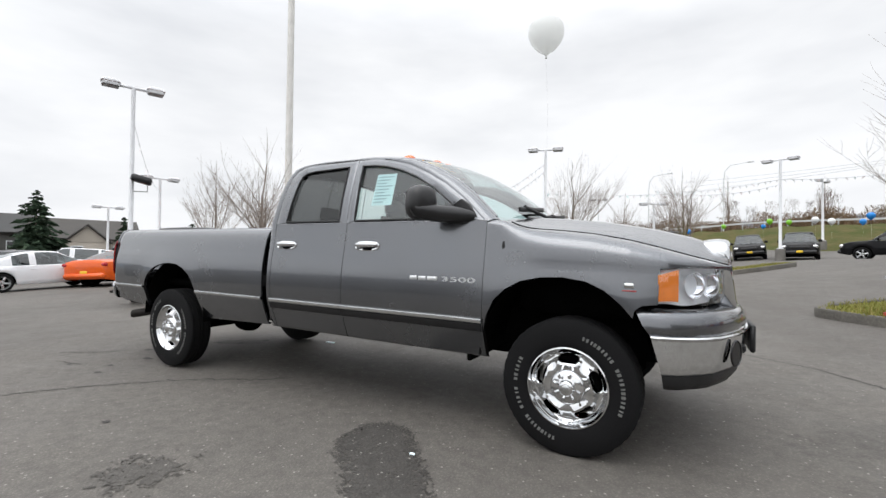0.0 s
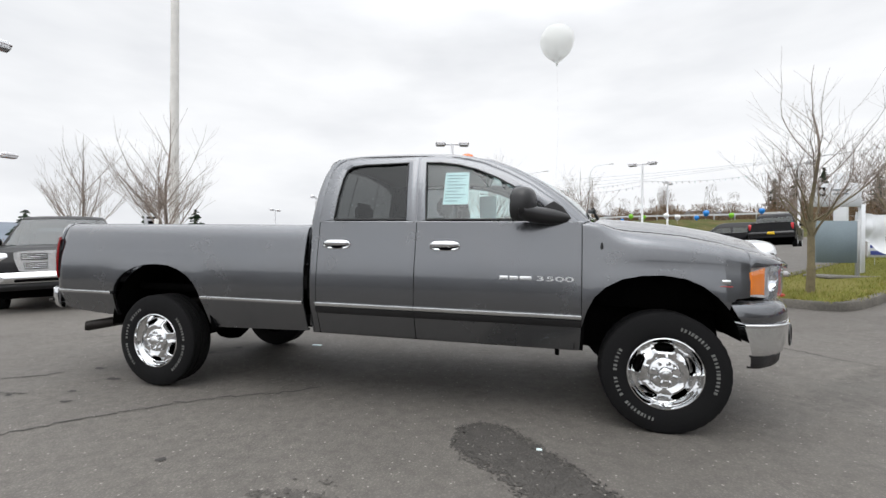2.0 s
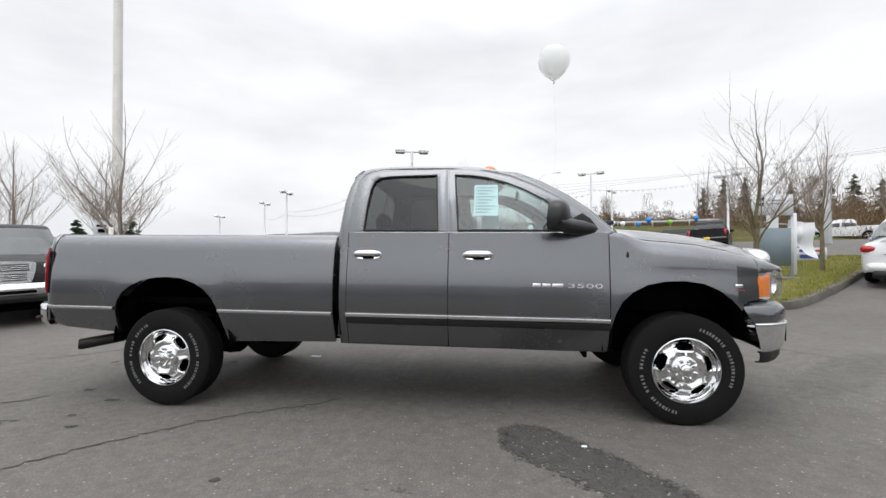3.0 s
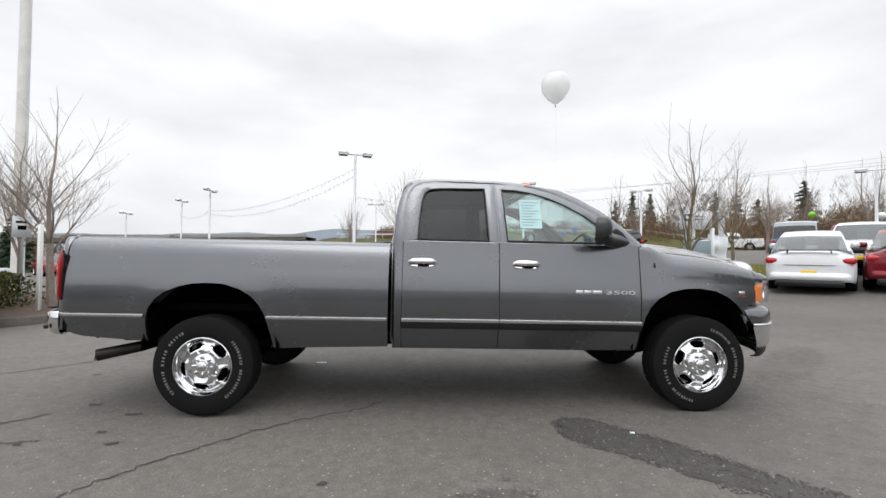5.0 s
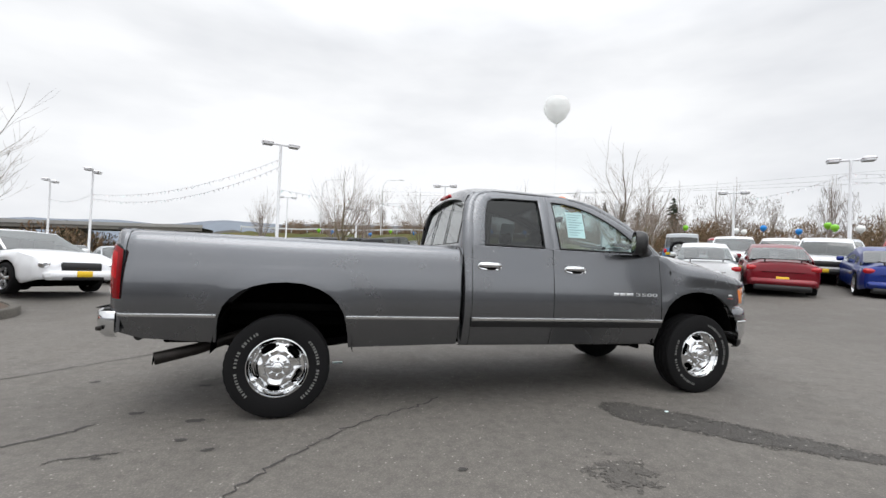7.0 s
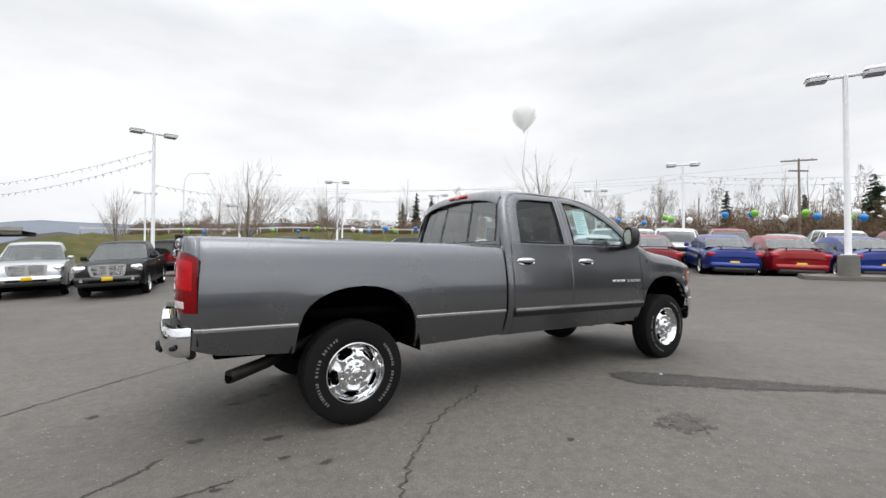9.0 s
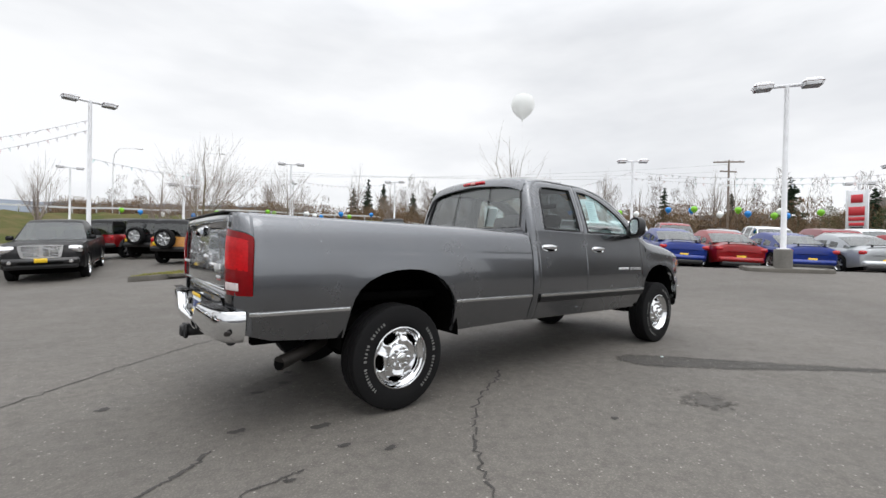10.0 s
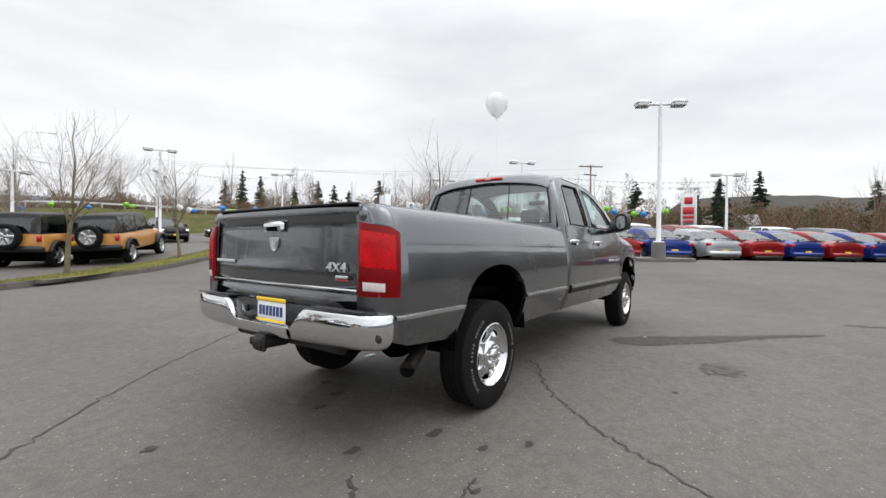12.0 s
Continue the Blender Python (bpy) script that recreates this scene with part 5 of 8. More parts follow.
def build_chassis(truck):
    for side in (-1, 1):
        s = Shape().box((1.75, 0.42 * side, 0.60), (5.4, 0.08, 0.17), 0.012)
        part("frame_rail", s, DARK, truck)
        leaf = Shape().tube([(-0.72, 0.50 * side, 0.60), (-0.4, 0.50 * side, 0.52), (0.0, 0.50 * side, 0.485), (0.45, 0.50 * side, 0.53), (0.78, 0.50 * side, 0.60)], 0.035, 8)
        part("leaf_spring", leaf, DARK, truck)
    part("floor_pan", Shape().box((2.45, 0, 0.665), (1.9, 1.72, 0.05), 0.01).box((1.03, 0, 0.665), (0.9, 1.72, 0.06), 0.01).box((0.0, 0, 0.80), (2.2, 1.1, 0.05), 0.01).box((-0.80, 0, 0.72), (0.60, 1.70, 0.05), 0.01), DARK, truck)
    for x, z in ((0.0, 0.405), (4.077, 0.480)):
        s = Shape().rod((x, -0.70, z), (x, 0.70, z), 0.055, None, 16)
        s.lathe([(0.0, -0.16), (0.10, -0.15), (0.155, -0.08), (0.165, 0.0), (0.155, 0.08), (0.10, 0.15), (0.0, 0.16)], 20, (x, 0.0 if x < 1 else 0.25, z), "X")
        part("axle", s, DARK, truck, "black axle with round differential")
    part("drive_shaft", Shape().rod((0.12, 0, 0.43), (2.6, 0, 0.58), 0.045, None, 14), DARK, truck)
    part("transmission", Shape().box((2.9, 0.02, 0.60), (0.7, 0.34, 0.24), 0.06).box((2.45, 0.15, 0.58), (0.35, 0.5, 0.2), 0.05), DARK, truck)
    pipe = Shape().tube([(2.2, -0.30, 0.52), (1.2, -0.32, 0.54), (0.55, -0.36, 0.62), (0.0, -0.42, 0.70), (-0.40, -0.62, 0.585), (-0.62, -0.74, 0.520), (-0.88, -0.860, 0.470)], [0.05, 0.05, 0.05, 0.05, 0.044, 0.045, 0.047], 18)
    ex = part("exhaust_pipe", pipe, RUST, truck, "sooty exhaust tail pipe", sharp=50)
    part("pipe_mouth", Shape().lathe([(0.0, 0.0), (0.043, -0.001)], 18, (0, 0, 0), "Y"), DARK, ex, at=Matrix.Translation((-0.8825, -0.8612, 0.4695)) @ Matrix.Rotation(radians(-65), 4, "Z") @ Matrix.Rotation(radians(-9), 4, "X"))
    part("muffler", Shape().rod((1.9, -0.32, 0.60), (1.25, -0.33, 0.60), 0.09, None, 18), RUST, truck)
    part("mud_stop", Shape().box((3.40, -0.60, 0.56), (0.03, 0.50, 0.09), 0.006), DARK, truck)
    part("body_mount", Shape().box((2.62, -0.62, 0.60), (0.12, 0.14, 0.07), 0.01), DARK, truck)


def build_truck():
    truck = thing("pickup_truck", "grey metallic crew-cab long-bed pickup truck with chrome wheels", "pickup truck", pose(0, 0, 0, 0, 0.53, 0))
    build_bed(truck)
    build_rear_bumper(truck)
    build_cab(truck)
    for side in (-1, 1):
        build_doors(truck, side)
    build_front(truck)
    build_mirrors(truck)
    build_chassis(truck)
    for side in (-1, 1):
        build_wheel(truck, 0.0, 0.838 * side, 0.409, -20, 8, "rear wheel with chrome rim")
        build_wheel(truck, 4.077, 0.838 * side, 0.470, -52, 20, "front wheel with chrome rim")
    return truck


build_truck()


# ---------------------------------------------------------------- parked cars
def body_paint(name, color, metal=0.3):
    return car_paint(name, color, metal, 0.3, 0.03 if max(color) < 0.1 else 0.08, 0.28 if max(color) < 0.1 else 0.7)


CAR_RED, CAR_BLUE, CAR_SILVER, CAR_WHITE = body_paint("car_red", (0.25, 0.003, 0.006)), body_paint("car_blue", (0.005, 0.024, 0.19)), body_paint("car_silver", (0.42, 0.44, 0.46), 0.5), body_paint("car_white", (0.74, 0.75, 0.77), 0.0)
CAR_ORANGE, CAR_BLACK, CAR_TAN = body_paint("car_orange", (0.72, 0.105, 0.008), 0.1), body_paint("car_black", (0.006, 0.006, 0.007), 0.0), body_paint("car_tan", (0.52, 0.245, 0.065), 0.1)
CAR_GREY, CAR_SKY, CAR_MAROON = body_paint("car_grey", (0.13, 0.135, 0.14), 0.5), body_paint("car_light_blue", (0.10, 0.23, 0.42)), body_paint("car_maroon", (0.17, 0.004, 0.012))
CAR_GLASS = pane("car_window_glass", (0.50, 0.56, 0.56), 0.62, 0.01, 0.10)
TAIL_RED = plain("car_tail_lens", (0.42, 0.008, 0.014), 0.2, 0.0, 0.15, 20.0, 0.1, 60.0, 0.3)
ALLOY = plain("alloy_wheel", (0.55, 0.56, 0.57), 0.28, 0.9, 0.1, 20.0)
GRILLE_BRIGHT = plain("bright_grille", (0.78, 0.79, 0.80), 0.22, 0.75, 0.06, 8.0)
HARDTOP = plain("black_hardtop", (0.018, 0.018, 0.02), 0.55, 0.0, 0.2, 6.0, 0.2, 200.0)

SPECS = {
    "sedan": dict(wide=1.77, r=0.335, axles=(-1.42, 1.36), low=0.24, belt=0.93, plan=[(-2.42, 0.80), (-2.36, 0.90), (-2.1, 0.97), (-1.0, 1.0), (1.2, 1.0), (1.9, 0.96), (2.2, 0.88), (2.36, 0.74), (2.40, 0.62)],
                  top=[(-2.42, 0.72), (-2.40, 0.92), (-2.34, 1.03), (-1.75, 1.07), (-1.2, 1.0), (0.6, 0.96), (1.1, 1.00), (1.7, 0.93), (2.15, 0.82), (2.34, 0.68), (2.40, 0.55)],
                  roof=[(-1.78, 1.05), (-1.45, 1.19), (-1.1, 1.33), (-0.75, 1.42), (-0.35, 1.465), (0.0, 1.47), (0.25, 1.445), (0.62, 1.25), (1.12, 0.97)], panel=(-0.95, 0.28), posts=((-0.62, -0.42), (-1.45, -1.1))),
    "coupe": dict(wide=1.92, r=0.36, axles=(-1.48, 1.48), low=0.22, belt=0.98, plan=[(-2.5, 0.86), (-2.44, 0.94), (-2.0, 1.0), (1.8, 1.0), (2.3, 0.94), (2.48, 0.86)],
                  top=[(-2.5, 0.75), (-2.48, 0.97), (-2.42, 1.06), (-1.8, 1.08), (-1.2, 1.02), (0.5, 0.98), (0.9, 1.02), (1.8, 0.98), (2.4, 0.88), (2.48, 0.66)],
                  roof=[(-1.75, 1.06), (-1.35, 1.25), (-0.95, 1.39), (-0.6, 1.44), (-0.1, 1.45), (0.1, 1.43), (0.9, 1.0)], panel=(-0.95, 0.12), posts=((-1.3, -0.75),)),
    "suv": dict(wide=1.84, r=0.36, axles=(-1.32, 1.36), low=0.30, belt=1.05, plan=[(-2.25, 0.88), (-2.15, 0.96), (-1.5, 1.0), (1.5, 1.0), (2.0, 0.95), (2.2, 0.84), (2.26, 0.76)],
                top=[(-2.25, 0.80), (-2.23, 1.05), (-2.0, 1.08), (0.7, 1.04), (1.0, 1.08), (1.8, 1.03), (2.15, 0.93), (2.26, 0.70)],
                roof=[(-2.2, 1.07), (-2.05, 1.40), (-1.9, 1.60), (-1.6, 1.66), (-0.4, 1.68), (0.1, 1.66), (0.35, 1.60), (1.02, 1.07)], panel=(-1.95, 0.38), posts=((-0.38, -0.26), (-1.55, -1.35))),
    "pickup": dict(wide=2.0, r=0.40, axles=(-1.72, 1.82), low=0.38, belt=1.24, plan=[(-2.9, 0.94), (-2.8, 0.99), (2.2, 1.0), (2.6, 0.97), (2.80, 0.90), (2.88, 0.83)],
                   top=[(-2.9, 0.95), (-2.88, 1.27), (-2.7, 1.30), (-0.98, 1.30), (-0.9, 1.24), (1.1, 1.22), (1.4, 1.27), (2.3, 1.22), (2.7, 1.12), (2.85, 0.92), (2.88, 0.72)],
                   roof=[(-0.98, 1.28), (-0.93, 1.55), (-0.86, 1.80), (-0.65, 1.89), (-0.1, 1.92), (0.35, 1.90), (0.58, 1.83), (1.42, 1.26)], panel=(-0.90, 0.60), posts=((0.02, 0.14),)),
    "jeep": dict(wide=1.60, r=0.40, axles=(-1.42, 1.48), low=0.48, belt=1.14, plan=[(-2.1, 0.98), (-2.05, 1.0), (0.6, 1.0), (1.2, 0.92), (1.9, 0.82), (2.02, 0.80)],
                 top=[(-2.1, 1.05), (-2.08, 1.13), (0.55, 1.13), (0.75, 1.16), (1.9, 1.12), (2.0, 1.06), (2.02, 0.80)],
                 roof=[(-2.07, 1.13), (-2.02, 1.55), (-1.97, 1.77), (-1.85, 1.82), (-0.5, 1.84), (0.25, 1.83), (0.36, 1.78), (0.72, 1.15)], panel=(-2.0, 0.38), posts=((-0.62, -0.48), (0.0, 0.0))),
}


def car_wheel(parent, x, y, z, r, rim_mat=None):
    w = new("wheel")
    w.parent = parent
    w.matrix_basis = pose(x, y, z, 0, 0, 0 if y < 0 else 180)
    h = 0.11
    prof = [(r * 0.66, -h * 0.8), (r * 0.72, -h), (r * 0.90, -h), (r * 0.98, -h * 0.8), (r, -h * 0.5), (r, h * 0.5), (r * 0.96, h), (r * 0.66, h)]
    part("tyre", Shape().lathe(prof, 28), RUBBER, w)
    rim = Shape().lathe([(r * 0.70, -h * 0.98), (r * 0.66, -h * 0.8), (r * 0.60, -h * 0.4), (r * 0.60, h * 0.5)], 24)
    rim.lathe([(r * 0.17, -h * 0.6), (r * 0.15, -h * 0.85), (0.0, -h * 0.9)], 12)
    for i in range(5):
        a = 2 * math.pi * i / 5 + x
        rim.box((math.cos(a) * r * 0.37, -h * 0.66, math.sin(a) * r * 0.37), (r * 0.60, 0.025, r * 0.20), 0.006, Matrix.Rotation(-a, 4, "Y"))
    part("rim", rim, rim_mat or ALLOY, w)
    part("brake_disc", Shape().lathe([(0.0, -h * 0.30), (r * 0.58, -h * 0.28)], 20), DARK, w)


def build_car(kind, paint, m, label, group="", roof_paint=None, rim_mat=None, front_plate=True, chrome=False):
    sp = SPECS[kind]
    car = thing({"sedan": "sedan_car", "coupe": "coupe_car", "suv": "suv_car", "pickup": "pickup_truck", "jeep": "off_road_car"}[kind], label, "pickup truck" if kind == "pickup" else "car", m, group)
    hw0, r, low, belt = sp["wide"] / 2, sp["r"], sp["low"], sp["belt"]
    xa, xb = sp["plan"][0][0], sp["plan"][-1][0]
    R = r + 0.055
    def lowest(x):
        z = low + 0.10 * max(0, (x - xb + 0.5) / 0.5) + 0.10 * max(0, (xa + 0.5 - x) / 0.5)
        for ax in sp["axles"]:
            d = R * R - (x - ax) ** 2
            if d > 0:
                z = max(z, r + math.sqrt(d) * 1.0)
        return z
    xs = set(spaced(xa, xb, 0.14)) | {p[0] for p in sp["plan"]} | {p[0] for p in sp["top"]}
    for ax in sp["axles"]:
        xs |= {ax + R * math.cos(math.pi * k / 14) * (0.9999 if k % 14 else 1.0001) for k in range(15)}
    xs = sorted(round(v, 4) for v in xs if xa <= v <= xb)
    half = []
    for x in xs:
        hw, zt, zl = hw0 * lerp_table(sp["plan"], x), lerp_table(sp["top"], x), lowest(x)
        zs = min(belt, zt - 0.02)
        row = [(x, hw - 0.03, zl)]
        for f, inset in ((0.05, 0.0), (0.25, -0.012), (0.5, -0.018), (0.75, -0.008), (0.92, 0.012)):
            row.append((x, hw - inset - 0.0, zl + (zs - 0.06 - zl) * f if zs - 0.06 > zl else zl))
        row += [(x, hw - 0.035, max(zl, zs - 0.02)), (x, hw - 0.085, max(zl, zs + 0.006)), (x, hw * 0.62, max(zl, zs + (zt - zs) * 0.75)), (x, hw * 0.3, max(zl, zt - 0.004)), (x, 0.0, max(zl, zt))]
        half.append(row)
    rows = [[(x, -y, z) for x, y, z in row] + [(x, y, z) for x, y, z in row[-2::-1]] for row in half]
    body = Shape().grid(rows)
    n = len(rows[0])
    body.f += [tuple(range(n - 1, -1, -1)), tuple(range(len(body.v) - n, len(body.v)))]
    part("body", body, paint, car, sharp=42)
    part("underbody", Shape().box(((xa + xb) / 2, 0, low + 0.18), (xb - xa - 0.5, sp["wide"] * 0.72, 0.26), 0.05), DARK, car)
    for ax in sp["axles"]:
        part("wheel_well", Shape().box((ax, 0, r + 0.12), (R * 1.9, sp["wide"] - 0.10, 0.60), 0.10), DARK, car)
    # greenhouse: glass, posts and roof panel
    rf = sp["roof"]
    gx = sorted({round(v, 3) for v in spaced(rf[0][0], rf[-1][0], 0.16)} | {round(p[0], 3) for p in rf} | {round(v, 3) for p in sp["posts"] for v in p} | {round(v, 3) for v in sp["panel"]})
    wb, flat = hw0 - 0.085, 0.78 if kind not in ("jeep",) else 0.93
    grid = []
    for x in gx:
        z = lerp_table(rf, x)
        zb = min(z, lerp_table(sp["top"], x) - 0.02 if z < belt else belt)
        up = max(0.0, (z - belt) / (max(p[1] for p in rf) - belt))
        wt = wb * (1 - (1 - flat) * min(1, up))
        edge = [(wb, zb), (wb + (wt - wb) * 0.45, zb + (z - zb) * 0.5), (wt + 0.01, zb + (z - zb) * 0.90), (wt * 0.95, zb + (z - zb) * 0.97), (wt * 0.6, z), (0.0, z + 0.012)]
        grid.append([(x, -y, zz) for y, zz in edge] + [(x, y, zz) for y, zz in edge[-2::-1]])
    gl, rp = Shape(), Shape()
    w = len(grid[0])
    for i in range(len(gx) - 1):
        xm = (gx[i] + gx[i + 1]) / 2
        for j in range(w - 1):
            quad = [grid[i][j], grid[i][j + 1], grid[i + 1][j + 1], grid[i + 1][j]]
            side = j in (0, 1, w - 2, w - 3)
            inside = sp["panel"][0] <= xm <= sp["panel"][1]
            solid = (not side and inside) or (side and any(a <= xm <= b for a, b in sp["posts"]))
            edge_strip = j in (2, w - 3)
            if edge_strip or solid:
                rp.add(quad, [(0, 1, 2, 3)])
            else:
                gl.add(quad, [(0, 1, 2, 3)])
    part("window_glass", gl, CAR_GLASS, car, sharp=50)
    part("roof", rp, roof_paint or paint, car, sharp=50, thick=0.02)
    inner = Shape().box(((rf[0][0] + rf[-1][0]) / 2 - 0.1, 0, belt - 0.06), ((rf[-1][0] - rf[0][0]) * 0.8, sp["wide"] * 0.80, 0.10), 0.03)
    for sx in (-0.35, 0.25):
        for sy in (-0.36, 0.36):
            inner.box((sx, sy, belt + 0.12), (0.14, 0.44, 0.40), 0.06)
    part("seats", inner, SEAT, car)
    for ax in sp["axles"]:
        for s in (-1, 1):
            car_wheel(car, ax, s * (hw0 - 0.10 + (0.06 if kind == "jeep" else 0)), r, r, rim_mat)
    zt_r = lerp_table(sp["top"], xa + 0.06)
    wf, wr = hw0 * lerp_table(sp["plan"], xb - 0.08), hw0 * lerp_table(sp["plan"], xa + 0.03)
    for s in (-1, 1):
        mir = Shape().box((rf[-1][0] - 0.28, s * (hw0 + 0.05), belt + 0.08), (0.10, 0.20, 0.15), 0.04)
        part("door_mirror", mir, BLACK if kind in ("jeep",) else paint, car)
    lights = {"sedan": (0.34, 0.15, 0.60), "coupe": (0.30, 0.12, 0.70), "suv": (0.32, 0.16, 0.78), "pickup": (0.36, 0.21, 0.985), "jeep": (0.20, 0.20, 0.93)}[kind]
    for s in (-1, 1):
        lw, lh, lz = lights
        if kind == "jeep":
            part("headlight", Shape().lathe([(0.11, -0.03), (0.11, 0.02), (0.07, 0.04), (0.0, 0.045)], 20, (xb, 0.47 * s, 0.95), "X"), REFLECTOR, car)
            part("tail_light", Shape().box((xa - 0.02, s * (hw0 - 0.11), 0.98), (0.06, 0.13, 0.20), 0.015), TAIL_RED, car)
            for ax in sp["axles"]:
                rows = [[(ax + (R + 0.03) * math.cos(a) * q, s * yy, r + (R + 0.02) * math.sin(a) * q + 0.01) for a in [math.pi * (0.10 + 0.80 * k / 12) for k in range(13)]] for q, yy in ((1.0, hw0 - 0.06), (1.06, hw0 + 0.03), (1.04, hw0 + 0.13), (0.99, hw0 + 0.13), (0.96, hw0 + 0.02))]
                part("fender_flare", Shape().grid(rows), HARDTOP, car, sharp=50)
        else:
            yaw = radians(28 * s)
            part("headlight", Shape().box((xb - 0.14, s * (wf - lw * 0.30), lz + 0.03), (0.18, lw, lh), 0.04, Matrix.Rotation(-yaw, 4, "Z")), REFLECTOR, car)
            part("tail_light", Shape().box((xa + 0.07, s * (wr - lw * 0.22), zt_r - (0.16 if kind != "pickup" else 0.24)), (0.14, lw * 1.05 if kind != "pickup" else 0.16, 0.14 if kind != "pickup" else 0.36), 0.035, Matrix.Rotation(radians(14 * s), 4, "Z")), TAIL_RED, car)
    gz_, gh = (lights[2] + 0.02, 0.16) if kind not in ("pickup", "jeep") else (0.96, 0.32)
    gr = part("grille", Shape().box((xb - 0.010, 0, gz_ - 0.04), (0.06, wf * 1.15, gh * 1.25), 0.02) if kind != "pickup" else Shape().slab(rounded([(-0.52, 1.06), (-0.46, 1.14), (0.0, 1.16), (0.46, 1.14), (0.52, 1.06), (0.47, 0.84), (0.40, 0.77), (0.0, 0.76), (-0.40, 0.77), (-0.47, 0.84)], 4), xb - 0.06, xb + 0.02, "yz"), BLACK if kind != "pickup" else GRILLE_BRIGHT, car)
    if kind == "pickup":
        for z, y, w in ((1.045, -0.240, 0.40), (1.045, 0.240, 0.40), (0.875, -0.225, 0.36), (0.875, 0.225, 0.36)):
            hole = part("grille_opening", Shape().box((xb + 0.010, y, z), (0.03, w, 0.135), 0.02), DARK, gr)
            for dz in (-0.034, 0.0, 0.034):
                part("grille_bar", Shape().box((xb + 0.026, y, z + dz), (0.012, w * 0.96, 0.008), 0.003), GRILLE_BRIGHT, hole)
    if kind == "jeep":
        for i in range(7):
            part("grille_slot", Shape().box((xb + 0.012, -0.24 + 0.08 * i, 0.95), (0.02, 0.04, 0.22), 0.008), DARK, gr)
        sp_w = new("spare_wheel")
        sp_w.parent = car
        sp_w.matrix_basis = pose(xa - 0.16, 0.10, 1.05, 0, 0, -90)
        part("tyre", Shape().lathe([(0.26, -0.09), (0.29, -0.12), (0.36, -0.12), (0.40, -0.07), (0.40, 0.07), (0.36, 0.11), (0.26, 0.11)], 32), RUBBER, sp_w)
        rim = Shape().lathe([(0.28, -0.11), (0.25, -0.07), (0.10, -0.05), (0.05, -0.09), (0.0, -0.095)], 24)
        for i in range(5):
            a = 2 * math.pi * i / 5
            rim.box((math.cos(a) * 0.155, -0.075, math.sin(a) * 0.155), (0.22, 0.03, 0.09), 0.01, Matrix.Rotation(-a, 4, "Y"))
        part("rim", rim, ALLOY, sp_w)
    bumper_mat = {"pickup": CHROME if chrome or paint is not CAR_BLACK else GLOSSBLACK, "jeep": BLACK, "suv": BLACK}.get(kind, paint)
    bz = {"pickup": 0.66, "jeep": 0.60, "suv": 0.50}.get(kind, 0.40)
    fb = part("front_bumper", Shape().box((xb - 0.02, 0, bz), (0.22, wf * 2.02, 0.20), 0.06), bumper_mat, car)
    part("rear_bumper", Shape().box((xa + 0.02, 0, bz + 0.04), (0.20, wr * 2.04, 0.20), 0.06), bumper_mat, car)
    if kind == "pickup":
        part("bumper_slot", Shape().box((xb + 0.086, 0, bz - 0.045), (0.03, wf * 1.15, 0.055), 0.015), DARK, fb)
        part("lower_valance", Shape().box((xb - 0.05, 0, bz - 0.15), (0.20, wf * 1.9, 0.16), 0.05), BLACK, car)
        for q in (-1, 1):
            part("fog_light", Shape().lathe([(0.055, 0.0), (0.05, 0.012), (0.0, 0.016)], 14, (xb + 0.088, q * wf * 0.78, bz - 0.01), "X"), REFLECTOR, fb)
            part("step_board", Shape().rod((-0.9, q * (hw0 - 0.02), low + 0.02), (1.1, q * (hw0 - 0.02), low + 0.02), 0.035, None, 10), CHROME, car)
    if kind in ("sedan", "suv", "pickup", "coupe"):
        for q in (-1, 1):
            for hx in ((-0.55, 0.35) if kind != "coupe" else (-0.35,)):
                part("door_handle", Shape().box((hx, q * (hw0 + 0.006), belt - 0.14), (0.17, 0.03, 0.028), 0.010), paint if kind != "pickup" else CHROME, car)
    tag = YELLOW
    if front_plate:
        part("front_plate", Shape().box((xb + 0.105, 0, bz + 0.03), (0.014, 0.30, 0.13), 0.003), tag, car, "yellow dealer plate")
    pz = {"pickup": 0.72, "jeep": 0.85}.get(kind, zt_r - 0.46)
    part("rear_plate", Shape().box((xa - (0.085 if kind == "pickup" else 0.06 if kind == "jeep" else 0.02), 0.0 if kind != "jeep" else 0.52, pz), (0.014, 0.30, 0.13), 0.003), tag, car, "yellow dealer plate")
    if kind == "sedan":
        part("spoiler", Shape().box((xa + 0.09, 0, zt_r + 0.100), (0.17, wr * 1.55, 0.026), 0.010), GLOSSBLACK, car)
        for q in (-1, 1):
            part("spoiler_foot", Shape().box((xa + 0.12, q * wr * 0.55, zt_r + 0.045), (0.09, 0.03, 0.11), 0.008), GLOSSBLACK, car)
        part("lid_seam", Shape().box((xa - 0.004, 0, zt_r - 0.27), (0.012, wr * 1.3, 0.012), 0.003), DARK, car)
        part("lower_intake", Shape().box((xb + 0.062, 0, 0.34), (0.06, wf * 1.2, 0.09), 0.02), BLACK, car)
        part("rear_diffuser", Shape().box((xa + 0.03, 0, 0.29), (0.22, wr * 1.75, 0.16), 0.03), BLACK, car)
    return car


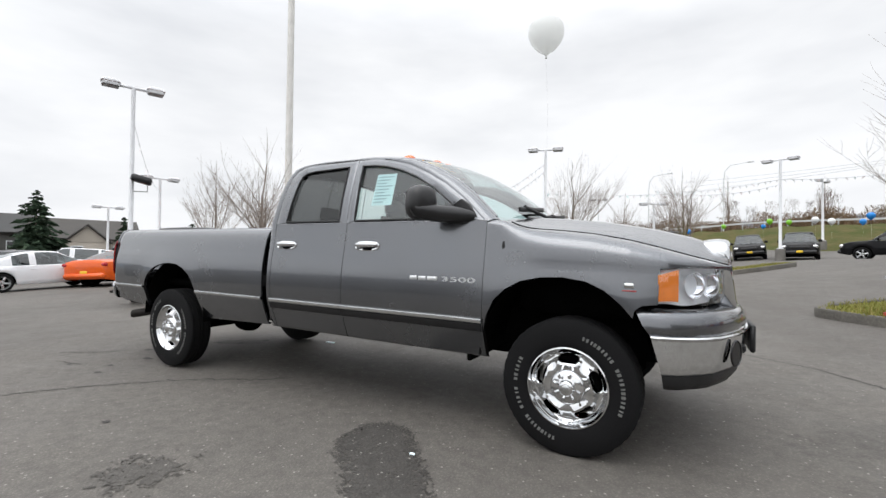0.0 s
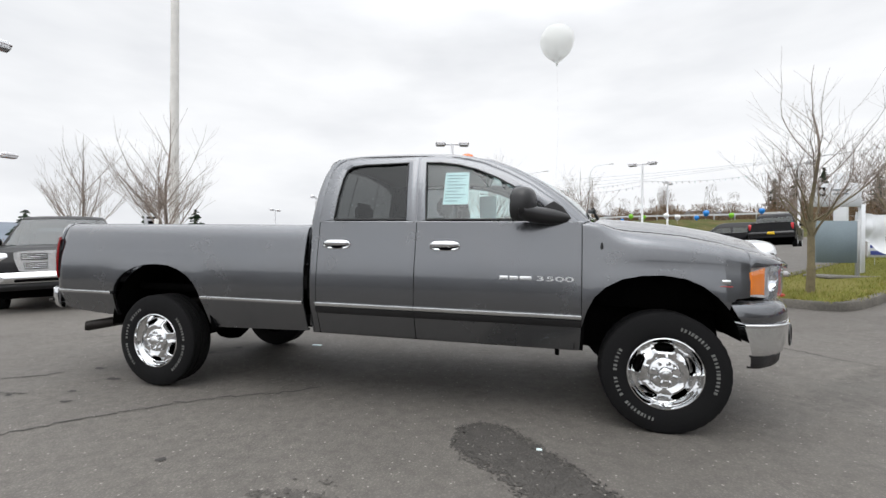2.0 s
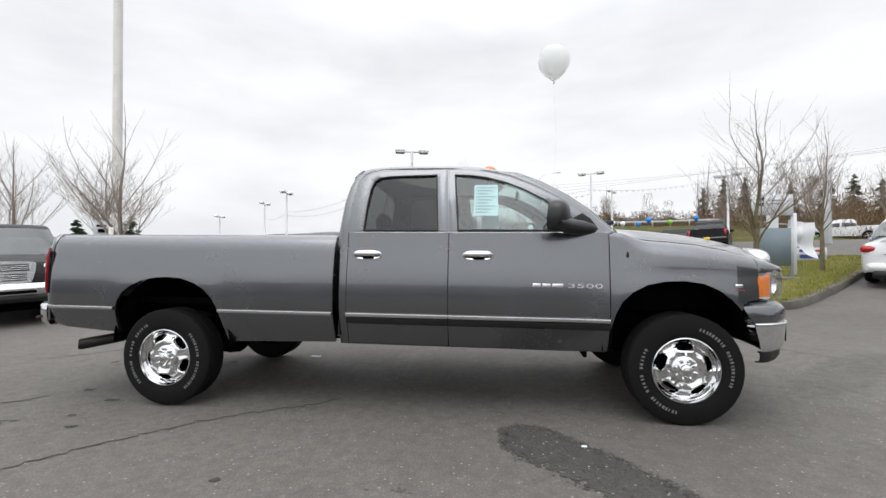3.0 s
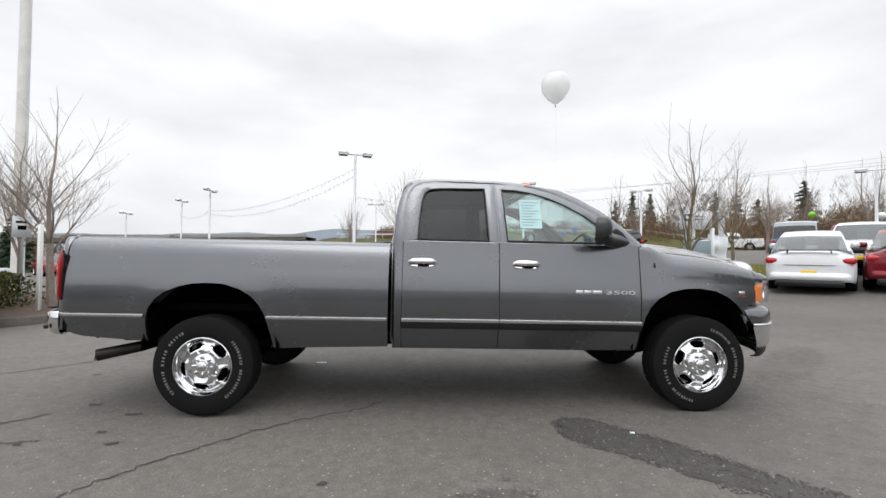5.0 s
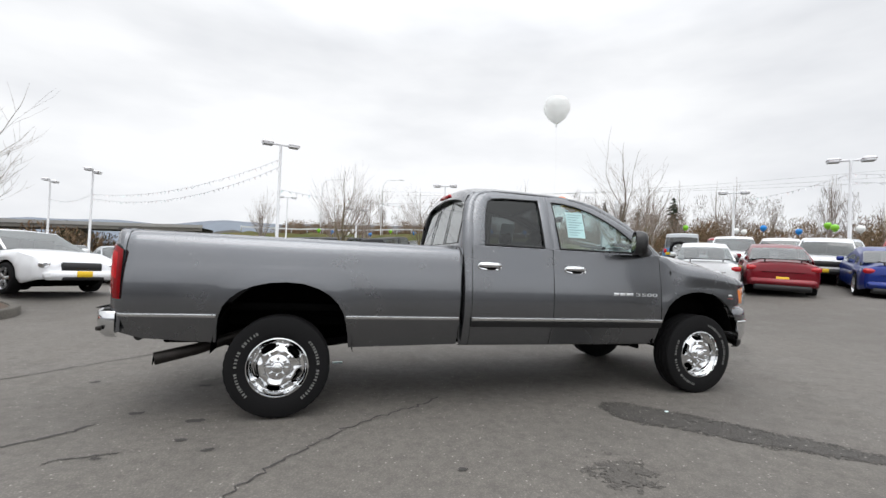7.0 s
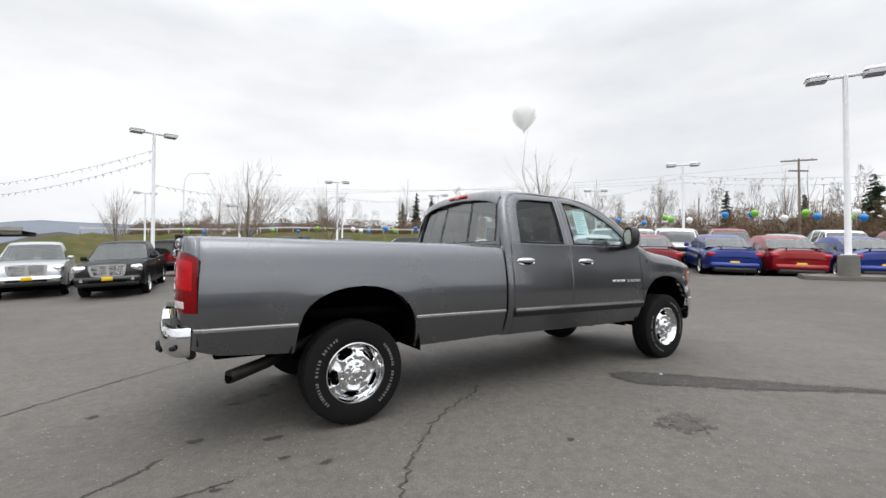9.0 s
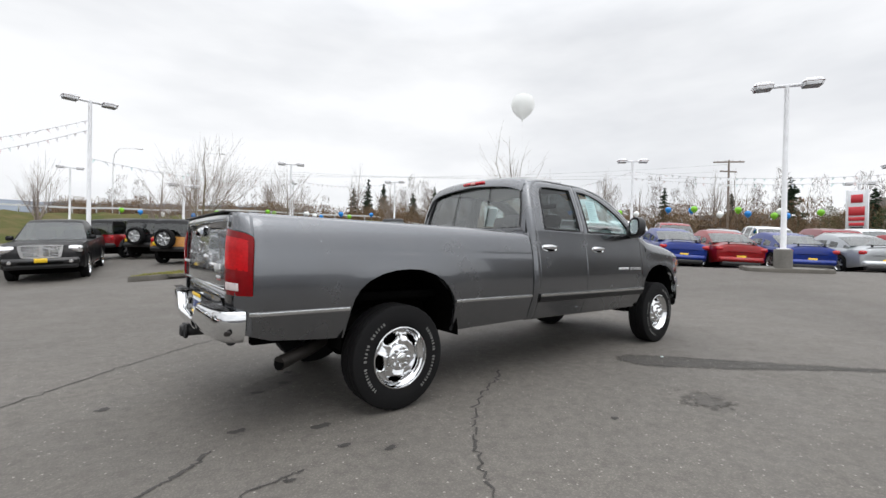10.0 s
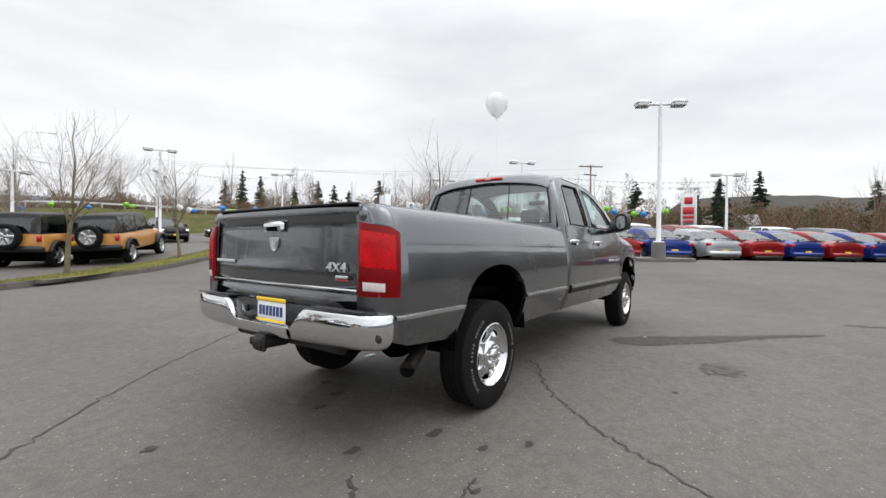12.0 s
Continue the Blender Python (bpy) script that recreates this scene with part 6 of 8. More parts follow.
def park_cars():
    rows = "cars parked in the rear row"
    # the row of sedans with their tails towards the lane
    colours = [(CAR_BLUE, "blue"), (CAR_RED, "red"), (CAR_BLUE, "blue"), (CAR_SILVER, "silver"), (CAR_RED, "red"), (CAR_BLUE, "blue"), (CAR_RED, "red"), (CAR_BLUE, "blue"), (CAR_RED, "red")]
    for i, (p, word) in enumerate(colours):
        along = (-1.95, 0.0, 2.3, 4.6, 6.6, 8.5, 10.4, 12.4, 14.4)[i]
        x, y = 17.0 + 0.643 * along, 2.2 - 0.766 * along
        fx, fy = math.cos(radians(40)), math.sin(radians(40))
        build_car("sedan", p, stand(x + 2.3 * fx, y + 2.3 * fy, 40), f"{word} sedan with a black rear spoiler parked tail out", rows)
    second = [("suv", CAR_WHITE, "white"), ("suv", CAR_RED, "red"), ("sedan", CAR_SILVER, "silver"), ("suv", CAR_WHITE, "white"), ("suv", CAR_MAROON, "dark red"), ("suv", CAR_WHITE, "white"), ("sedan", CAR_GREY, "grey"), ("suv", CAR_WHITE, "white"), ("suv", CAR_GREY, "grey"), ("sedan", CAR_RED, "red")]
    for i, (k, p, word) in enumerate(second):
        x, y = 19.0 + 1.45 * (i - 1), 5.0 - 1.66 * (i - 1)
        build_car(k, p, stand(x + 2.2, y + 1.5, 31 + 180 * (i % 2)), f"{word} {'sedan' if k == 'sedan' else 'sport utility car'} parked in the second row", "cars parked in the second row")
    build_car("sedan", CAR_MAROON, stand(14.6, 6.45, 43), "dark red sedan parked with its tail to the lane", rows)
    build_car("sedan", CAR_WHITE, stand(12.85, 7.5, 46), "white sedan parked beside the grass strip", rows)
    build_car("suv", CAR_WHITE, stand(17.0, 10.0, 222), "white sport utility car with a black lower nose", rows, roof_paint=CAR_WHITE)
    build_car("jeep", CAR_SKY, stand(18.3, 14.0, 44), "light blue off-road car with a pale top", rows, roof_paint=CAR_SILVER)
    build_car("suv", CAR_RED, stand(20.4, 13.4, 40), "red sport utility car in the back row", rows)
    build_car("suv", CAR_WHITE, stand(21.6, 11.6, 40), "white wagon in the back row", rows)
    build_car("suv", CAR_SILVER, stand(22.4, 9.8, 40), "silver wagon in the back row", rows)
    build_car("suv", CAR_WHITE, stand(19.4, 8.2, 215), "white sport utility car parked nose to the lane", rows)
    # off-road cars and pickups by the grass strip
    for i, (p, word) in enumerate(((CAR_TAN, "tan"), (CAR_TAN, "tan"), (CAR_BLACK, "black"), (CAR_RED, "red"))):
        x, y = ((2.35, 16.3), (0.30, 16.65), (-0.45, 20.3), (-1.95, 21.6))[i]
        build_car("jeep", p, stand(x + 1.53, y + 1.67, 50), f"{word} off-road car with black hardtop and spare wheel", "off-road cars by the grass strip", roof_paint=HARDTOP)
    build_car("pickup", CAR_BLACK, stand(-2.80, 17.0, -96), "black pickup with a chrome grille facing the lane", "pickups facing the lane", rim_mat=CHROME)
    build_car("pickup", CAR_SILVER, stand(-5.75, 18.5, -84), "silver pickup with a chrome grille facing the lane", "pickups facing the lane", rim_mat=CHROME)
    build_car("suv", CAR_BLACK, stand(10.7, 31.0, -100), "black boxy sport utility car facing the lane", "dark sport utility cars")
    # the lower lot
    build_car("pickup", CAR_BLACK, stand(-8.0, 4.05, -40), "dark pickup with a large chrome grille facing the lane", "", rim_mat=CHROME, front_plate=False, chrome=True)
    build_car("sedan", CAR_WHITE, stand(-6.75, 8.2, -36), "white sedan facing the lane beside a planted island", "cars in the lower row")
    for i, (k, p, word) in enumerate((("sedan", CAR_SILVER, "silver"), ("sedan", CAR_GREY, "grey"), ("sedan", CAR_SILVER, "silver"), ("sedan", CAR_RED, "red"), ("suv", CAR_MAROON, "dark red"))):
        build_car(k, p, stand(-8.3 - 2.3 * i, 17.6 + 0.9 * i, -60), f"{word} car standing in the lower row", "cars in the lower row")
    build_car("sedan", CAR_RED, stand(-22.0, 29.0, -40), "red car standing far off by the road", "far cars")
    build_car("sedan", CAR_RED, stand(-25.2, 28.6, -40), "red car standing far off by the road", "far cars")
    build_car("sedan", CAR_WHITE, stand(-17.4, 3.7, 92), "white sedan parked side on in the lower lot", "cars in the lower lot")
    build_car("coupe", CAR_ORANGE, stand(-16.3, 6.6, 112), "orange two-door coupe parked tail out", "cars in the lower lot", front_plate=False)
    for i, (k, p, word) in enumerate((("suv", CAR_GREY, "grey"), ("suv", CAR_WHITE, "white"), ("suv", CAR_MAROON, "dark red"), ("suv", CAR_GREY, "grey"), ("suv", CAR_SILVER, "silver"))):
        build_car(k, p, stand(-24.6 + 1.2 * i, 5.6 + 2.7 * i, 70), f"{word} sport utility car in the lower lot", "cars in the lower lot")
    # dark cars on the upper lot
    for x, y, h, k, word in ((8.4, 33.6, -95, "suv", "black boxy sport utility car facing the lane"), (14.2, 27.6, 160, "suv", "black sport utility car on the upper lot"), (15.7, 24.5, 62, "pickup", "black pickup showing its tailgate")):
        build_car(k, CAR_BLACK, stand(x, y, h), word, "dark cars on the upper lot", roof_paint=HARDTOP)
    build_car("pickup", CAR_WHITE, stand(33.4, 39.3, 140), "white pickup far off on the road", "far cars")


park_cars()


# ---------------------------------------------------------------- the site: islands, trees, lamps, signs
KERB = plain("weathered_kerb", (0.098, 0.090, 0.078), 0.92, 0.0, 0.5, 2.2, 0.5, 60.0)
CONCRETE = plain("kerb_concrete", (0.16, 0.152, 0.138), 0.9, 0.0, 0.25, 3.0, 0.4, 90.0)
LAMP_PAINT = plain("lamp_post_paint", (0.72, 0.73, 0.75), 0.5, 0.0, 0.1, 4.0)
POLE_PAINT = plain("weathered_white_pole", (0.66, 0.65, 0.62), 0.55, 0.0, 0.14, 2.0)
BARK = plain("bare_bark", (0.230, 0.190, 0.160), 0.9, 0.0, 0.35, 12.0, 0.5, 60.0)
MOSS_BARK = plain("mossy_bark", (0.155, 0.130, 0.075), 0.9, 0.0, 0.4, 9.0, 0.5, 60.0)
MULCH = plain("bark_mulch", (0.075, 0.050, 0.035), 0.95, 0.0, 0.5, 20.0, 0.8, 80.0)
HYDRANT_RED = plain("hydrant_red", (0.42, 0.018, 0.022), 0.4, 0.0, 0.2, 12.0)
HYDRANT_GREY = plain("hydrant_grey", (0.42, 0.42, 0.43), 0.45, 0.2, 0.15, 12.0)
SIGN_WHITE = plain("sign_white", (0.62, 0.64, 0.66), 0.45, 0.0, 0.06, 2.0)
SIGN_BLUE = plain("sign_blue_grey", (0.155, 0.200, 0.225), 0.4, 0.0, 0.1, 2.0)
SIGN_RED = plain("sign_red", (0.50, 0.03, 0.04), 0.45, 0.0, 0.06, 3.0)
STEEL = plain("galvanised_steel", (0.42, 0.43, 0.43), 0.45, 0.6, 0.15, 10.0)


def grass_material(name, a, b, dry):
    m, nodes, links, p = shade(name)
    big, fine = noise_of(nodes, links, 0.7, 6.0), noise_of(nodes, links, 45.0, 3.0)
    c = mixed(nodes, links, ramp_of(nodes, links, fine, [(0.3, (0, 0, 0)), (0.7, (1, 1, 1))]), a, b)
    c = mixed(nodes, links, ramp_of(nodes, links, big, [(0.40, (0, 0, 0)), (0.68, (0.85, 0.85, 0.85))]), c, dry)
    links.new(c, p.inputs["Base Color"])
    p.inputs["Roughness"].default_value = 0.95
    p.inputs["Specular IOR Level"].default_value = 0.1
    bumped(nodes, links, p, fine, 0.9, 0.03)
    return m


GRASS = grass_material("lawn_grass", (0.090, 0.098, 0.020), (0.180, 0.178, 0.042), (0.235, 0.200, 0.080))
BANK_GRASS = grass_material("bank_grass", (0.045, 0.058, 0.016), (0.088, 0.096, 0.030), (0.130, 0.100, 0.050))


def leaf_material(name, colours, rough=0.9):
    m, nodes, links, p = shade(name)
    g = nodes.new("ShaderNodeNewGeometry")
    r = nodes.new("ShaderNodeValToRGB")
    el = r.color_ramp.elements
    while len(el) < len(colours):
        el.new(0.5)
    for i, (e, c) in enumerate(zip(el, colours)):
        e.position, e.color = i / (len(colours) - 1), (*c, 1)
    links.new(g.outputs["Random Per Island"], r.inputs[0])
    links.new(r.outputs[0], p.inputs["Base Color"])
    p.inputs["Roughness"].default_value = rough
    p.inputs["Specular IOR Level"].default_value = 0.15
    return m


BRUSH = leaf_material("winter_brush", [(0.150, 0.094, 0.058), (0.190, 0.122, 0.074), (0.215, 0.150, 0.092), (0.120, 0.082, 0.058), (0.115, 0.104, 0.052)])
TWIGS = leaf_material("bare_twigs", [(0.150, 0.126, 0.116), (0.20, 0.172, 0.158), (0.165, 0.135, 0.120)])
# greens lightened to carry the aerial haze over far firs
NEEDLES = leaf_material("hazed_fir_needles", [(0.024, 0.040, 0.026), (0.034, 0.056, 0.034), (0.046, 0.068, 0.040)])
HEDGE = leaf_material("hedge_leaves", [(0.035, 0.045, 0.016), (0.060, 0.070, 0.026), (0.085, 0.080, 0.035)])


def spread_outline(name, pts, material, label, category, lift=0.004, k=6, smooth=True, kind="structure", rough=0.0, seed=1):
    """A thin sheet of its own outline that follows the ground."""
    rnd = random.Random(seed)
    line = rounded(pts, k) if smooth else pts
    if rough:
        line = [(x + rnd.uniform(-rough, rough), y + rnd.uniform(-rough, rough)) for x, y in line]
    cx, cy = sum(p[0] for p in line) / len(line), sum(p[1] for p in line) / len(line)
    s, rows = Shape(), []
    for u in (1.0, 0.75, 0.5, 0.25):
        rows.append([(cx + (x - cx) * u, cy + (y - cy) * u, ground_z(cx + (x - cx) * u, cy + (y - cy) * u) + lift) for x, y in line])
    s.grid(rows, loop=True)
    n = len(line)
    s.f.append(tuple(range(3 * n, 4 * n)))
    return tagged(part(name, s, material, sharp=80), label, category, kind=kind)


def soaked_patch(outline, fray, label, seed, material, cell=0.011):
    """Oil soaked into the asphalt: a thin ragged sheet with holes and frayed edges."""
    rnd = random.Random(seed)
    edges = list(zip(outline, outline[1:] + outline[:1]))
    xs, ys = [p[0] for p in outline], [p[1] for p in outline]
    nx, ny = int((max(xs) - min(xs) + 0.3) / cell), int((max(ys) - min(ys) + 0.3) / cell)
    s, made = Shape(), {}
    def depth(x, y):
        near, inside = 9.0, False
        for (ax, ay), (bx, by) in edges:
            k = ((x - ax) * (bx - ax) + (y - ay) * (by - ay)) / ((bx - ax) ** 2 + (by - ay) ** 2)
            k = min(1.0, max(0.0, k))
            near = min(near, math.hypot(x - ax - k * (bx - ax), y - ay - k * (by - ay)))
            if (ay > y) != (by > y) and x < (bx - ax) * (y - ay) / (by - ay) + ax:
                inside = not inside
        return near if inside else -near
    def corner(i, j):
        if (i, j) not in made:
            x, y = min(xs) - 0.15 + (i + rnd.uniform(-0.38, 0.38)) * cell, min(ys) - 0.15 + (j + rnd.uniform(-0.38, 0.38)) * cell
            made[i, j] = len(s.v)
            s.v.append((x, y, ground_z(x, y) + 0.004))
        return made[i, j]
    for i in range(nx):
        for j in range(ny):
            x, y = min(xs) - 0.15 + (i + 0.5) * cell, min(ys) - 0.15 + (j + 0.5) * cell
            d = depth(x, y)
            if d < -0.1:
                continue
            rag = noise.noise(Vector((x * 9, y * 9, seed))) + 0.7 * noise.noise(Vector((x * 30, y * 30, seed))) + 0.5 * noise.noise(Vector((x * 85, y * 85, seed)))
            if d + fray * rag > (0.0 if fray < 0.15 else 0.06) and rnd.random() > max(0.04, 0.70 * (1 - (d + 0.03) / 0.13)):
                s.f.append((corner(i, j), corner(i + 1, j), corner(i + 1, j + 1), corner(i, j + 1)))
    return tagged(part("oil_stain", s, material, sharp=80, weld=False), label, "stain", kind="structure")


def crack(pts, w, seed, label="dark open crack in the asphalt"):
    """A ragged ribbon of tar-dark crack."""
    rnd = random.Random(seed)
    line = resample(pts, 9)
    l, r = [], []
    for i, (x, y) in enumerate(line):
        a, b = line[max(0, i - 1)], line[min(len(line) - 1, i + 1)]
        t = Vector((b[0] - a[0], b[1] - a[1])).normalized()
        jx, jy = rnd.gauss(0, 0.014), rnd.gauss(0, 0.014)
        ww = w * rnd.uniform(0.35, 1.3) * (0.3 if i in (0, len(line) - 1) else 1)
        px, py = x + jx, y + jy
        for side, store in ((1, l), (-1, r)):
            qx, qy = px - t.y * ww * side, py + t.x * ww * side
            store.append((qx, qy, ground_z(qx, qy) + 0.004))
    tagged(part("asphalt_crack", Shape().grid([l, r]), CRACK, sharp=80), label, "crack", kind="structure")


def kerb_island(name, outline, fill, label, rise=0.15, width=0.16):
    """A kerb of cast stones round a raised bed."""
    isl = thing(name, label, "traffic island", kind="structure")
    cx, cy = sum(p[0] for p in outline) / len(outline), sum(p[1] for p in outline) / len(outline)
    line = rounded(outline, 8)
    inner = []
    for i, (x, y) in enumerate(line):
        a, b = line[i - 1], line[(i + 1) % len(line)]
        t = Vector((b[0] - a[0], b[1] - a[1])).normalized()
        n = Vector((-t.y, t.x))
        if n.dot(Vector((cx - x, cy - y))) < 0:
            n = -n
        inner.append((x + n.x * width, y + n.y * width))
    s, rows = Shape(), []
    for u, z in ((0.0, -0.05), (0.0, rise - 0.03), (0.12, rise), (0.9, rise), (1.0, rise - 0.02), (1.0, rise - 0.08)):
        rows.append([(x + (ix - x) * u, y + (iy - y) * u, ground_z(x, y) + z) for (x, y), (ix, iy) in zip(line, inner)])
    s.grid(rows, loop=True)
    part("kerb", s, KERB, isl, "worn concrete kerb", sharp=40)
    f, rows = Shape(), []
    for u in (1.0, 0.8, 0.55, 0.3):
        rows.append([(cx + (x - cx) * u, cy + (y - cy) * u, ground_z(cx + (x - cx) * u, cy + (y - cy) * u) + rise - 0.02 + 0.05 * (1 - u)) for x, y in inner])
    f.grid(rows, loop=True)
    n = len(inner)
    f.f.append(tuple(range(3 * n, 4 * n)))
    part("bed", f, fill, isl, "grass" if fill is GRASS else "bark mulch", sharp=80)
    return isl


def grass_tufts(outline, count, seed, rise=0.13):
    """Blades of a lawn, far too many to count."""
    rnd = random.Random(seed)
    xs, ys = [p[0] for p in outline], [p[1] for p in outline]
    def inside(x, y):
        ok = False
        for (ax, ay), (bx, by) in zip(outline, outline[1:] + outline[:1]):
            if (ay > y) != (by > y) and x < (bx - ax) * (y - ay) / (by - ay) + ax:
                ok = not ok
        return ok
    s = Shape()
    while count > 0:
        x, y = rnd.uniform(min(xs), max(xs)), rnd.uniform(min(ys), max(ys))
        if not inside(x, y):
            continue
        count -= 1
        z, a, h = ground_z(x, y) + rise, rnd.uniform(0, 6.28), rnd.uniform(0.03, 0.09)
        dx, dy = math.cos(a) * 0.010, math.sin(a) * 0.010
        lx, ly = rnd.uniform(-0.03, 0.03), rnd.uniform(-0.03, 0.03)
        s.add([(x - dx, y - dy, z), (x + dx, y + dy, z), (x + lx, y + ly, z + h)], [(0, 1, 2)])
    tagged(part("grass", s, leaf_material("grass_blades", [(0.13, 0.145, 0.028), (0.22, 0.22, 0.052), (0.32, 0.27, 0.11)]), weld=False), "short green and yellowed grass on the island", "grass", kind="stuff")


def bare_tree(x, y, height, seed, spread=0.42, trunk=0.09, split=0.34, lift=0.0, bark=None, label="leafless young street tree with upright branches", order=4, group="bare trees"):
    rnd = random.Random(seed)
    tree = thing("bare_tree", label, "tree", Matrix.Translation((x, y, ground_z(x, y) + lift - 0.03)), group)
    wood, twig = Shape(), Shape()
    def limb(p, d, length, r, level, leader=False):
        n = 4 if level < 3 else 3
        pts, q, dd = [p], p, d.copy()
        for i in range(n):
            dd = (dd + Vector((rnd.gauss(0, 0.03 if leader else 0.055), rnd.gauss(0, 0.03 if leader else 0.055), 0.04 + 0.03 * level * (dd.z < 0.8)))).normalized()
            q = q + dd * (length / n)
            pts.append(q)
        end = r * (0.62 if level < order else 0.4)
        shape = wood if level <= 1 else twig
        shape.tube(pts, [r + (end - r) * i / n for i in range(n + 1)], 8 if level == 0 else 5 if level < 3 else 3)
        if level >= order:
            return
        kids = {0: 9, 1: 6, 2: 4, 3: 3, 4: 2}[level]
        for k in range(kids):
            f = 0.99 if k == 0 else rnd.uniform(0.40 if level else 0.62, 1.0)
            i = min(n - 1, int(f * n))
            base = pts[i] + (pts[i + 1] - pts[i]) * (f * n - i)
            a = rnd.uniform(0, 6.28) if level else 6.28 * k / kids + rnd.uniform(-0.4, 0.4)
            tilt = (spread * rnd.uniform(0.6, 1.35)) if k else 0.06
            side = Vector((math.cos(a), math.sin(a), 0))
            nd = (dd * math.cos(tilt) + side * math.sin(tilt) + Vector((0, 0, 0.12))).normalized()
            lead = leader and k == 0
            if lead:
                nd = Vector((rnd.uniform(-0.06, 0.06), rnd.uniform(-0.06, 0.06), 1)).normalized()
            limb(base, nd, length * rnd.uniform(0.52, 0.80) * ((1.9 if k == 0 else 1.25) if level == 0 else 1), max(0.0028, end * (0.90 if k == 0 else rnd.uniform(0.36, 0.55))), level + 1, lead)
    limb(Vector((0, 0, 0)), Vector((rnd.uniform(-0.03, 0.03), rnd.uniform(-0.03, 0.03), 1)), height * split, trunk, 0, True)
    top = max(v[2] for v in twig.v)
    k = (height - height * split * 0.7) / max(0.1, top - height * split * 0.7)
    z0 = height * split * 0.7
    for s in (wood, twig):
        s.v = [(px, py, pz if pz < z0 else z0 + (pz - z0) * k) for px, py, pz in s.v]
    part("trunk", wood, bark or BARK, tree, weld=False)
    part("crown", twig, BARK, tree, "bare twigs", weld=False)
    return tree


def cards(c, u, w):
    """Small leaf-shaped cards: centres, half lengths and half widths as arrays."""
    s = Shape()
    q = np.stack([c - u, c + w, c + u, c - w], axis=1).reshape(-1, 3)
    s.v = [tuple(p) for p in q.tolist()]
    s.f = [(i, i + 1, i + 2, i + 3) for i in range(0, len(s.v), 4)]
    return s


def unit(a):
    return a / np.maximum(1e-6, np.linalg.norm(a, axis=1, keepdims=True))


def conifer(x, y, height, width, seed, label="dark green fir tree", lift=0.0):
    rs = np.random.RandomState(seed)
    tree = thing("fir_tree", label, "tree", Matrix.Translation((x, y, ground_z(x, y) + lift)), "fir trees")
    part("trunk", Shape().rod((0, 0, -0.2), (0, 0, height * 0.97), 0.018 * height + 0.05, 0.02, 8), BARK, tree)
    # boughs: each a drooping spray of needle cards
    n = int(70 + height * 22)
    f = rs.rand(n) ** 1.25 * 0.96 + 0.03
    a = rs.rand(n) * 6.283
    reach = (width / 2 * (1 - f) ** 0.80 + 0.12) * (0.60 + 0.55 * rs.rand(n)) * (1 + 0.22 * np.sin(3 * a + 9 * f))
    k = 16
    u = np.tile((np.arange(k) + 0.5) / k, n)
    f, a, L = np.repeat(f, k), np.repeat(a, k), np.repeat(reach, k)
    d = np.stack([np.cos(a), np.sin(a), np.zeros_like(a)], 1)
    side = np.stack([-np.sin(a), np.cos(a), np.zeros_like(a)], 1)
    z = height * f - 0.28 * L * u + 0.10 * L * u * u
    c = d * (L * u)[:, None] + side * (rs.randn(n * k) * 0.16 * L * (1.1 - u))[:, None]
    c[:, 2] = z + rs.randn(n * k) * 0.05 * L
    span = (0.13 * L + 0.10)[:, None]
    way = unit(d * 0.7 + side * (rs.randn(n * k) * 0.8)[:, None] + np.array([0, 0, -0.35]))
    wide = unit(np.cross(way, rs.randn(n * k, 3)))
    part("crown", cards(c, way * span, wide * span * 0.42), NEEDLES, tree, weld=False, sharp=10)
    return tree


def double_lamp(x, y, height, heading, label="tall white lamp post with two flat heads", base=True, lift=0.0):
    lamp = thing("lamp_post", label, "street lamp", Matrix.Translation((x, y, ground_z(x, y) + lift)) @ pose(0, 0, 0, 0, 0, heading), "lamp posts of the lot")
    if base:
        b = Shape().lathe([(0.0, 0.72), (0.225, 0.72), (0.25, 0.69), (0.26, -0.1)], 24, axis="Z")
        part("concrete_base", b, CONCRETE, lamp, "round concrete base")
    z0 = 0.70 if base else 0.0
    part("post", Shape().lathe([(0.095, z0), (0.090, z0 + 0.05), (0.085, z0 + 0.06), (0.062, height)], 16, axis="Z").add([], []), LAMP_PAINT, lamp)
    part("base_plate", Shape().box((0, 0, z0 + 0.025), (0.30, 0.30, 0.05), 0.01), LAMP_PAINT, lamp)
    part("cross_arm", Shape().box((0, 0, height - 0.03), (0.90, 0.09, 0.09), 0.015), LAMP_PAINT, lamp)
    for s in (-1, 1):
        h = Shape()
        c = s * 0.66
        rows = []
        for z, g in ((-0.11, 0.90), (-0.06, 0.98), (0.03, 1.0), (0.10, 0.86), (0.12, 0.75)):
            rows.append([(c + 0.27 * g * px, 0.22 * g * py, height + z) for px, py in ((-1, -0.6), (-0.75, -1), (0.75, -1), (1, -0.6), (1, 0.6), (0.75, 1), (-0.75, 1), (-1, 0.6))])
        h.grid(rows, loop=True)
        n = len(h.v)
        h.f += [tuple(range(n - 8, n))]
        hd = part("lamp_head", h, LAMP_PAINT, lamp, "flat lamp head with a dark band", sharp=30)
        part("lens", Shape().box((c, 0, height - 0.115), (0.46, 0.36, 0.02), 0.004), plain("lamp_lens_grey", (0.22, 0.22, 0.23), 0.3), hd)
        part("band", Shape().box((c, 0, height + 0.0), (0.548, 0.448, 0.018), 0.003), plain("lamp_band", (0.22, 0.16, 0.16), 0.5), hd)
    return lamp


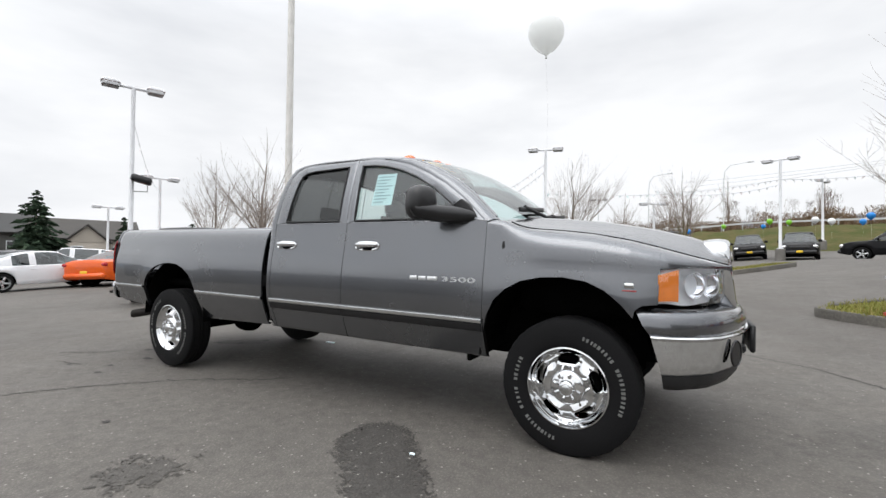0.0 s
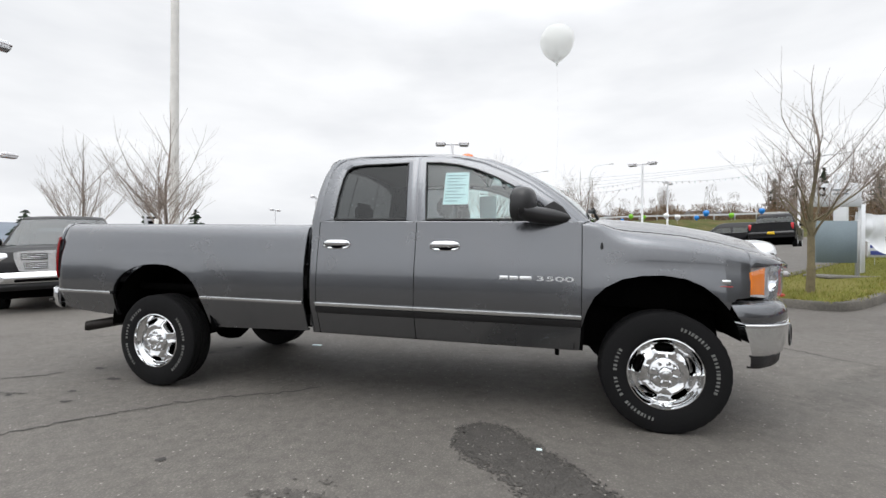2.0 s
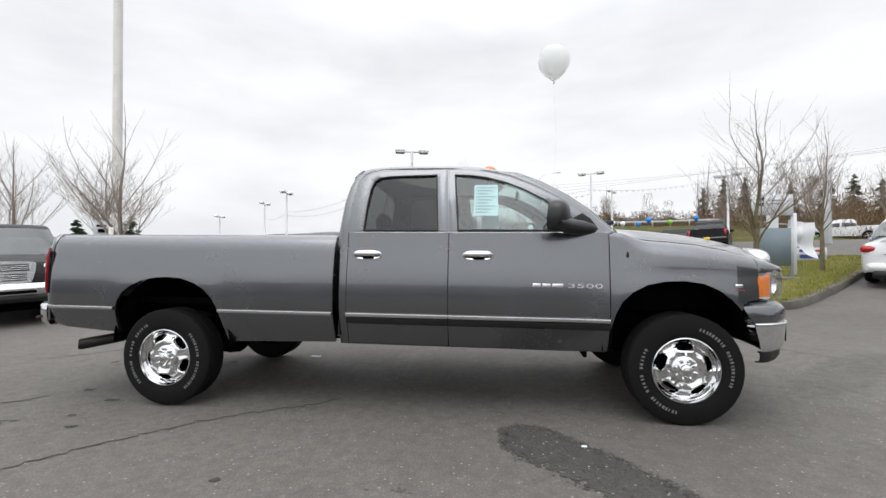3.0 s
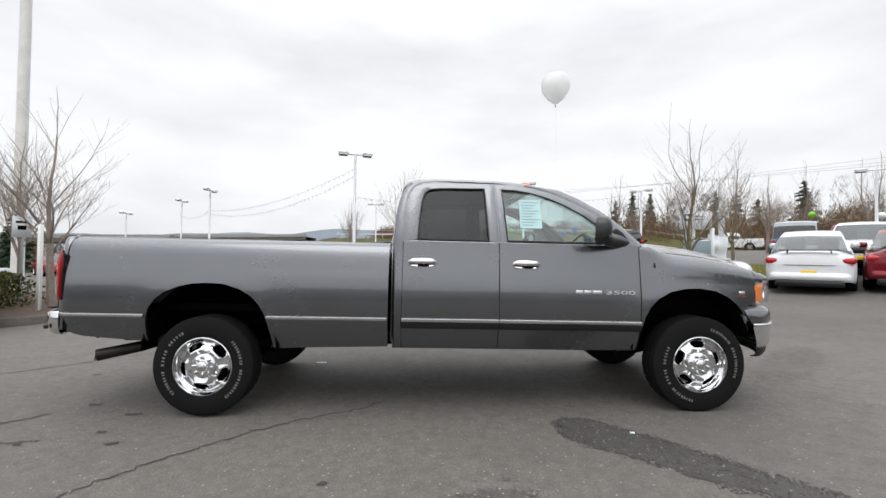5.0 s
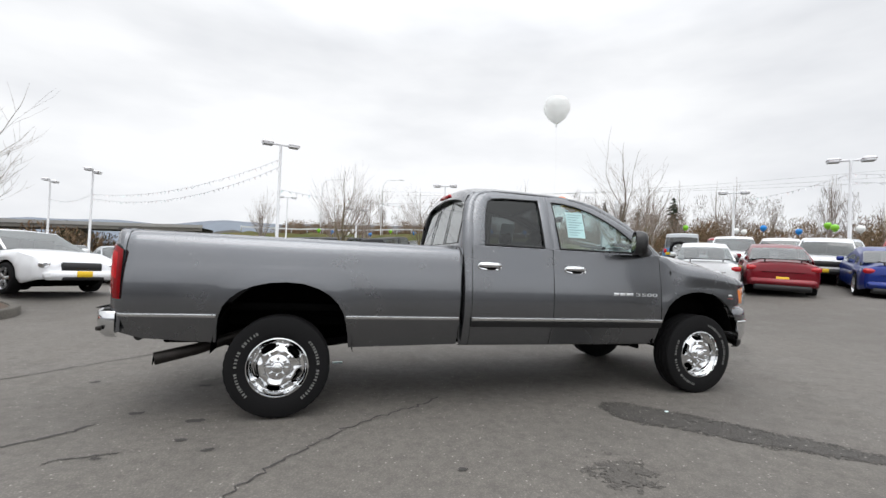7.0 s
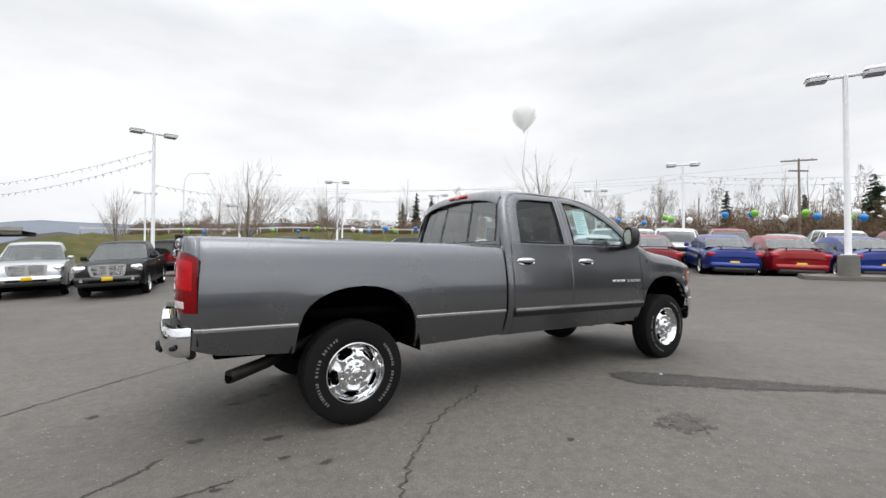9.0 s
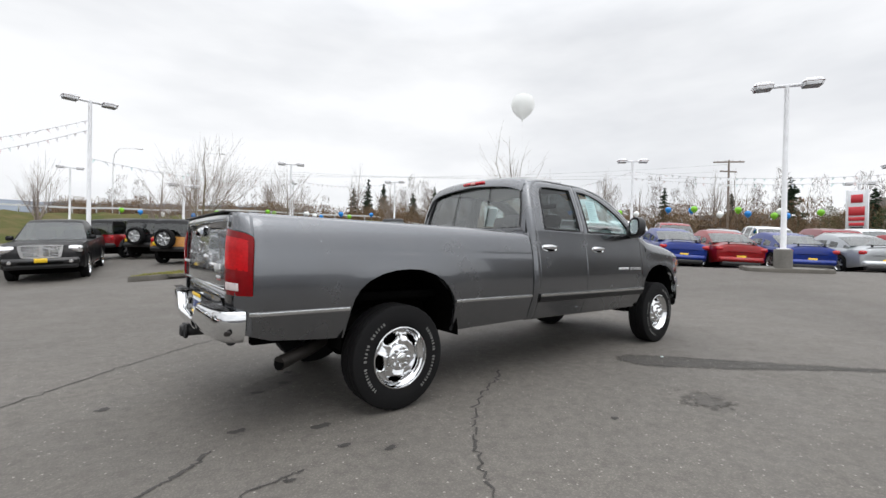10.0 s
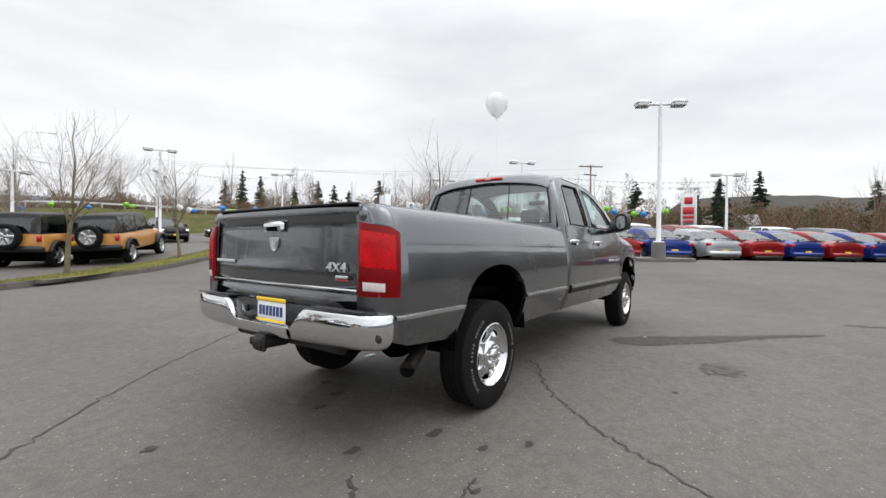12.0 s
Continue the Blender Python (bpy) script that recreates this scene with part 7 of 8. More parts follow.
def thin_film(m, amount):
    """Lets part of the light through a thin coloured sheet."""
    nodes, links = m.node_tree.nodes, m.node_tree.links
    p = nodes["Principled BSDF"]
    tr, mx = nodes.new("ShaderNodeBsdfTranslucent"), nodes.new("ShaderNodeMixShader")
    links.new(p.inputs["Base Color"].links[0].from_socket, tr.inputs[0])
    mx.inputs[0].default_value = amount
    links.new(p.outputs[0], mx.inputs[1])
    links.new(tr.outputs[0], mx.inputs[2])
    links.new(mx.outputs[0], nodes["Material Output"].inputs[0])
    return m


PENNANT = thin_film(leaf_material("pennant_colours", [(0.72, 0.88, 0.92), (0.92, 0.93, 0.94), (0.88, 0.90, 0.93), (0.90, 0.80, 0.80), (0.74, 0.90, 0.90)]), 0.75)


def pennant_string(a, b, sag, seed, label="string of small plastic pennants between lamp posts"):
    rnd = random.Random(seed)
    a, b = Vector(a), Vector(b)
    th = thing("pennant_string", label, "pennants", group="pennant strings")
    n = 40
    pts = [a + (b - a) * (i / n) - Vector((0, 0, sag * 4 * (i / n) * (1 - i / n))) for i in range(n + 1)]
    part("string", Shape().tube(pts, 0.008, 4), plain("string_grey", (0.4, 0.4, 0.42), 0.7), th, weld=False)
    f = Shape()
    d = (b - a).normalized()
    count = int((b - a).length / 0.42)
    for i in range(count):
        u = (i + 0.5) / count
        p = a + (b - a) * u - Vector((0, 0, sag * 4 * u * (1 - u)))
        sw = Vector((rnd.gauss(0, 0.08), rnd.gauss(0, 0.08), 0))
        f.add([p - d * 0.07, p + d * 0.07, p + sw - Vector((0, 0, 0.18))], [(0, 1, 2)])
    tagged(part("bunting", f, PENNANT, th, weld=False), kind="stuff")


BALLOON = {c: plain(f"balloon_{c}", v, 0.25, 0.0, 0.04, 3.0) for c, v in {"white": (0.80, 0.81, 0.80), "blue": (0.02, 0.22, 0.62), "green": (0.20, 0.52, 0.03)}.items()}


def balloon(p, r, colour, string=1.2, label=None, mat=None, thin=0.0014):
    b = thing("balloon", label or f"{colour} balloon on a string above the parked cars", "balloon", Matrix.Translation(p), "" if label else "balloons")
    prof = [(0.012 * r / 0.18, -1.28 * r), (0.05 * r, -1.22 * r), (0.16 * r, -1.12 * r), (0.55 * r, -0.80 * r), (0.84 * r, -0.42 * r), (0.98 * r, 0.0), (0.94 * r, 0.40 * r), (0.72 * r, 0.74 * r), (0.40 * r, 0.95 * r), (0.0, 1.02 * r)]
    part("envelope", Shape().lathe(rounded(prof, 3, closed=False), 24, axis="Z"), mat or BALLOON[colour], b, sharp=70)
    part("knot", Shape().lathe([(0.0, -1.30 * r), (0.07 * r, -1.36 * r), (0.02 * r, -1.24 * r)], 10, axis="Z"), mat or BALLOON[colour], b)
    if string:
        part("string", Shape().tube([(0, 0, -1.3 * r), (0.02, 0.01, -1.3 * r - string * 0.5), (0.0, 0.03, -1.3 * r - string)], thin, 4), plain("balloon_string", (0.6, 0.6, 0.6), 0.8), b)
    return b


# stains, cracks and litter on the asphalt
for i, (x, y, r) in enumerate(((-0.58, -0.85, 0.065), (-0.74, 0.11, 0.055), (-0.48, 0.24, 0.05), (-0.34, 0.54, 0.045), (-1.76, 0.39, 0.045), (-0.36, -1.41, 0.038), (-1.06, -0.60, 0.055), (-0.58, -1.21, 0.04), (-0.99, -1.41, 0.03), (1.2, -2.0, 0.03))):
    spread_outline("oil_spot", [(x + r * math.cos(a) * (1 + 0.25 * math.sin(3 * a + i)), y + r * (0.7 + 0.2 * math.cos(2 * a + i)) * math.sin(a)) for a in [2 * math.pi * k / 8 for k in range(8)]], CRACK, "small dark oil spot on the asphalt", "stain", k=4, rough=0.008, seed=20 + i)
soaked_patch([(2.74, -1.14), (2.88, -1.02), (3.05, -1.03), (3.30, -1.28), (3.55, -1.57), (3.85, -1.97), (4.15, -2.36), (4.60, -2.86), (4.98, -3.34), (4.72, -3.22), (4.22, -2.72), (3.70, -2.30), (3.46, -2.14), (3.30, -1.98), (3.05, -1.70), (2.90, -1.60), (2.77, -1.45)], 0.06, "long dark oil stain with a ragged edge on the asphalt", 41, DAMP)
soaked_patch([(1.95, -2.36), (1.93, -2.17), (2.03, -2.03), (2.22, -1.98), (2.37, -2.10), (2.42, -2.30), (2.30, -2.48), (2.06, -2.50)], 0.20, "faint broken oil stain on the asphalt", 42, FAINT)
soaked_patch([(5.85, -3.62), (6.02, -3.60), (6.10, -4.05), (5.96, -4.20)], 0.10, "small dark oil stain on the asphalt", 43, DAMP)
crack([(-0.42, -2.50), (-0.22, -2.15), (-0.08, -1.93), (0.06, -1.72), (0.32, -1.42), (0.70, -1.08), (1.12, -0.86), (1.42, -0.60)], 0.010, 5)
crack([(-2.9, 0.35), (-2.33, 0.90), (-2.02, 1.22), (-1.52, 1.74), (-0.92, 2.24), (0.07, 2.98), (0.8, 3.5)], 0.009, 6)
crack([(-1.78, -1.22), (-1.60, -1.08), (-1.41, -0.96), (-1.26, -0.80)], 0.014, 7)
crack([(-1.27, -1.43), (-1.13, -1.38), (-1.00, -1.365), (-0.88, -1.35)], 0.008, 8)
crack([(5.2, 2.75), (5.51, 2.49), (5.84, 2.23), (6.18, 1.68), (6.5, 1.2)], 0.012, 10)
tagged(part("litter_scrap", Shape().box((3.30, -1.365, ground_z(3.3, -1.365) + 0.006), (0.035, 0.02, 0.010), 0.004), PAPER), "small white scrap lying on the asphalt", "litter")
tagged(part("litter_scrap", Shape().box((0.53, 0.86, ground_z(0.53, 0.86) + 0.006), (0.12, 0.05, 0.012), 0.004), PAPER), "small white scrap lying under the pickup", "litter")

# islands
RIGHT_ISLAND = [(6.55, 6.00), (6.95, 5.38), (7.42, 4.86), (7.85, 4.52), (8.30, 4.62), (9.40, 5.60), (10.9, 7.00), (12.6, 8.70), (14.6, 10.7), (14.2, 12.0), (12.8, 11.6), (10.6, 9.7), (8.1, 7.5), (6.9, 6.6)]
LEFT_ISLAND = [(-5.75, 3.30), (-5.15, 3.65), (-4.72, 4.30), (-4.95, 5.05), (-6.1, 6.10), (-7.6, 7.5), (-9.2, 7.8), (-10.4, 6.9), (-9.4, 5.7), (-7.2, 4.1)]
BACK_ISLAND = [(-1.15, 10.95), (-0.45, 10.60), (0.85, 11.85), (3.2, 13.15), (5.2, 14.15), (6.9, 15.2), (8.1, 16.6), (7.4, 17.1), (5.4, 15.75), (3.0, 14.6), (0.9, 13.3), (-0.7, 11.9)]
kerb_island("island_right", RIGHT_ISLAND, GRASS, "grass island with a concrete kerb and a hydrant")
kerb_island("island_left", LEFT_ISLAND, MULCH, "mulched planting island with a concrete kerb")
kerb_island("island_back", BACK_ISLAND, GRASS, "long grass island with a concrete kerb")
grass_tufts(RIGHT_ISLAND, 9000, 31)
grass_tufts(BACK_ISLAND, 7000, 32)
kerb_island("island_lamp", [(15.25, 1.55), (14.95, 1.15), (15.95, -0.55), (16.5, -0.5), (16.6, 0.05), (15.7, 1.6)], CONCRETE, "small concrete island under a lamp post", 0.12)

bare_tree(8.12, 5.70, 4.55, 11, 0.50, 0.075, 0.36, 0.13, MOSS_BARK, "leafless young tree with mossy trunk beside a hydrant")
bare_tree(11.0, 8.15, 4.1, 12, 0.44, 0.060, 0.36, 0.13, MOSS_BARK)
bare_tree(-6.0, 4.95, 4.7, 13, 0.52, 0.085, 0.36, 0.13, BARK, "leafless young tree on a mulched island")
bare_tree(-12.4, 7.72, 5.4, 14, 0.50, 0.09, 0.30)
bare_tree(0.86, 12.9, 4.8, 15, 0.52, 0.070, 0.38, 0.13, MOSS_BARK, "leafless young tree on a long grass island")
bare_tree(4.6, 14.9, 4.0, 16, 0.52, 0.060, 0.36, 0.13, MOSS_BARK)
bare_tree(-8.4, 6.9, 4.2, 17, 0.5, 0.07, 0.32, 0.13)
for i, (x, y, h) in enumerate(((0.9, 26.5, 4.7), (4.8, 42.0, 6.3), (-5.0, 36.5, 6.4), (3.4, 33.0, 5.6), (25.0, 24.0, 5.6), (33.0, 30.0, 7.5), (20.5, 33.0, 5.5), (30.0, 21.5, 6.5))):
    bare_tree(x, y, h, 40 + i, 0.5, 0.12, 0.30, order=4, label="leafless tree standing beyond the lot")

# hydrant on the grass island
def build_hydrant():
    m = Matrix.Translation((7.40, 5.42, ground_z(7.40, 5.42) + 0.13))
    h = thing("fire_hydrant", "red fire hydrant with a silver bonnet on a kerb", "fire hydrant", m)
    part("barrel", Shape().lathe([(0.17, 0.0), (0.17, 0.04), (0.125, 0.05), (0.125, 0.10), (0.115, 0.12), (0.112, 0.46), (0.135, 0.48), (0.135, 0.53), (0.115, 0.55)], 28, axis="Z"), HYDRANT_RED, h)
    part("bonnet", Shape().lathe([(0.15, 0.55), (0.15, 0.585), (0.125, 0.60), (0.115, 0.66), (0.075, 0.715), (0.035, 0.735), (0.035, 0.775), (0.0, 0.78)], 28, axis="Z"), HYDRANT_GREY, h, "silver bonnet")
    for k, a in enumerate((-125, 55, -35)):
        d = Vector((math.cos(radians(a)), math.sin(radians(a)), 0))
        c = Vector((0, 0, 0.42))
        n = Shape().rod(c + d * 0.10, c + d * 0.17, 0.055, None, 16)
        n.rod(c + d * 0.165, c + d * 0.215, 0.070 if k == 0 else 0.05, None, 12)
        n.rod(c + d * 0.21, c + d * 0.245, 0.022, None, 6)
        part("outlet", n, BLACK if k == 0 else HYDRANT_GREY, h, "capped hose outlet")


build_hydrant()

# the flag pole, thick and very tall
fp = thing("flag_pole", "very tall weathered white flag pole", "flag pole", Matrix.Translation((-12.32, 11.24, ground_z(-12.32, 11.24))))
part("pole", Shape().lathe([(0.22, 0.0), (0.185, 0.3), (0.17, 6.0), (0.12, 28.0), (0.0, 28.05)], 24, axis="Z"), POLE_PAINT, fp)
part("footing", Shape().lathe([(0.0, 0.12), (0.42, 0.12), (0.45, 0.0)], 24, axis="Z"), CONCRETE, fp)

# lamp posts: place, height, way of the arms
for x, y, h, a in ((15.67, 0.54, 6.05, -60), (-2.12, 19.8, 6.85, 15), (-12.54, 4.5, 7.15, 70), (9.42, 28.9, 6.05, -25), (25.35, 10.93, 5.65, -45), (27.94, 19.58, 5.0, -40), (-15.94, 32.2, 6.55, 92), (-22.37, 39.87, 6.5, 92), (-30.4, 43.9, 5.75, 92), (-3.72, 44.98, 6.3, 10), (29.3, -1.0, 4.85, -60), (-20.6, 9.65, 5.7, 80), (13.85, 40.98, 5.45, 60), (-31.0, 11.65, 5.35, 80), (19.7, 30.83, 5.2, -50), (2.6, 29.5, 4.1, 20), (42.0, 2.5, 4.9, -60)):
    double_lamp(x, y, h, a)
# the flood light half way up one of them
fl = thing("flood_light", "dark flood light on a bracket of a lamp post", "flood light", Matrix.Translation((-12.54, 4.5, 3.45)) @ pose(0, 0, 0, 0, 0, 60))
part("housing", Shape().box((0.30, -0.10, 0.32), (0.62, 0.42, 0.24), 0.05, Matrix.Rotation(radians(14), 4, "Y")), BLACK, fl)
part("bracket", Shape().tube([(0.02, 0, -0.10), (0.48, -0.10, -0.10), (0.48, -0.10, 0.25)], 0.022, 8), STEEL, fl)

# pennants
def lamp_top(x, y, h):
    return (x, y, ground_z(x, y) + h - 0.25)


pennant_string(lamp_top(-2.12, 19.8, 6.3), lamp_top(-15.94, 32.2, 5.1), 0.7, 51)
pennant_string(lamp_top(-2.12, 19.8, 5.9), lamp_top(-15.94, 32.2, 4.8), 0.9, 52)
pennant_string(lamp_top(-15.94, 32.2, 5.1), lamp_top(-22.37, 39.87, 5.2), 0.4, 53)
pennant_string(lamp_top(25.35, 10.93, 5.2), lamp_top(27.94, 19.58, 4.7), 0.25, 54)
pennant_string(lamp_top(25.35, 10.93, 5.2), lamp_top(29.3, -1.0, 4.7), 0.35, 55)
pennant_string(lamp_top(25.35, 10.93, 4.8), lamp_top(29.3, -1.0, 4.4), 0.35, 56)
pennant_string(lamp_top(9.42, 28.9, 5.1), lamp_top(19.7, 30.83, 5.3), 0.4, 57)
pennant_string(lamp_top(9.42, 28.9, 5.1), lamp_top(-2.12, 19.8, 4.7), 0.45, 58)
pennant_string(lamp_top(9.42, 28.9, 4.8), lamp_top(2.6, 29.5, 5.2), 0.45, 59)
pennant_string(lamp_top(-12.54, 4.5, 6.3), lamp_top(-20.6, 9.65, 5.3), 0.6, 60)

# the white balloon that floats over the pickup
white_skin, bn, bl, bp = shade("thin_white_balloon")
bp.inputs["Base Color"].default_value, bp.inputs["Roughness"].default_value = (0.86, 0.87, 0.86, 1), 0.3
b_tr, b_mx = bn.new("ShaderNodeBsdfTranslucent"), bn.new("ShaderNodeMixShader")
b_tr.inputs[0].default_value, b_mx.inputs[0].default_value = (0.95, 0.96, 0.95, 1), 0.62
bl.new(bp.outputs[0], b_mx.inputs[1])
bl.new(b_tr.outputs[0], b_mx.inputs[2])
bl.new(b_mx.outputs[0], bn["Material Output"].inputs[0])
balloon((3.40, 0.91, 3.49), 0.185, "white", 1.25, "large white balloon floating over the pickup cab", white_skin, 0.0006)


# unseen plain walls behind the camera, added to darken reflections in the pickup
tagged(part("unseen_wall_east", Shape().box((30.0, -14.0, 2.2), (32.0, 0.4, 7.0), 0.02), plain("plain_brown_wall", (0.17, 0.165, 0.155), 0.8, 0, 0.15, 0.8)), "unseen dull wall added to darken reflections in the pickup side", "wall", kind="structure")
tagged(part("unseen_wall_south", Shape().box((0, -19.0, -0.4), (80, 0.4, 5.0), 0.02), plain("plain_grey_wall", (0.24, 0.24, 0.245), 0.8, 0, 0.15, 0.8)), "unseen grey wall added behind the camera for the pickup reflections", "wall", kind="structure")


# ---------------------------------------------------------------- signs and small things of the lot
def monument_sign():
    m = Matrix.Translation((9.75, 7.55, ground_z(9.75, 7.55) + 0.10)) @ pose(0, 0, 0, 0, 0, 8)
    s = thing("direction_sign", "white and blue-grey direction sign on posts over a concrete pad", "sign", m)
    part("upper_panel", Shape().box((-0.16, 0.16, 1.86), (1.00, 0.10, 0.52), 0.01), SIGN_WHITE, s, "white upper panel")
    part("upper_post", Shape().box((0.38, 0.163, 0.80), (0.10, 0.09, 1.70), 0.01), SIGN_WHITE, s)
    low = part("lower_panel", Shape().box((-0.36, -0.12, 0.80), (0.84, 0.06, 0.92), 0.008), SIGN_BLUE, s, "blue-grey lower panel")
    part("lower_post", Shape().box((0.08, -0.122, 0.62), (0.06, 0.07, 1.30), 0.006), STEEL, s)
    part("pad", Shape().box((-0.15, 0.0, 0.03), (1.1, 0.75, 0.07), 0.015), CONCRETE, s, "pale concrete pad")
    logo = Shape().box((-0.50, 0.105, 1.93), (0.16, 0.012, 0.20), 0.003)
    part("logo_block", logo, DARK, s)
    part("logo_bar", Shape().box((-0.50, 0.098, 1.93), (0.05, 0.012, 0.12), 0.0).box((-0.50, 0.097, 1.93), (0.11, 0.012, 0.045), 0.0), SIGN_WHITE, s)
    bars = Shape()
    for i in range(2):
        bars.box((-0.10, 0.105, 1.97 - 0.09 * i), (0.42 - 0.1 * i, 0.008, 0.028), 0.0)
    part("text_bars", bars, SIGN_BLUE, s)
    # a loose white sheet beside it
    rows = []
    for i in range(14):
        u = i / 13
        rows.append([(0.32 + 0.62 * v, 0.25 + 0.10 * math.sin(7 * u + 4 * v) * u + 0.05 * math.sin(11 * v), 1.50 - 0.18 * v + 0.10 * v * v - (0.82 - 0.10 * math.sin(5 * v)) * u * (0.75 + 0.25 * v)) for v in [j / 13 for j in range(14)]])
    b = thing("white_banner", "crumpled white plastic sheet hung beside a sign", "banner", m.copy())
    part("sheet", Shape().grid(rows), plain("white_tarp", (0.70, 0.72, 0.74), 0.55, 0, 0.08, 4.0, 0.3, 8.0), b, sharp=70, thick=0.003)
    y = thing("yard_sign", "small blue and red printed yard sign on wire legs", "sign", Matrix.Translation((11.15, 8.75, ground_z(11.15, 8.75) + 0.12)) @ pose(0, 0, 0, 0, 0, -10))
    part("board", Shape().box((0, 0, 0.40), (0.66, 0.012, 0.34), 0.002), SIGN_WHITE, y)
    part("blue_bars", Shape().box((0.0, -0.008, 0.335), (0.56, 0.006, 0.10), 0.0).box((-0.18, -0.008, 0.49), (0.22, 0.006, 0.07), 0.0), plain("print_blue", (0.05, 0.07, 0.30), 0.5), y)
    part("red_bars", Shape().box((0.12, -0.008, 0.49), (0.26, 0.006, 0.05), 0.0), SIGN_RED, y)
    part("legs", Shape().rod((-0.2, 0, -0.05), (-0.2, 0, 0.3), 0.006, None, 6).rod((0.2, 0, -0.05), (0.2, 0, 0.3), 0.006, None, 6), STEEL, y)


monument_sign()

ps = thing("parking_sign", "small white sign on a steel post in the mulch", "sign", Matrix.Translation((-6.9, 5.26, ground_z(-6.9, 5.26) + 0.10)) @ pose(0, 0, 0, 0, 0, 30))
part("post", Shape().rod((0, 0, -0.1), (0, 0, 1.9), 0.03, None, 10), STEEL, ps)
part("panel", Shape().box((0, -0.035, 1.70), (0.32, 0.012, 0.46), 0.004), SIGN_WHITE, ps)
part("text_bars", Shape().box((0, -0.043, 1.80), (0.20, 0.006, 0.05), 0).box((0, -0.043, 1.68), (0.14, 0.006, 0.09), 0), DARK, ps)
p2 = thing("marker_post", "plain pale marker post in the mulch island", "post", Matrix.Translation((-5.75, 4.35, ground_z(-5.75, 4.35) + 0.10)))
part("post", Shape().box((0, 0, 0.85), (0.07, 0.07, 1.75), 0.008), POLE_PAINT, p2)


def shrub(x, y, r, h, seed, mat, label, name="shrub", lift=0.1, n=900):
    rnd = random.Random(seed)
    t = thing(name, label, "shrub", Matrix.Translation((x, y, ground_z(x, y) + lift)))
    s = Shape()
    for _ in range(n):
        a, q, f = rnd.uniform(0, 6.28), math.sqrt(rnd.random()), rnd.random()
        rr = r * q * math.sqrt(max(0.05, 1 - (f * 1.02 - 0.25) ** 2 * 1.6)) * rnd.uniform(0.85, 1.1)
        c = Vector((rr * math.cos(a), rr * math.sin(a), h * f))
        u = Vector((rnd.gauss(0, 1), rnd.gauss(0, 1), rnd.gauss(0, 1))).normalized()
        w = u.orthogonal().normalized()
        k = rnd.uniform(0.03, 0.06)
        s.add([c - u * k, c + w * k * 0.5, c + u * k, c - w * k * 0.5], [(0, 1, 2, 3)])
    part("leaves", s, mat, t, weld=False)
    part("stems", Shape().rod((0, 0, -0.1), (0.05, 0.02, h * 0.7), 0.02, 0.008, 6).rod((0, 0, -0.1), (-0.12, 0.08, h * 0.7), 0.018, 0.006, 6), BARK, t)


shrub(-6.9, 4.75, 0.75, 0.75, 71, HEDGE, "low dark green shrub in the mulch island")
shrub(-8.2, 5.9, 0.70, 0.70, 72, HEDGE, "low dark green shrub in the mulch island")

# balloons over the rows: bearing place and colour
for x, y, c in ((9.8, 35.7, "green"), (11.5, 39.4, "green"), (11.4, 30.8, "white"), (12.3, 31.4, "white"), (15.1, 36.7, "blue"), (13.3, 28.5, "blue"), (16.7, 33.9, "green"), (18.0, 32.1, "blue"), (7.5, 44.7, "green"), (10.9, 48.0, "blue"), (4.7, 39.7, "blue"),
                (-0.3, 41.0, "green"), (1.0, 41.4, "blue"), (2.6, 41.2, "white"), (3.0, 41.0, "white"),
                (27.7, 13.1, "green"), (29.6, 14.7, "green"), (27.4, 11.7, "white"), (30.9, 17.3, "blue"), (29.2, 18.4, "blue"), (30.0, 20.5, "white"), (28.6, 19.9, "white"), (27.2, 23.0, "green"),
                (28.4, 10.0, "blue"), (28.0, 8.2, "green"), (28.6, 8.6, "blue"), (28.8, 7.0, "white"), (29.4, 6.2, "green"), (29.8, 5.8, "blue"), (30.4, 4.6, "green"), (29.6, 3.8, "blue"), (30.8, 4.4, "white"), (32.9, 2.9, "green")):
    lift = 2.42 + 0.16 * math.sin(7.3 * x + 2.1 * y)
    balloon((x, y, ground_z(x, y) + lift), 0.20, c, 0.9)


def pylon(x, y, h, w, heading, blocks, label, mat):
    s = thing("pylon_sign", label, "sign", Matrix.Translation((x, y, ground_z(x, y))) @ pose(0, 0, 0, 0, 0, heading))
    for q in (-1, 1):
        part("post", Shape().box((q * w * 0.46, 0, h / 2), (w * 0.10, 0.30, h), 0.02), SIGN_WHITE, s)
    part("panel", Shape().box((0, 0, h * 0.66), (w * 0.84, 0.24, h * 0.66), 0.02), mat, s)
    for z, hh, ww, mm in blocks:
        part("panel_block", Shape().box((0, -0.14, h * z), (w * ww, 0.05, h * hh), 0.01), mm, s)


pylon(38.3, 2.05, 4.2, 1.1, -95, [(0.86, 0.13, 0.55, SIGN_RED), (0.66, 0.14, 0.74, SIGN_RED), (0.535, 0.06, 0.74, SIGN_RED), (0.45, 0.05, 0.70, SIGN_RED), (0.40, 0.02, 0.60, DARK)], "red and white pylon sign beyond the lot", SIGN_WHITE)
pylon(22.5, 25.0, 4.6, 1.0, -130, [(0.72, 0.30, 0.5, SIGN_BLUE)], "tall narrow white pylon sign", SIGN_WHITE)
pylon(11.4, 10.9, 2.5, 0.8, -120, [(0.62, 0.3, 0.5, SIGN_BLUE)], "white sign panel behind the grass island", SIGN_WHITE)

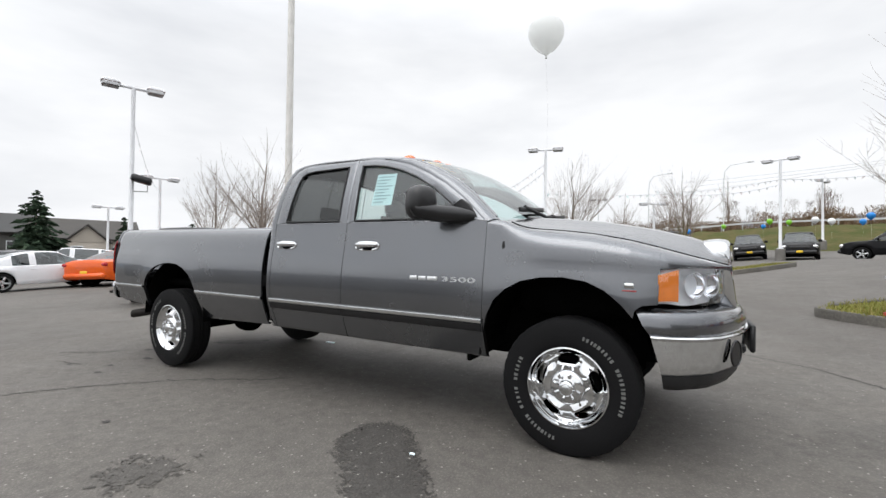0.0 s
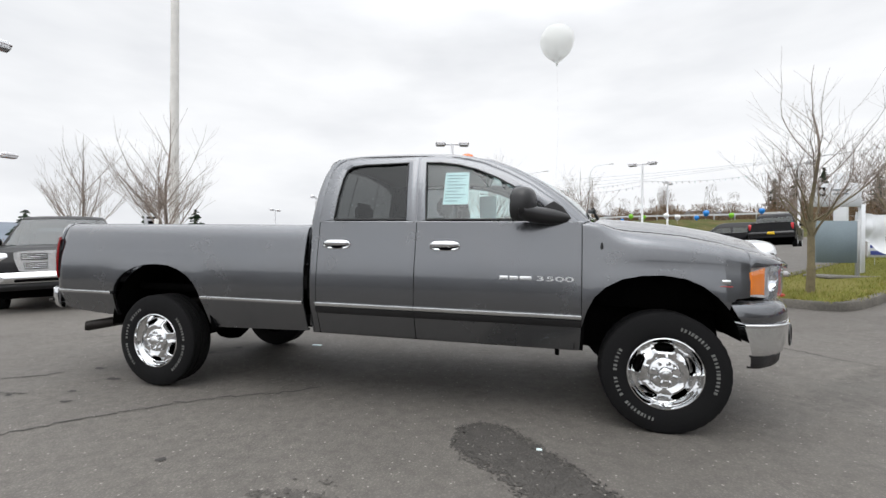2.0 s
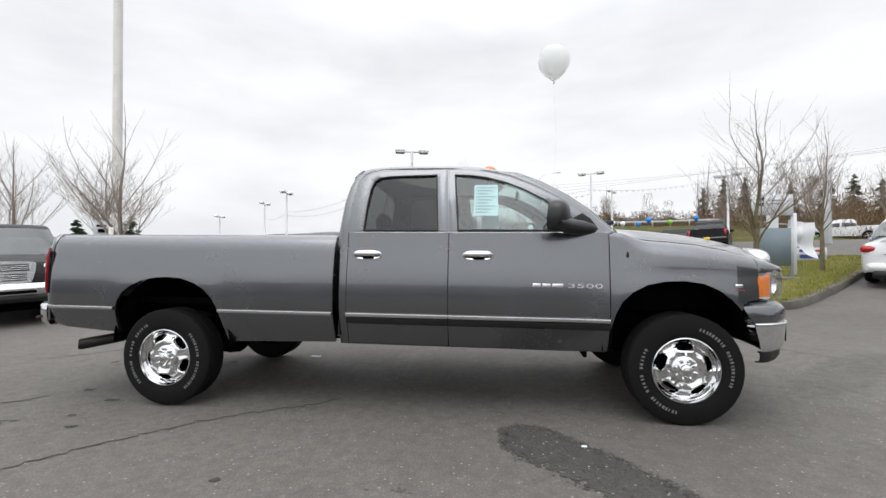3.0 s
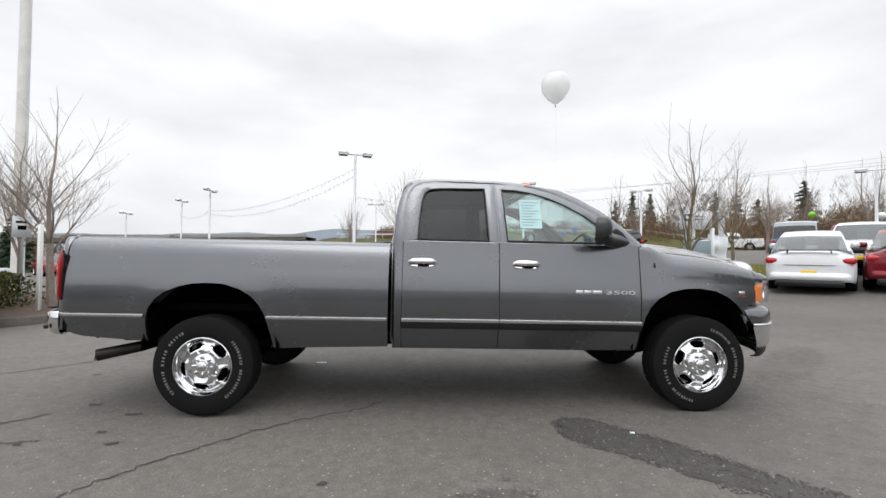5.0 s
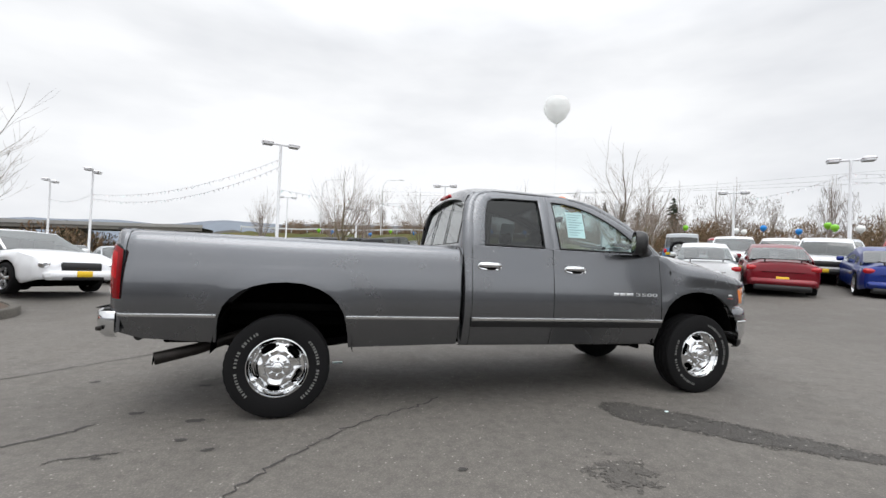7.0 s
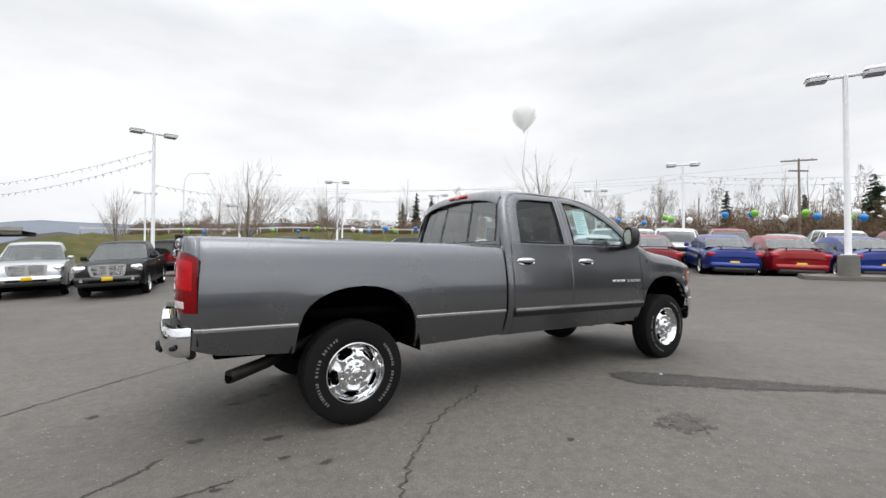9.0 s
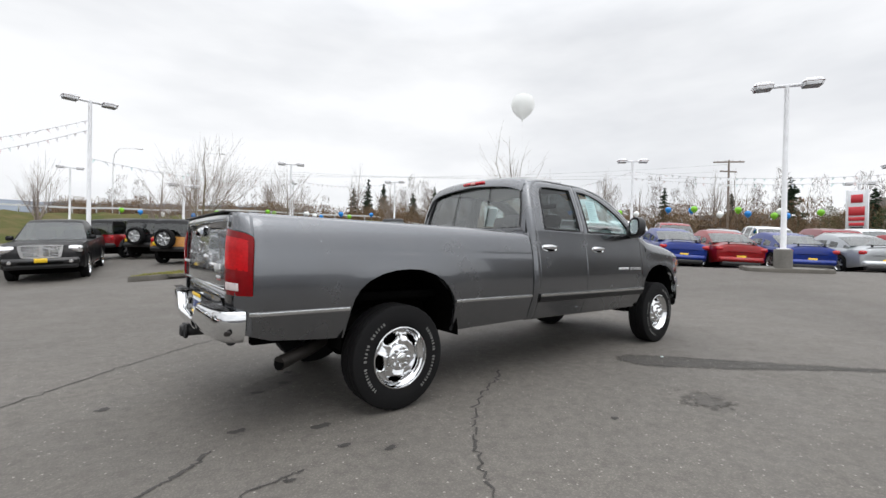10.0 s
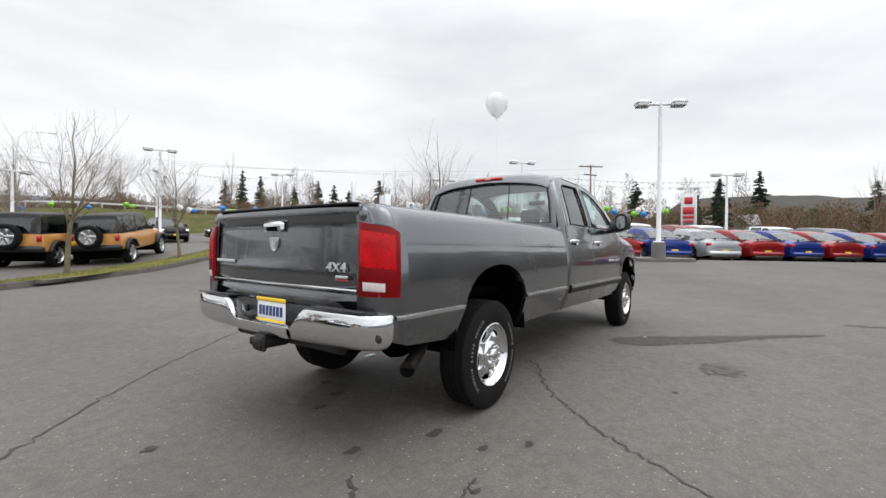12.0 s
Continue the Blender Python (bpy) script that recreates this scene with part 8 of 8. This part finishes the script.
tp = thing("telephone_pole", "wooden telephone pole with two cross arms", "telephone pole", Matrix.Translation((51.26, 14.12, ground_z(51.26, 14.12))) @ pose(0, 0, 0, 0, 0, -50))
part("pole", Shape().rod((0, 0, -0.3), (0, 0, 9.1), 0.13, 0.09, 12), BARK, tp)
part("cross_arm", Shape().box((0, 0, 8.9), (3.0, 0.12, 0.14), 0.01), BARK, tp)
part("cross_arm", Shape().box((0, 0.1, 7.9), (2.0, 0.12, 0.14), 0.01, Matrix.Rotation(radians(20), 4, "Z")), BARK, tp)
for i in range(4):
    part("insulator", Shape().lathe([(0.05, 8.95), (0.06, 9.05), (0.0, 9.12)], 10, (-1.1 + 0.73 * i, 0, 0), "Z"), STEEL, tp)
for k, z in enumerate((7.95, 7.2, 6.6)):
    w = thing("overhead_wire", "thin overhead wire along the road", "wire", group="overhead wires")
    part("wire", Shape().tube([Vector((51.26, 14.12, 2.7 + z)).lerp(Vector(q), u) - Vector((0, 0, 2.0 * u * (1 - u) * 2)) for q in ((4.0, 62.0, 10.0 + 0.6 * k),) for u in [i / 24 for i in range(25)]], 0.012, 4), STEEL, w)


def street_light(x, y, h, heading):
    s = thing("street_light", "tall thin road light with a long curved arm", "street lamp", Matrix.Translation((x, y, ground_z(x, y) + 2.0)) @ pose(0, 0, 0, 0, 0, heading), "road lights")
    part("post", Shape().tube([(0, 0, -2.5), (0, 0, h * 0.8), (0.15, 0, h * 0.93), (0.7, 0, h), (2.6, 0, h + 0.15)], [0.08, 0.06, 0.05, 0.04, 0.035], 10), LAMP_PAINT, s)
    part("lamp_head", Shape().box((2.9, 0, h + 0.14), (0.7, 0.26, 0.14), 0.04), LAMP_PAINT, s)


street_light(-0.4, 65.9, 9.6, -20)
street_light(8.5, 62.0, 9.2, -20)


# ---------------------------------------------------------------- the road bank, bridge, woods and hills
def ring_point(bearing, r):
    a = radians(bearing)
    return 2 + r * math.cos(a), -1 + r * math.sin(a)


def bank_height(b):
    return lerp_table([(18, 0.1), (50, 0.3), (62, 2.3), (102, 3.0), (107, 2.1), (111, 0.2)], b)


def build_bank():
    rows = []
    for r, f in ((43.5, -0.02), (46, 0.10), (50, 0.48), (54, 0.90), (56.5, 1.0), (70, 1.0), (74, 0.4), (84, -0.05)):
        row = []
        for i in range(65):
            b = 17 + i * 1.5
            x, y = ring_point(b, r + 1.2 * math.sin(b * 0.4))
            row.append((x, y, ground_z(x, y) + f * bank_height(b) * (1 + 0.05 * math.sin(b * 1.7 + r)) - 0.05))
        rows.append(row)
    tagged(part("road_bank", Shape().grid(rows), BANK_GRASS, sharp=80), "green and straw-coloured grass bank of a road", "grass bank", kind="structure")
    g = thing("guard_rail", "pale steel guard rail along the road bank", "guard rail")
    pts = []
    for i in range(67):
        b = 36 + i * 1.0
        x, y = ring_point(b, 56.8)
        pts.append((x, y, ground_z(x, y) + bank_height(b) + 0.55))
    rail = Shape().grid([[(x, y, z + dz) for x, y, z in pts] for dz in (-0.09, -0.03, 0.03, 0.09)])
    part("rail", rail, plain("rail_steel", (0.55, 0.56, 0.56), 0.5, 0.2, 0.08), g, thick=0.02)
    base = Shape().box((0, 0, 0), (0.12, 0.12, 0.9), 0.01)
    first = None
    for x, y, z in pts[::2]:
        if first is None:
            first = part("rail_post", base, STEEL, g, at=Matrix.Translation((x, y, z - 0.3)))
        else:
            o = new("rail_post", first.data)
            o.parent = g
            o.matrix_basis = Matrix.Translation((x, y, z - 0.3))


build_bank()


def build_bridge():
    b = thing("road_bridge", "grey concrete road bridge on square piers", "bridge")
    pts = [(*ring_point(a, 64), 4.45 - 0.046 * (a - 105)) for a in range(106, 149, 3)]
    deck = Shape().grid([[(x, y + dy, z + dz) for x, y, z in pts] for dy, dz in ((0, -0.55), (0, -0.12), (6, -0.12), (6, -0.55), (0, -0.55))])
    part("deck", deck, CONCRETE, b)
    part("parapet", Shape().grid([[(x, y + dy, z + dz) for x, y, z in pts] for dy, dz in ((-0.12, -0.14), (-0.12, 0.28), (0.12, 0.28), (0.12, -0.14))]), plain("parapet_concrete", (0.30, 0.295, 0.285), 0.9, 0, 0.15, 0.5), b)
    for x, y, z in pts[1::3]:
        part("pier", Shape().box((x, y + 2.5, z / 2 - 0.4), (1.1, 3.0, z - 0.6), 0.05), CONCRETE, b)


build_bridge()


def scatter_cards(name, spots, per, size, mat, label, category, seed, slim=0.10, upright=1.0):
    """A mass of twigs or leaves nobody could count."""
    rs = np.random.RandomState(seed)
    sp = np.repeat(np.array(spots, float), per, axis=0)
    n = len(sp)
    a, f = rs.rand(n) * 6.283, rs.rand(n) ** 1.15
    rr = sp[:, 3] * np.sqrt(rs.rand(n)) * (1.05 - 0.55 * f)
    c = np.stack([sp[:, 0] + rr * np.cos(a), sp[:, 1] + rr * np.sin(a), sp[:, 2] + sp[:, 4] * f], 1)
    u = unit(np.stack([rs.randn(n) * 0.45, rs.randn(n) * 0.45, upright * (0.4 + rs.rand(n))], 1))
    w = unit(np.cross(u, rs.randn(n, 3)))
    k = (size * (0.5 + 0.8 * rs.rand(n)))[:, None]
    tagged(part(name, cards(c, u * k, w * k * slim), mat, weld=False, sharp=10), label, category, kind="stuff")


def build_woods():
    rnd = random.Random(99)
    brush, tall = [], []
    for i in range(380):
        b = rnd.uniform(-24, 62)
        r = rnd.uniform(50, 74)
        x, y = ring_point(b, r)
        brush.append((x, y, ground_z(x, y) - 0.7, rnd.uniform(1.6, 3.2), rnd.uniform(3.2, 5.8)))
    scatter_cards("winter_brush", brush, 1000, 0.19, BRUSH, "brown leafless brush and saplings behind the lot", "brush", 3, 0.13)
    far = []
    for i in range(280):
        b = rnd.uniform(40, 97)
        x, y = ring_point(b, rnd.uniform(66, 84))
        far.append((x, y, ground_z(x, y) + bank_height(min(b, 105)) * 0.55 - 0.5, rnd.uniform(2.0, 3.4), rnd.uniform(2.6, 4.6)))
    scatter_cards("far_winter_brush", far, 950, 0.22, BRUSH, "brown leafless brush beyond the road", "brush", 4, 0.13)
    for i in range(60):
        b = rnd.uniform(-16, 92)
        x, y = ring_point(b, rnd.uniform(58, 76) if b < 60 else rnd.uniform(72, 86))
        tall.append((x, y, ground_z(x, y) + 1.2, rnd.uniform(1.0, 1.8), rnd.uniform(5.0, 8.5)))
    scatter_cards("far_bare_crowns", tall, 420, 0.42, TWIGS, "grey leafless crowns of far trees", "trees", 5, 0.045)
    for i in range(14):
        b = rnd.uniform(-12, 84)
        x, y = ring_point(b, rnd.uniform(56, 68) if b < 60 else 70)
        bare_tree(x, y, rnd.uniform(7, 11), 200 + i, 0.30, 0.14, 0.30, bank_height(b) * 0.9 if b > 40 else 0.0, order=3, label="tall leafless tree in the far wood", group="far bare trees")
    for i, (b, r, h, w) in enumerate(((11.5, 60, 9, 4.2), (2.0, 50, 7.6, 3.6), (4.5, 52, 6.4, 3.4), (-1.5, 66, 10.5, 4.4), (-11, 70, 9, 4.6), (-17, 64, 10, 5.0), (-21, 66, 11, 5.4), (17, 62, 7.4, 2.6), (24, 60, 8.2, 3.0), (46, 68, 9.5, 4.6), (61, 74, 8.5, 3.0), (63, 76, 9.5, 3.0), (65, 75, 7.5, 2.8), (57, 72, 7.4, 3.6), (52, 70, 8.4, 3.8), (54, 71, 8.8, 3.6), (50, 70, 7.8, 3.6), (118, 74, 5.0, 3.6), (135, 48, 6.0, 3.8))):
        x, y = ring_point(b, r)
        conifer(x, y, h, w, 300 + i, lift=bank_height(b) * 0.8 - 0.4 if 40 < b < 105 else -0.7)
    for i, (x, y, h, w) in enumerate(((-47.0, 12.8, 8.2, 6.2), (-40.5, 17.0, 5.6, 2.2), (-28.0, 24.0, 4.4, 2.6), (-33.0, 18.8, 4.6, 3.0))):
        conifer(x, y, h, w, 330 + i)
    low = []
    for i in range(150):
        b = rnd.uniform(108, 178)
        x, y = ring_point(b, rnd.uniform(62, 90))
        low.append((x, y, ground_z(x, y) - 0.8, rnd.uniform(2.0, 4.0), rnd.uniform(2.0, 4.5)))
    scatter_cards("lower_winter_brush", low, 420, 0.28, BRUSH, "brown and olive brush beyond the lower lot", "brush", 6, 0.20)
    for i, b in enumerate((-19, -7, -1, 3.5, 7.5)):
        x, y = ring_point(b, 44 + 2 * (i % 2))
        shrub(x, y, 0.9, 3.4, 400 + i, HEDGE, "tall narrow evergreen beyond the lot", "cypress_shrub", 0.0, 1600)


build_woods()


def build_hills():
    wood = plain("far_wooded_hill", (0.044, 0.039, 0.030), 0.95, 0.0, 0.45, 0.12)
    # distance haze is put into the far hills' pale blue colour
    blue = plain("hazed_far_hill", (0.150, 0.175, 0.210), 1.0, 0.0, 0.12, 0.004)
    for name, b0, b1, r, h, mat, label, amp, fall in (("wooded_rise", -40, 112, 84, 6.9, wood, "brown wooded rise behind the road", 3.0, [(-40, 1.0), (112, 1.0)]), ("hill_near", -44, 16, 170, 21.8, wood, "dark wooded hill beyond the road", 2.5, [(-44, 1.0), (0, 1.0), (16, 0.8)]), ("hill_far", 60, 215, 900, 88.0, blue, "low hills on the horizon with distance haze in their blue colour", 13.0, [(60, 1.0), (100, 0.95), (108, 0.66), (121, 0.55), (160, 0.50), (215, 0.5)])):
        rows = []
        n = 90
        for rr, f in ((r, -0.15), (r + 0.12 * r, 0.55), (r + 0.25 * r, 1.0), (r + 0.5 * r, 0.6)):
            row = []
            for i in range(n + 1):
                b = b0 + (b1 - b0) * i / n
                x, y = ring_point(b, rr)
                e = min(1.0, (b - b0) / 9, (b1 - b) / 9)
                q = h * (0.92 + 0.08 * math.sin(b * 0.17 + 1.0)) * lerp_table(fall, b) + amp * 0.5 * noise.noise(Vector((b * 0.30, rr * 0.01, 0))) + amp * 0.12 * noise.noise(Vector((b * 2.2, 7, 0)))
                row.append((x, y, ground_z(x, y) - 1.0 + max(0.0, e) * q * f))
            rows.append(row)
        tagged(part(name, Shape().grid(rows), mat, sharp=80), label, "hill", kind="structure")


build_hills()


def build_house(x, y, heading, w, d, h, label, wall_c, roof_c):
    m = Matrix.Translation((x, y, ground_z(x, y))) @ pose(0, 0, 0, 0, 0, heading)
    hs = thing("house", label, "house", m)
    wall, roof = plain("house_wall", wall_c, 0.85, 0, 0.1, 1.0), plain("house_roof", roof_c, 0.9, 0, 0.2, 2.0)
    part("wall", Shape().box((0, 0, h / 2), (w, d, h), 0.02), wall, hs)
    rf = Shape()
    rise = 0.28 * d
    rf.grid([[(-w / 2 - 0.5, yy, z), (w / 2 + 0.5, yy, z)] for yy, z in ((-d / 2 - 0.6, h - 0.2), (0, h + rise), (d / 2 + 0.6, h - 0.2))])
    part("roof", rf, roof, hs, thick=0.2)
    gab = Shape().slab([(-1.9, h - 0.6), (1.9, h - 0.6), (0, h + 1.25)], -d / 2 - 1.0, -d / 2 + 0.5)
    gab.box((0, -d / 2 - 0.25, (h - 0.6) / 2), (3.6, 1.4, h - 0.6), 0.02)
    part("gable", gab, wall, hs)
    for q in (-1, 1):
        part("gable_roof", Shape().slab([(0, h + 1.5), (q * 2.3, h - 0.65), (q * 2.3, h - 0.8), (0, h + 1.3)], -d / 2 - 1.3, -d / 2 + 1.6), roof, hs)
    for wx, wy in ((-0.9, -d / 2 - 1.0), (w * 0.3, -d / 2 - 0.02), (-w * 0.32, -d / 2 - 0.02), (w * 0.42, -d / 2 - 0.02)):
        win = part("window", Shape().box((wx, wy, h * 0.62), (1.1, 0.12, 1.1), 0.02), SIGN_WHITE, hs)
        part("pane", Shape().box((wx, wy - 0.04, h * 0.62), (0.92, 0.08, 0.92), 0.01), GLOSSBLACK, win)


build_house(-60.0, 21.5, 72, 9.5, 8, 4.2, "beige two-storey house with dark gabled roof", (0.40, 0.36, 0.31), (0.07, 0.065, 0.06))
build_house(-70.0, 11.0, 72, 16, 8, 4.6, "dark grey house behind a fir tree", (0.09, 0.09, 0.085), (0.06, 0.06, 0.06))
build_house(58.0, 0.4, -80, 5, 4, 2.2, "small pale house among evergreens", (0.45, 0.43, 0.40), (0.30, 0.29, 0.28))
build_house(62.0, 17.5, -70, 7, 5, 2.6, "low brown building behind the wood", (0.10, 0.08, 0.06), (0.06, 0.05, 0.045))
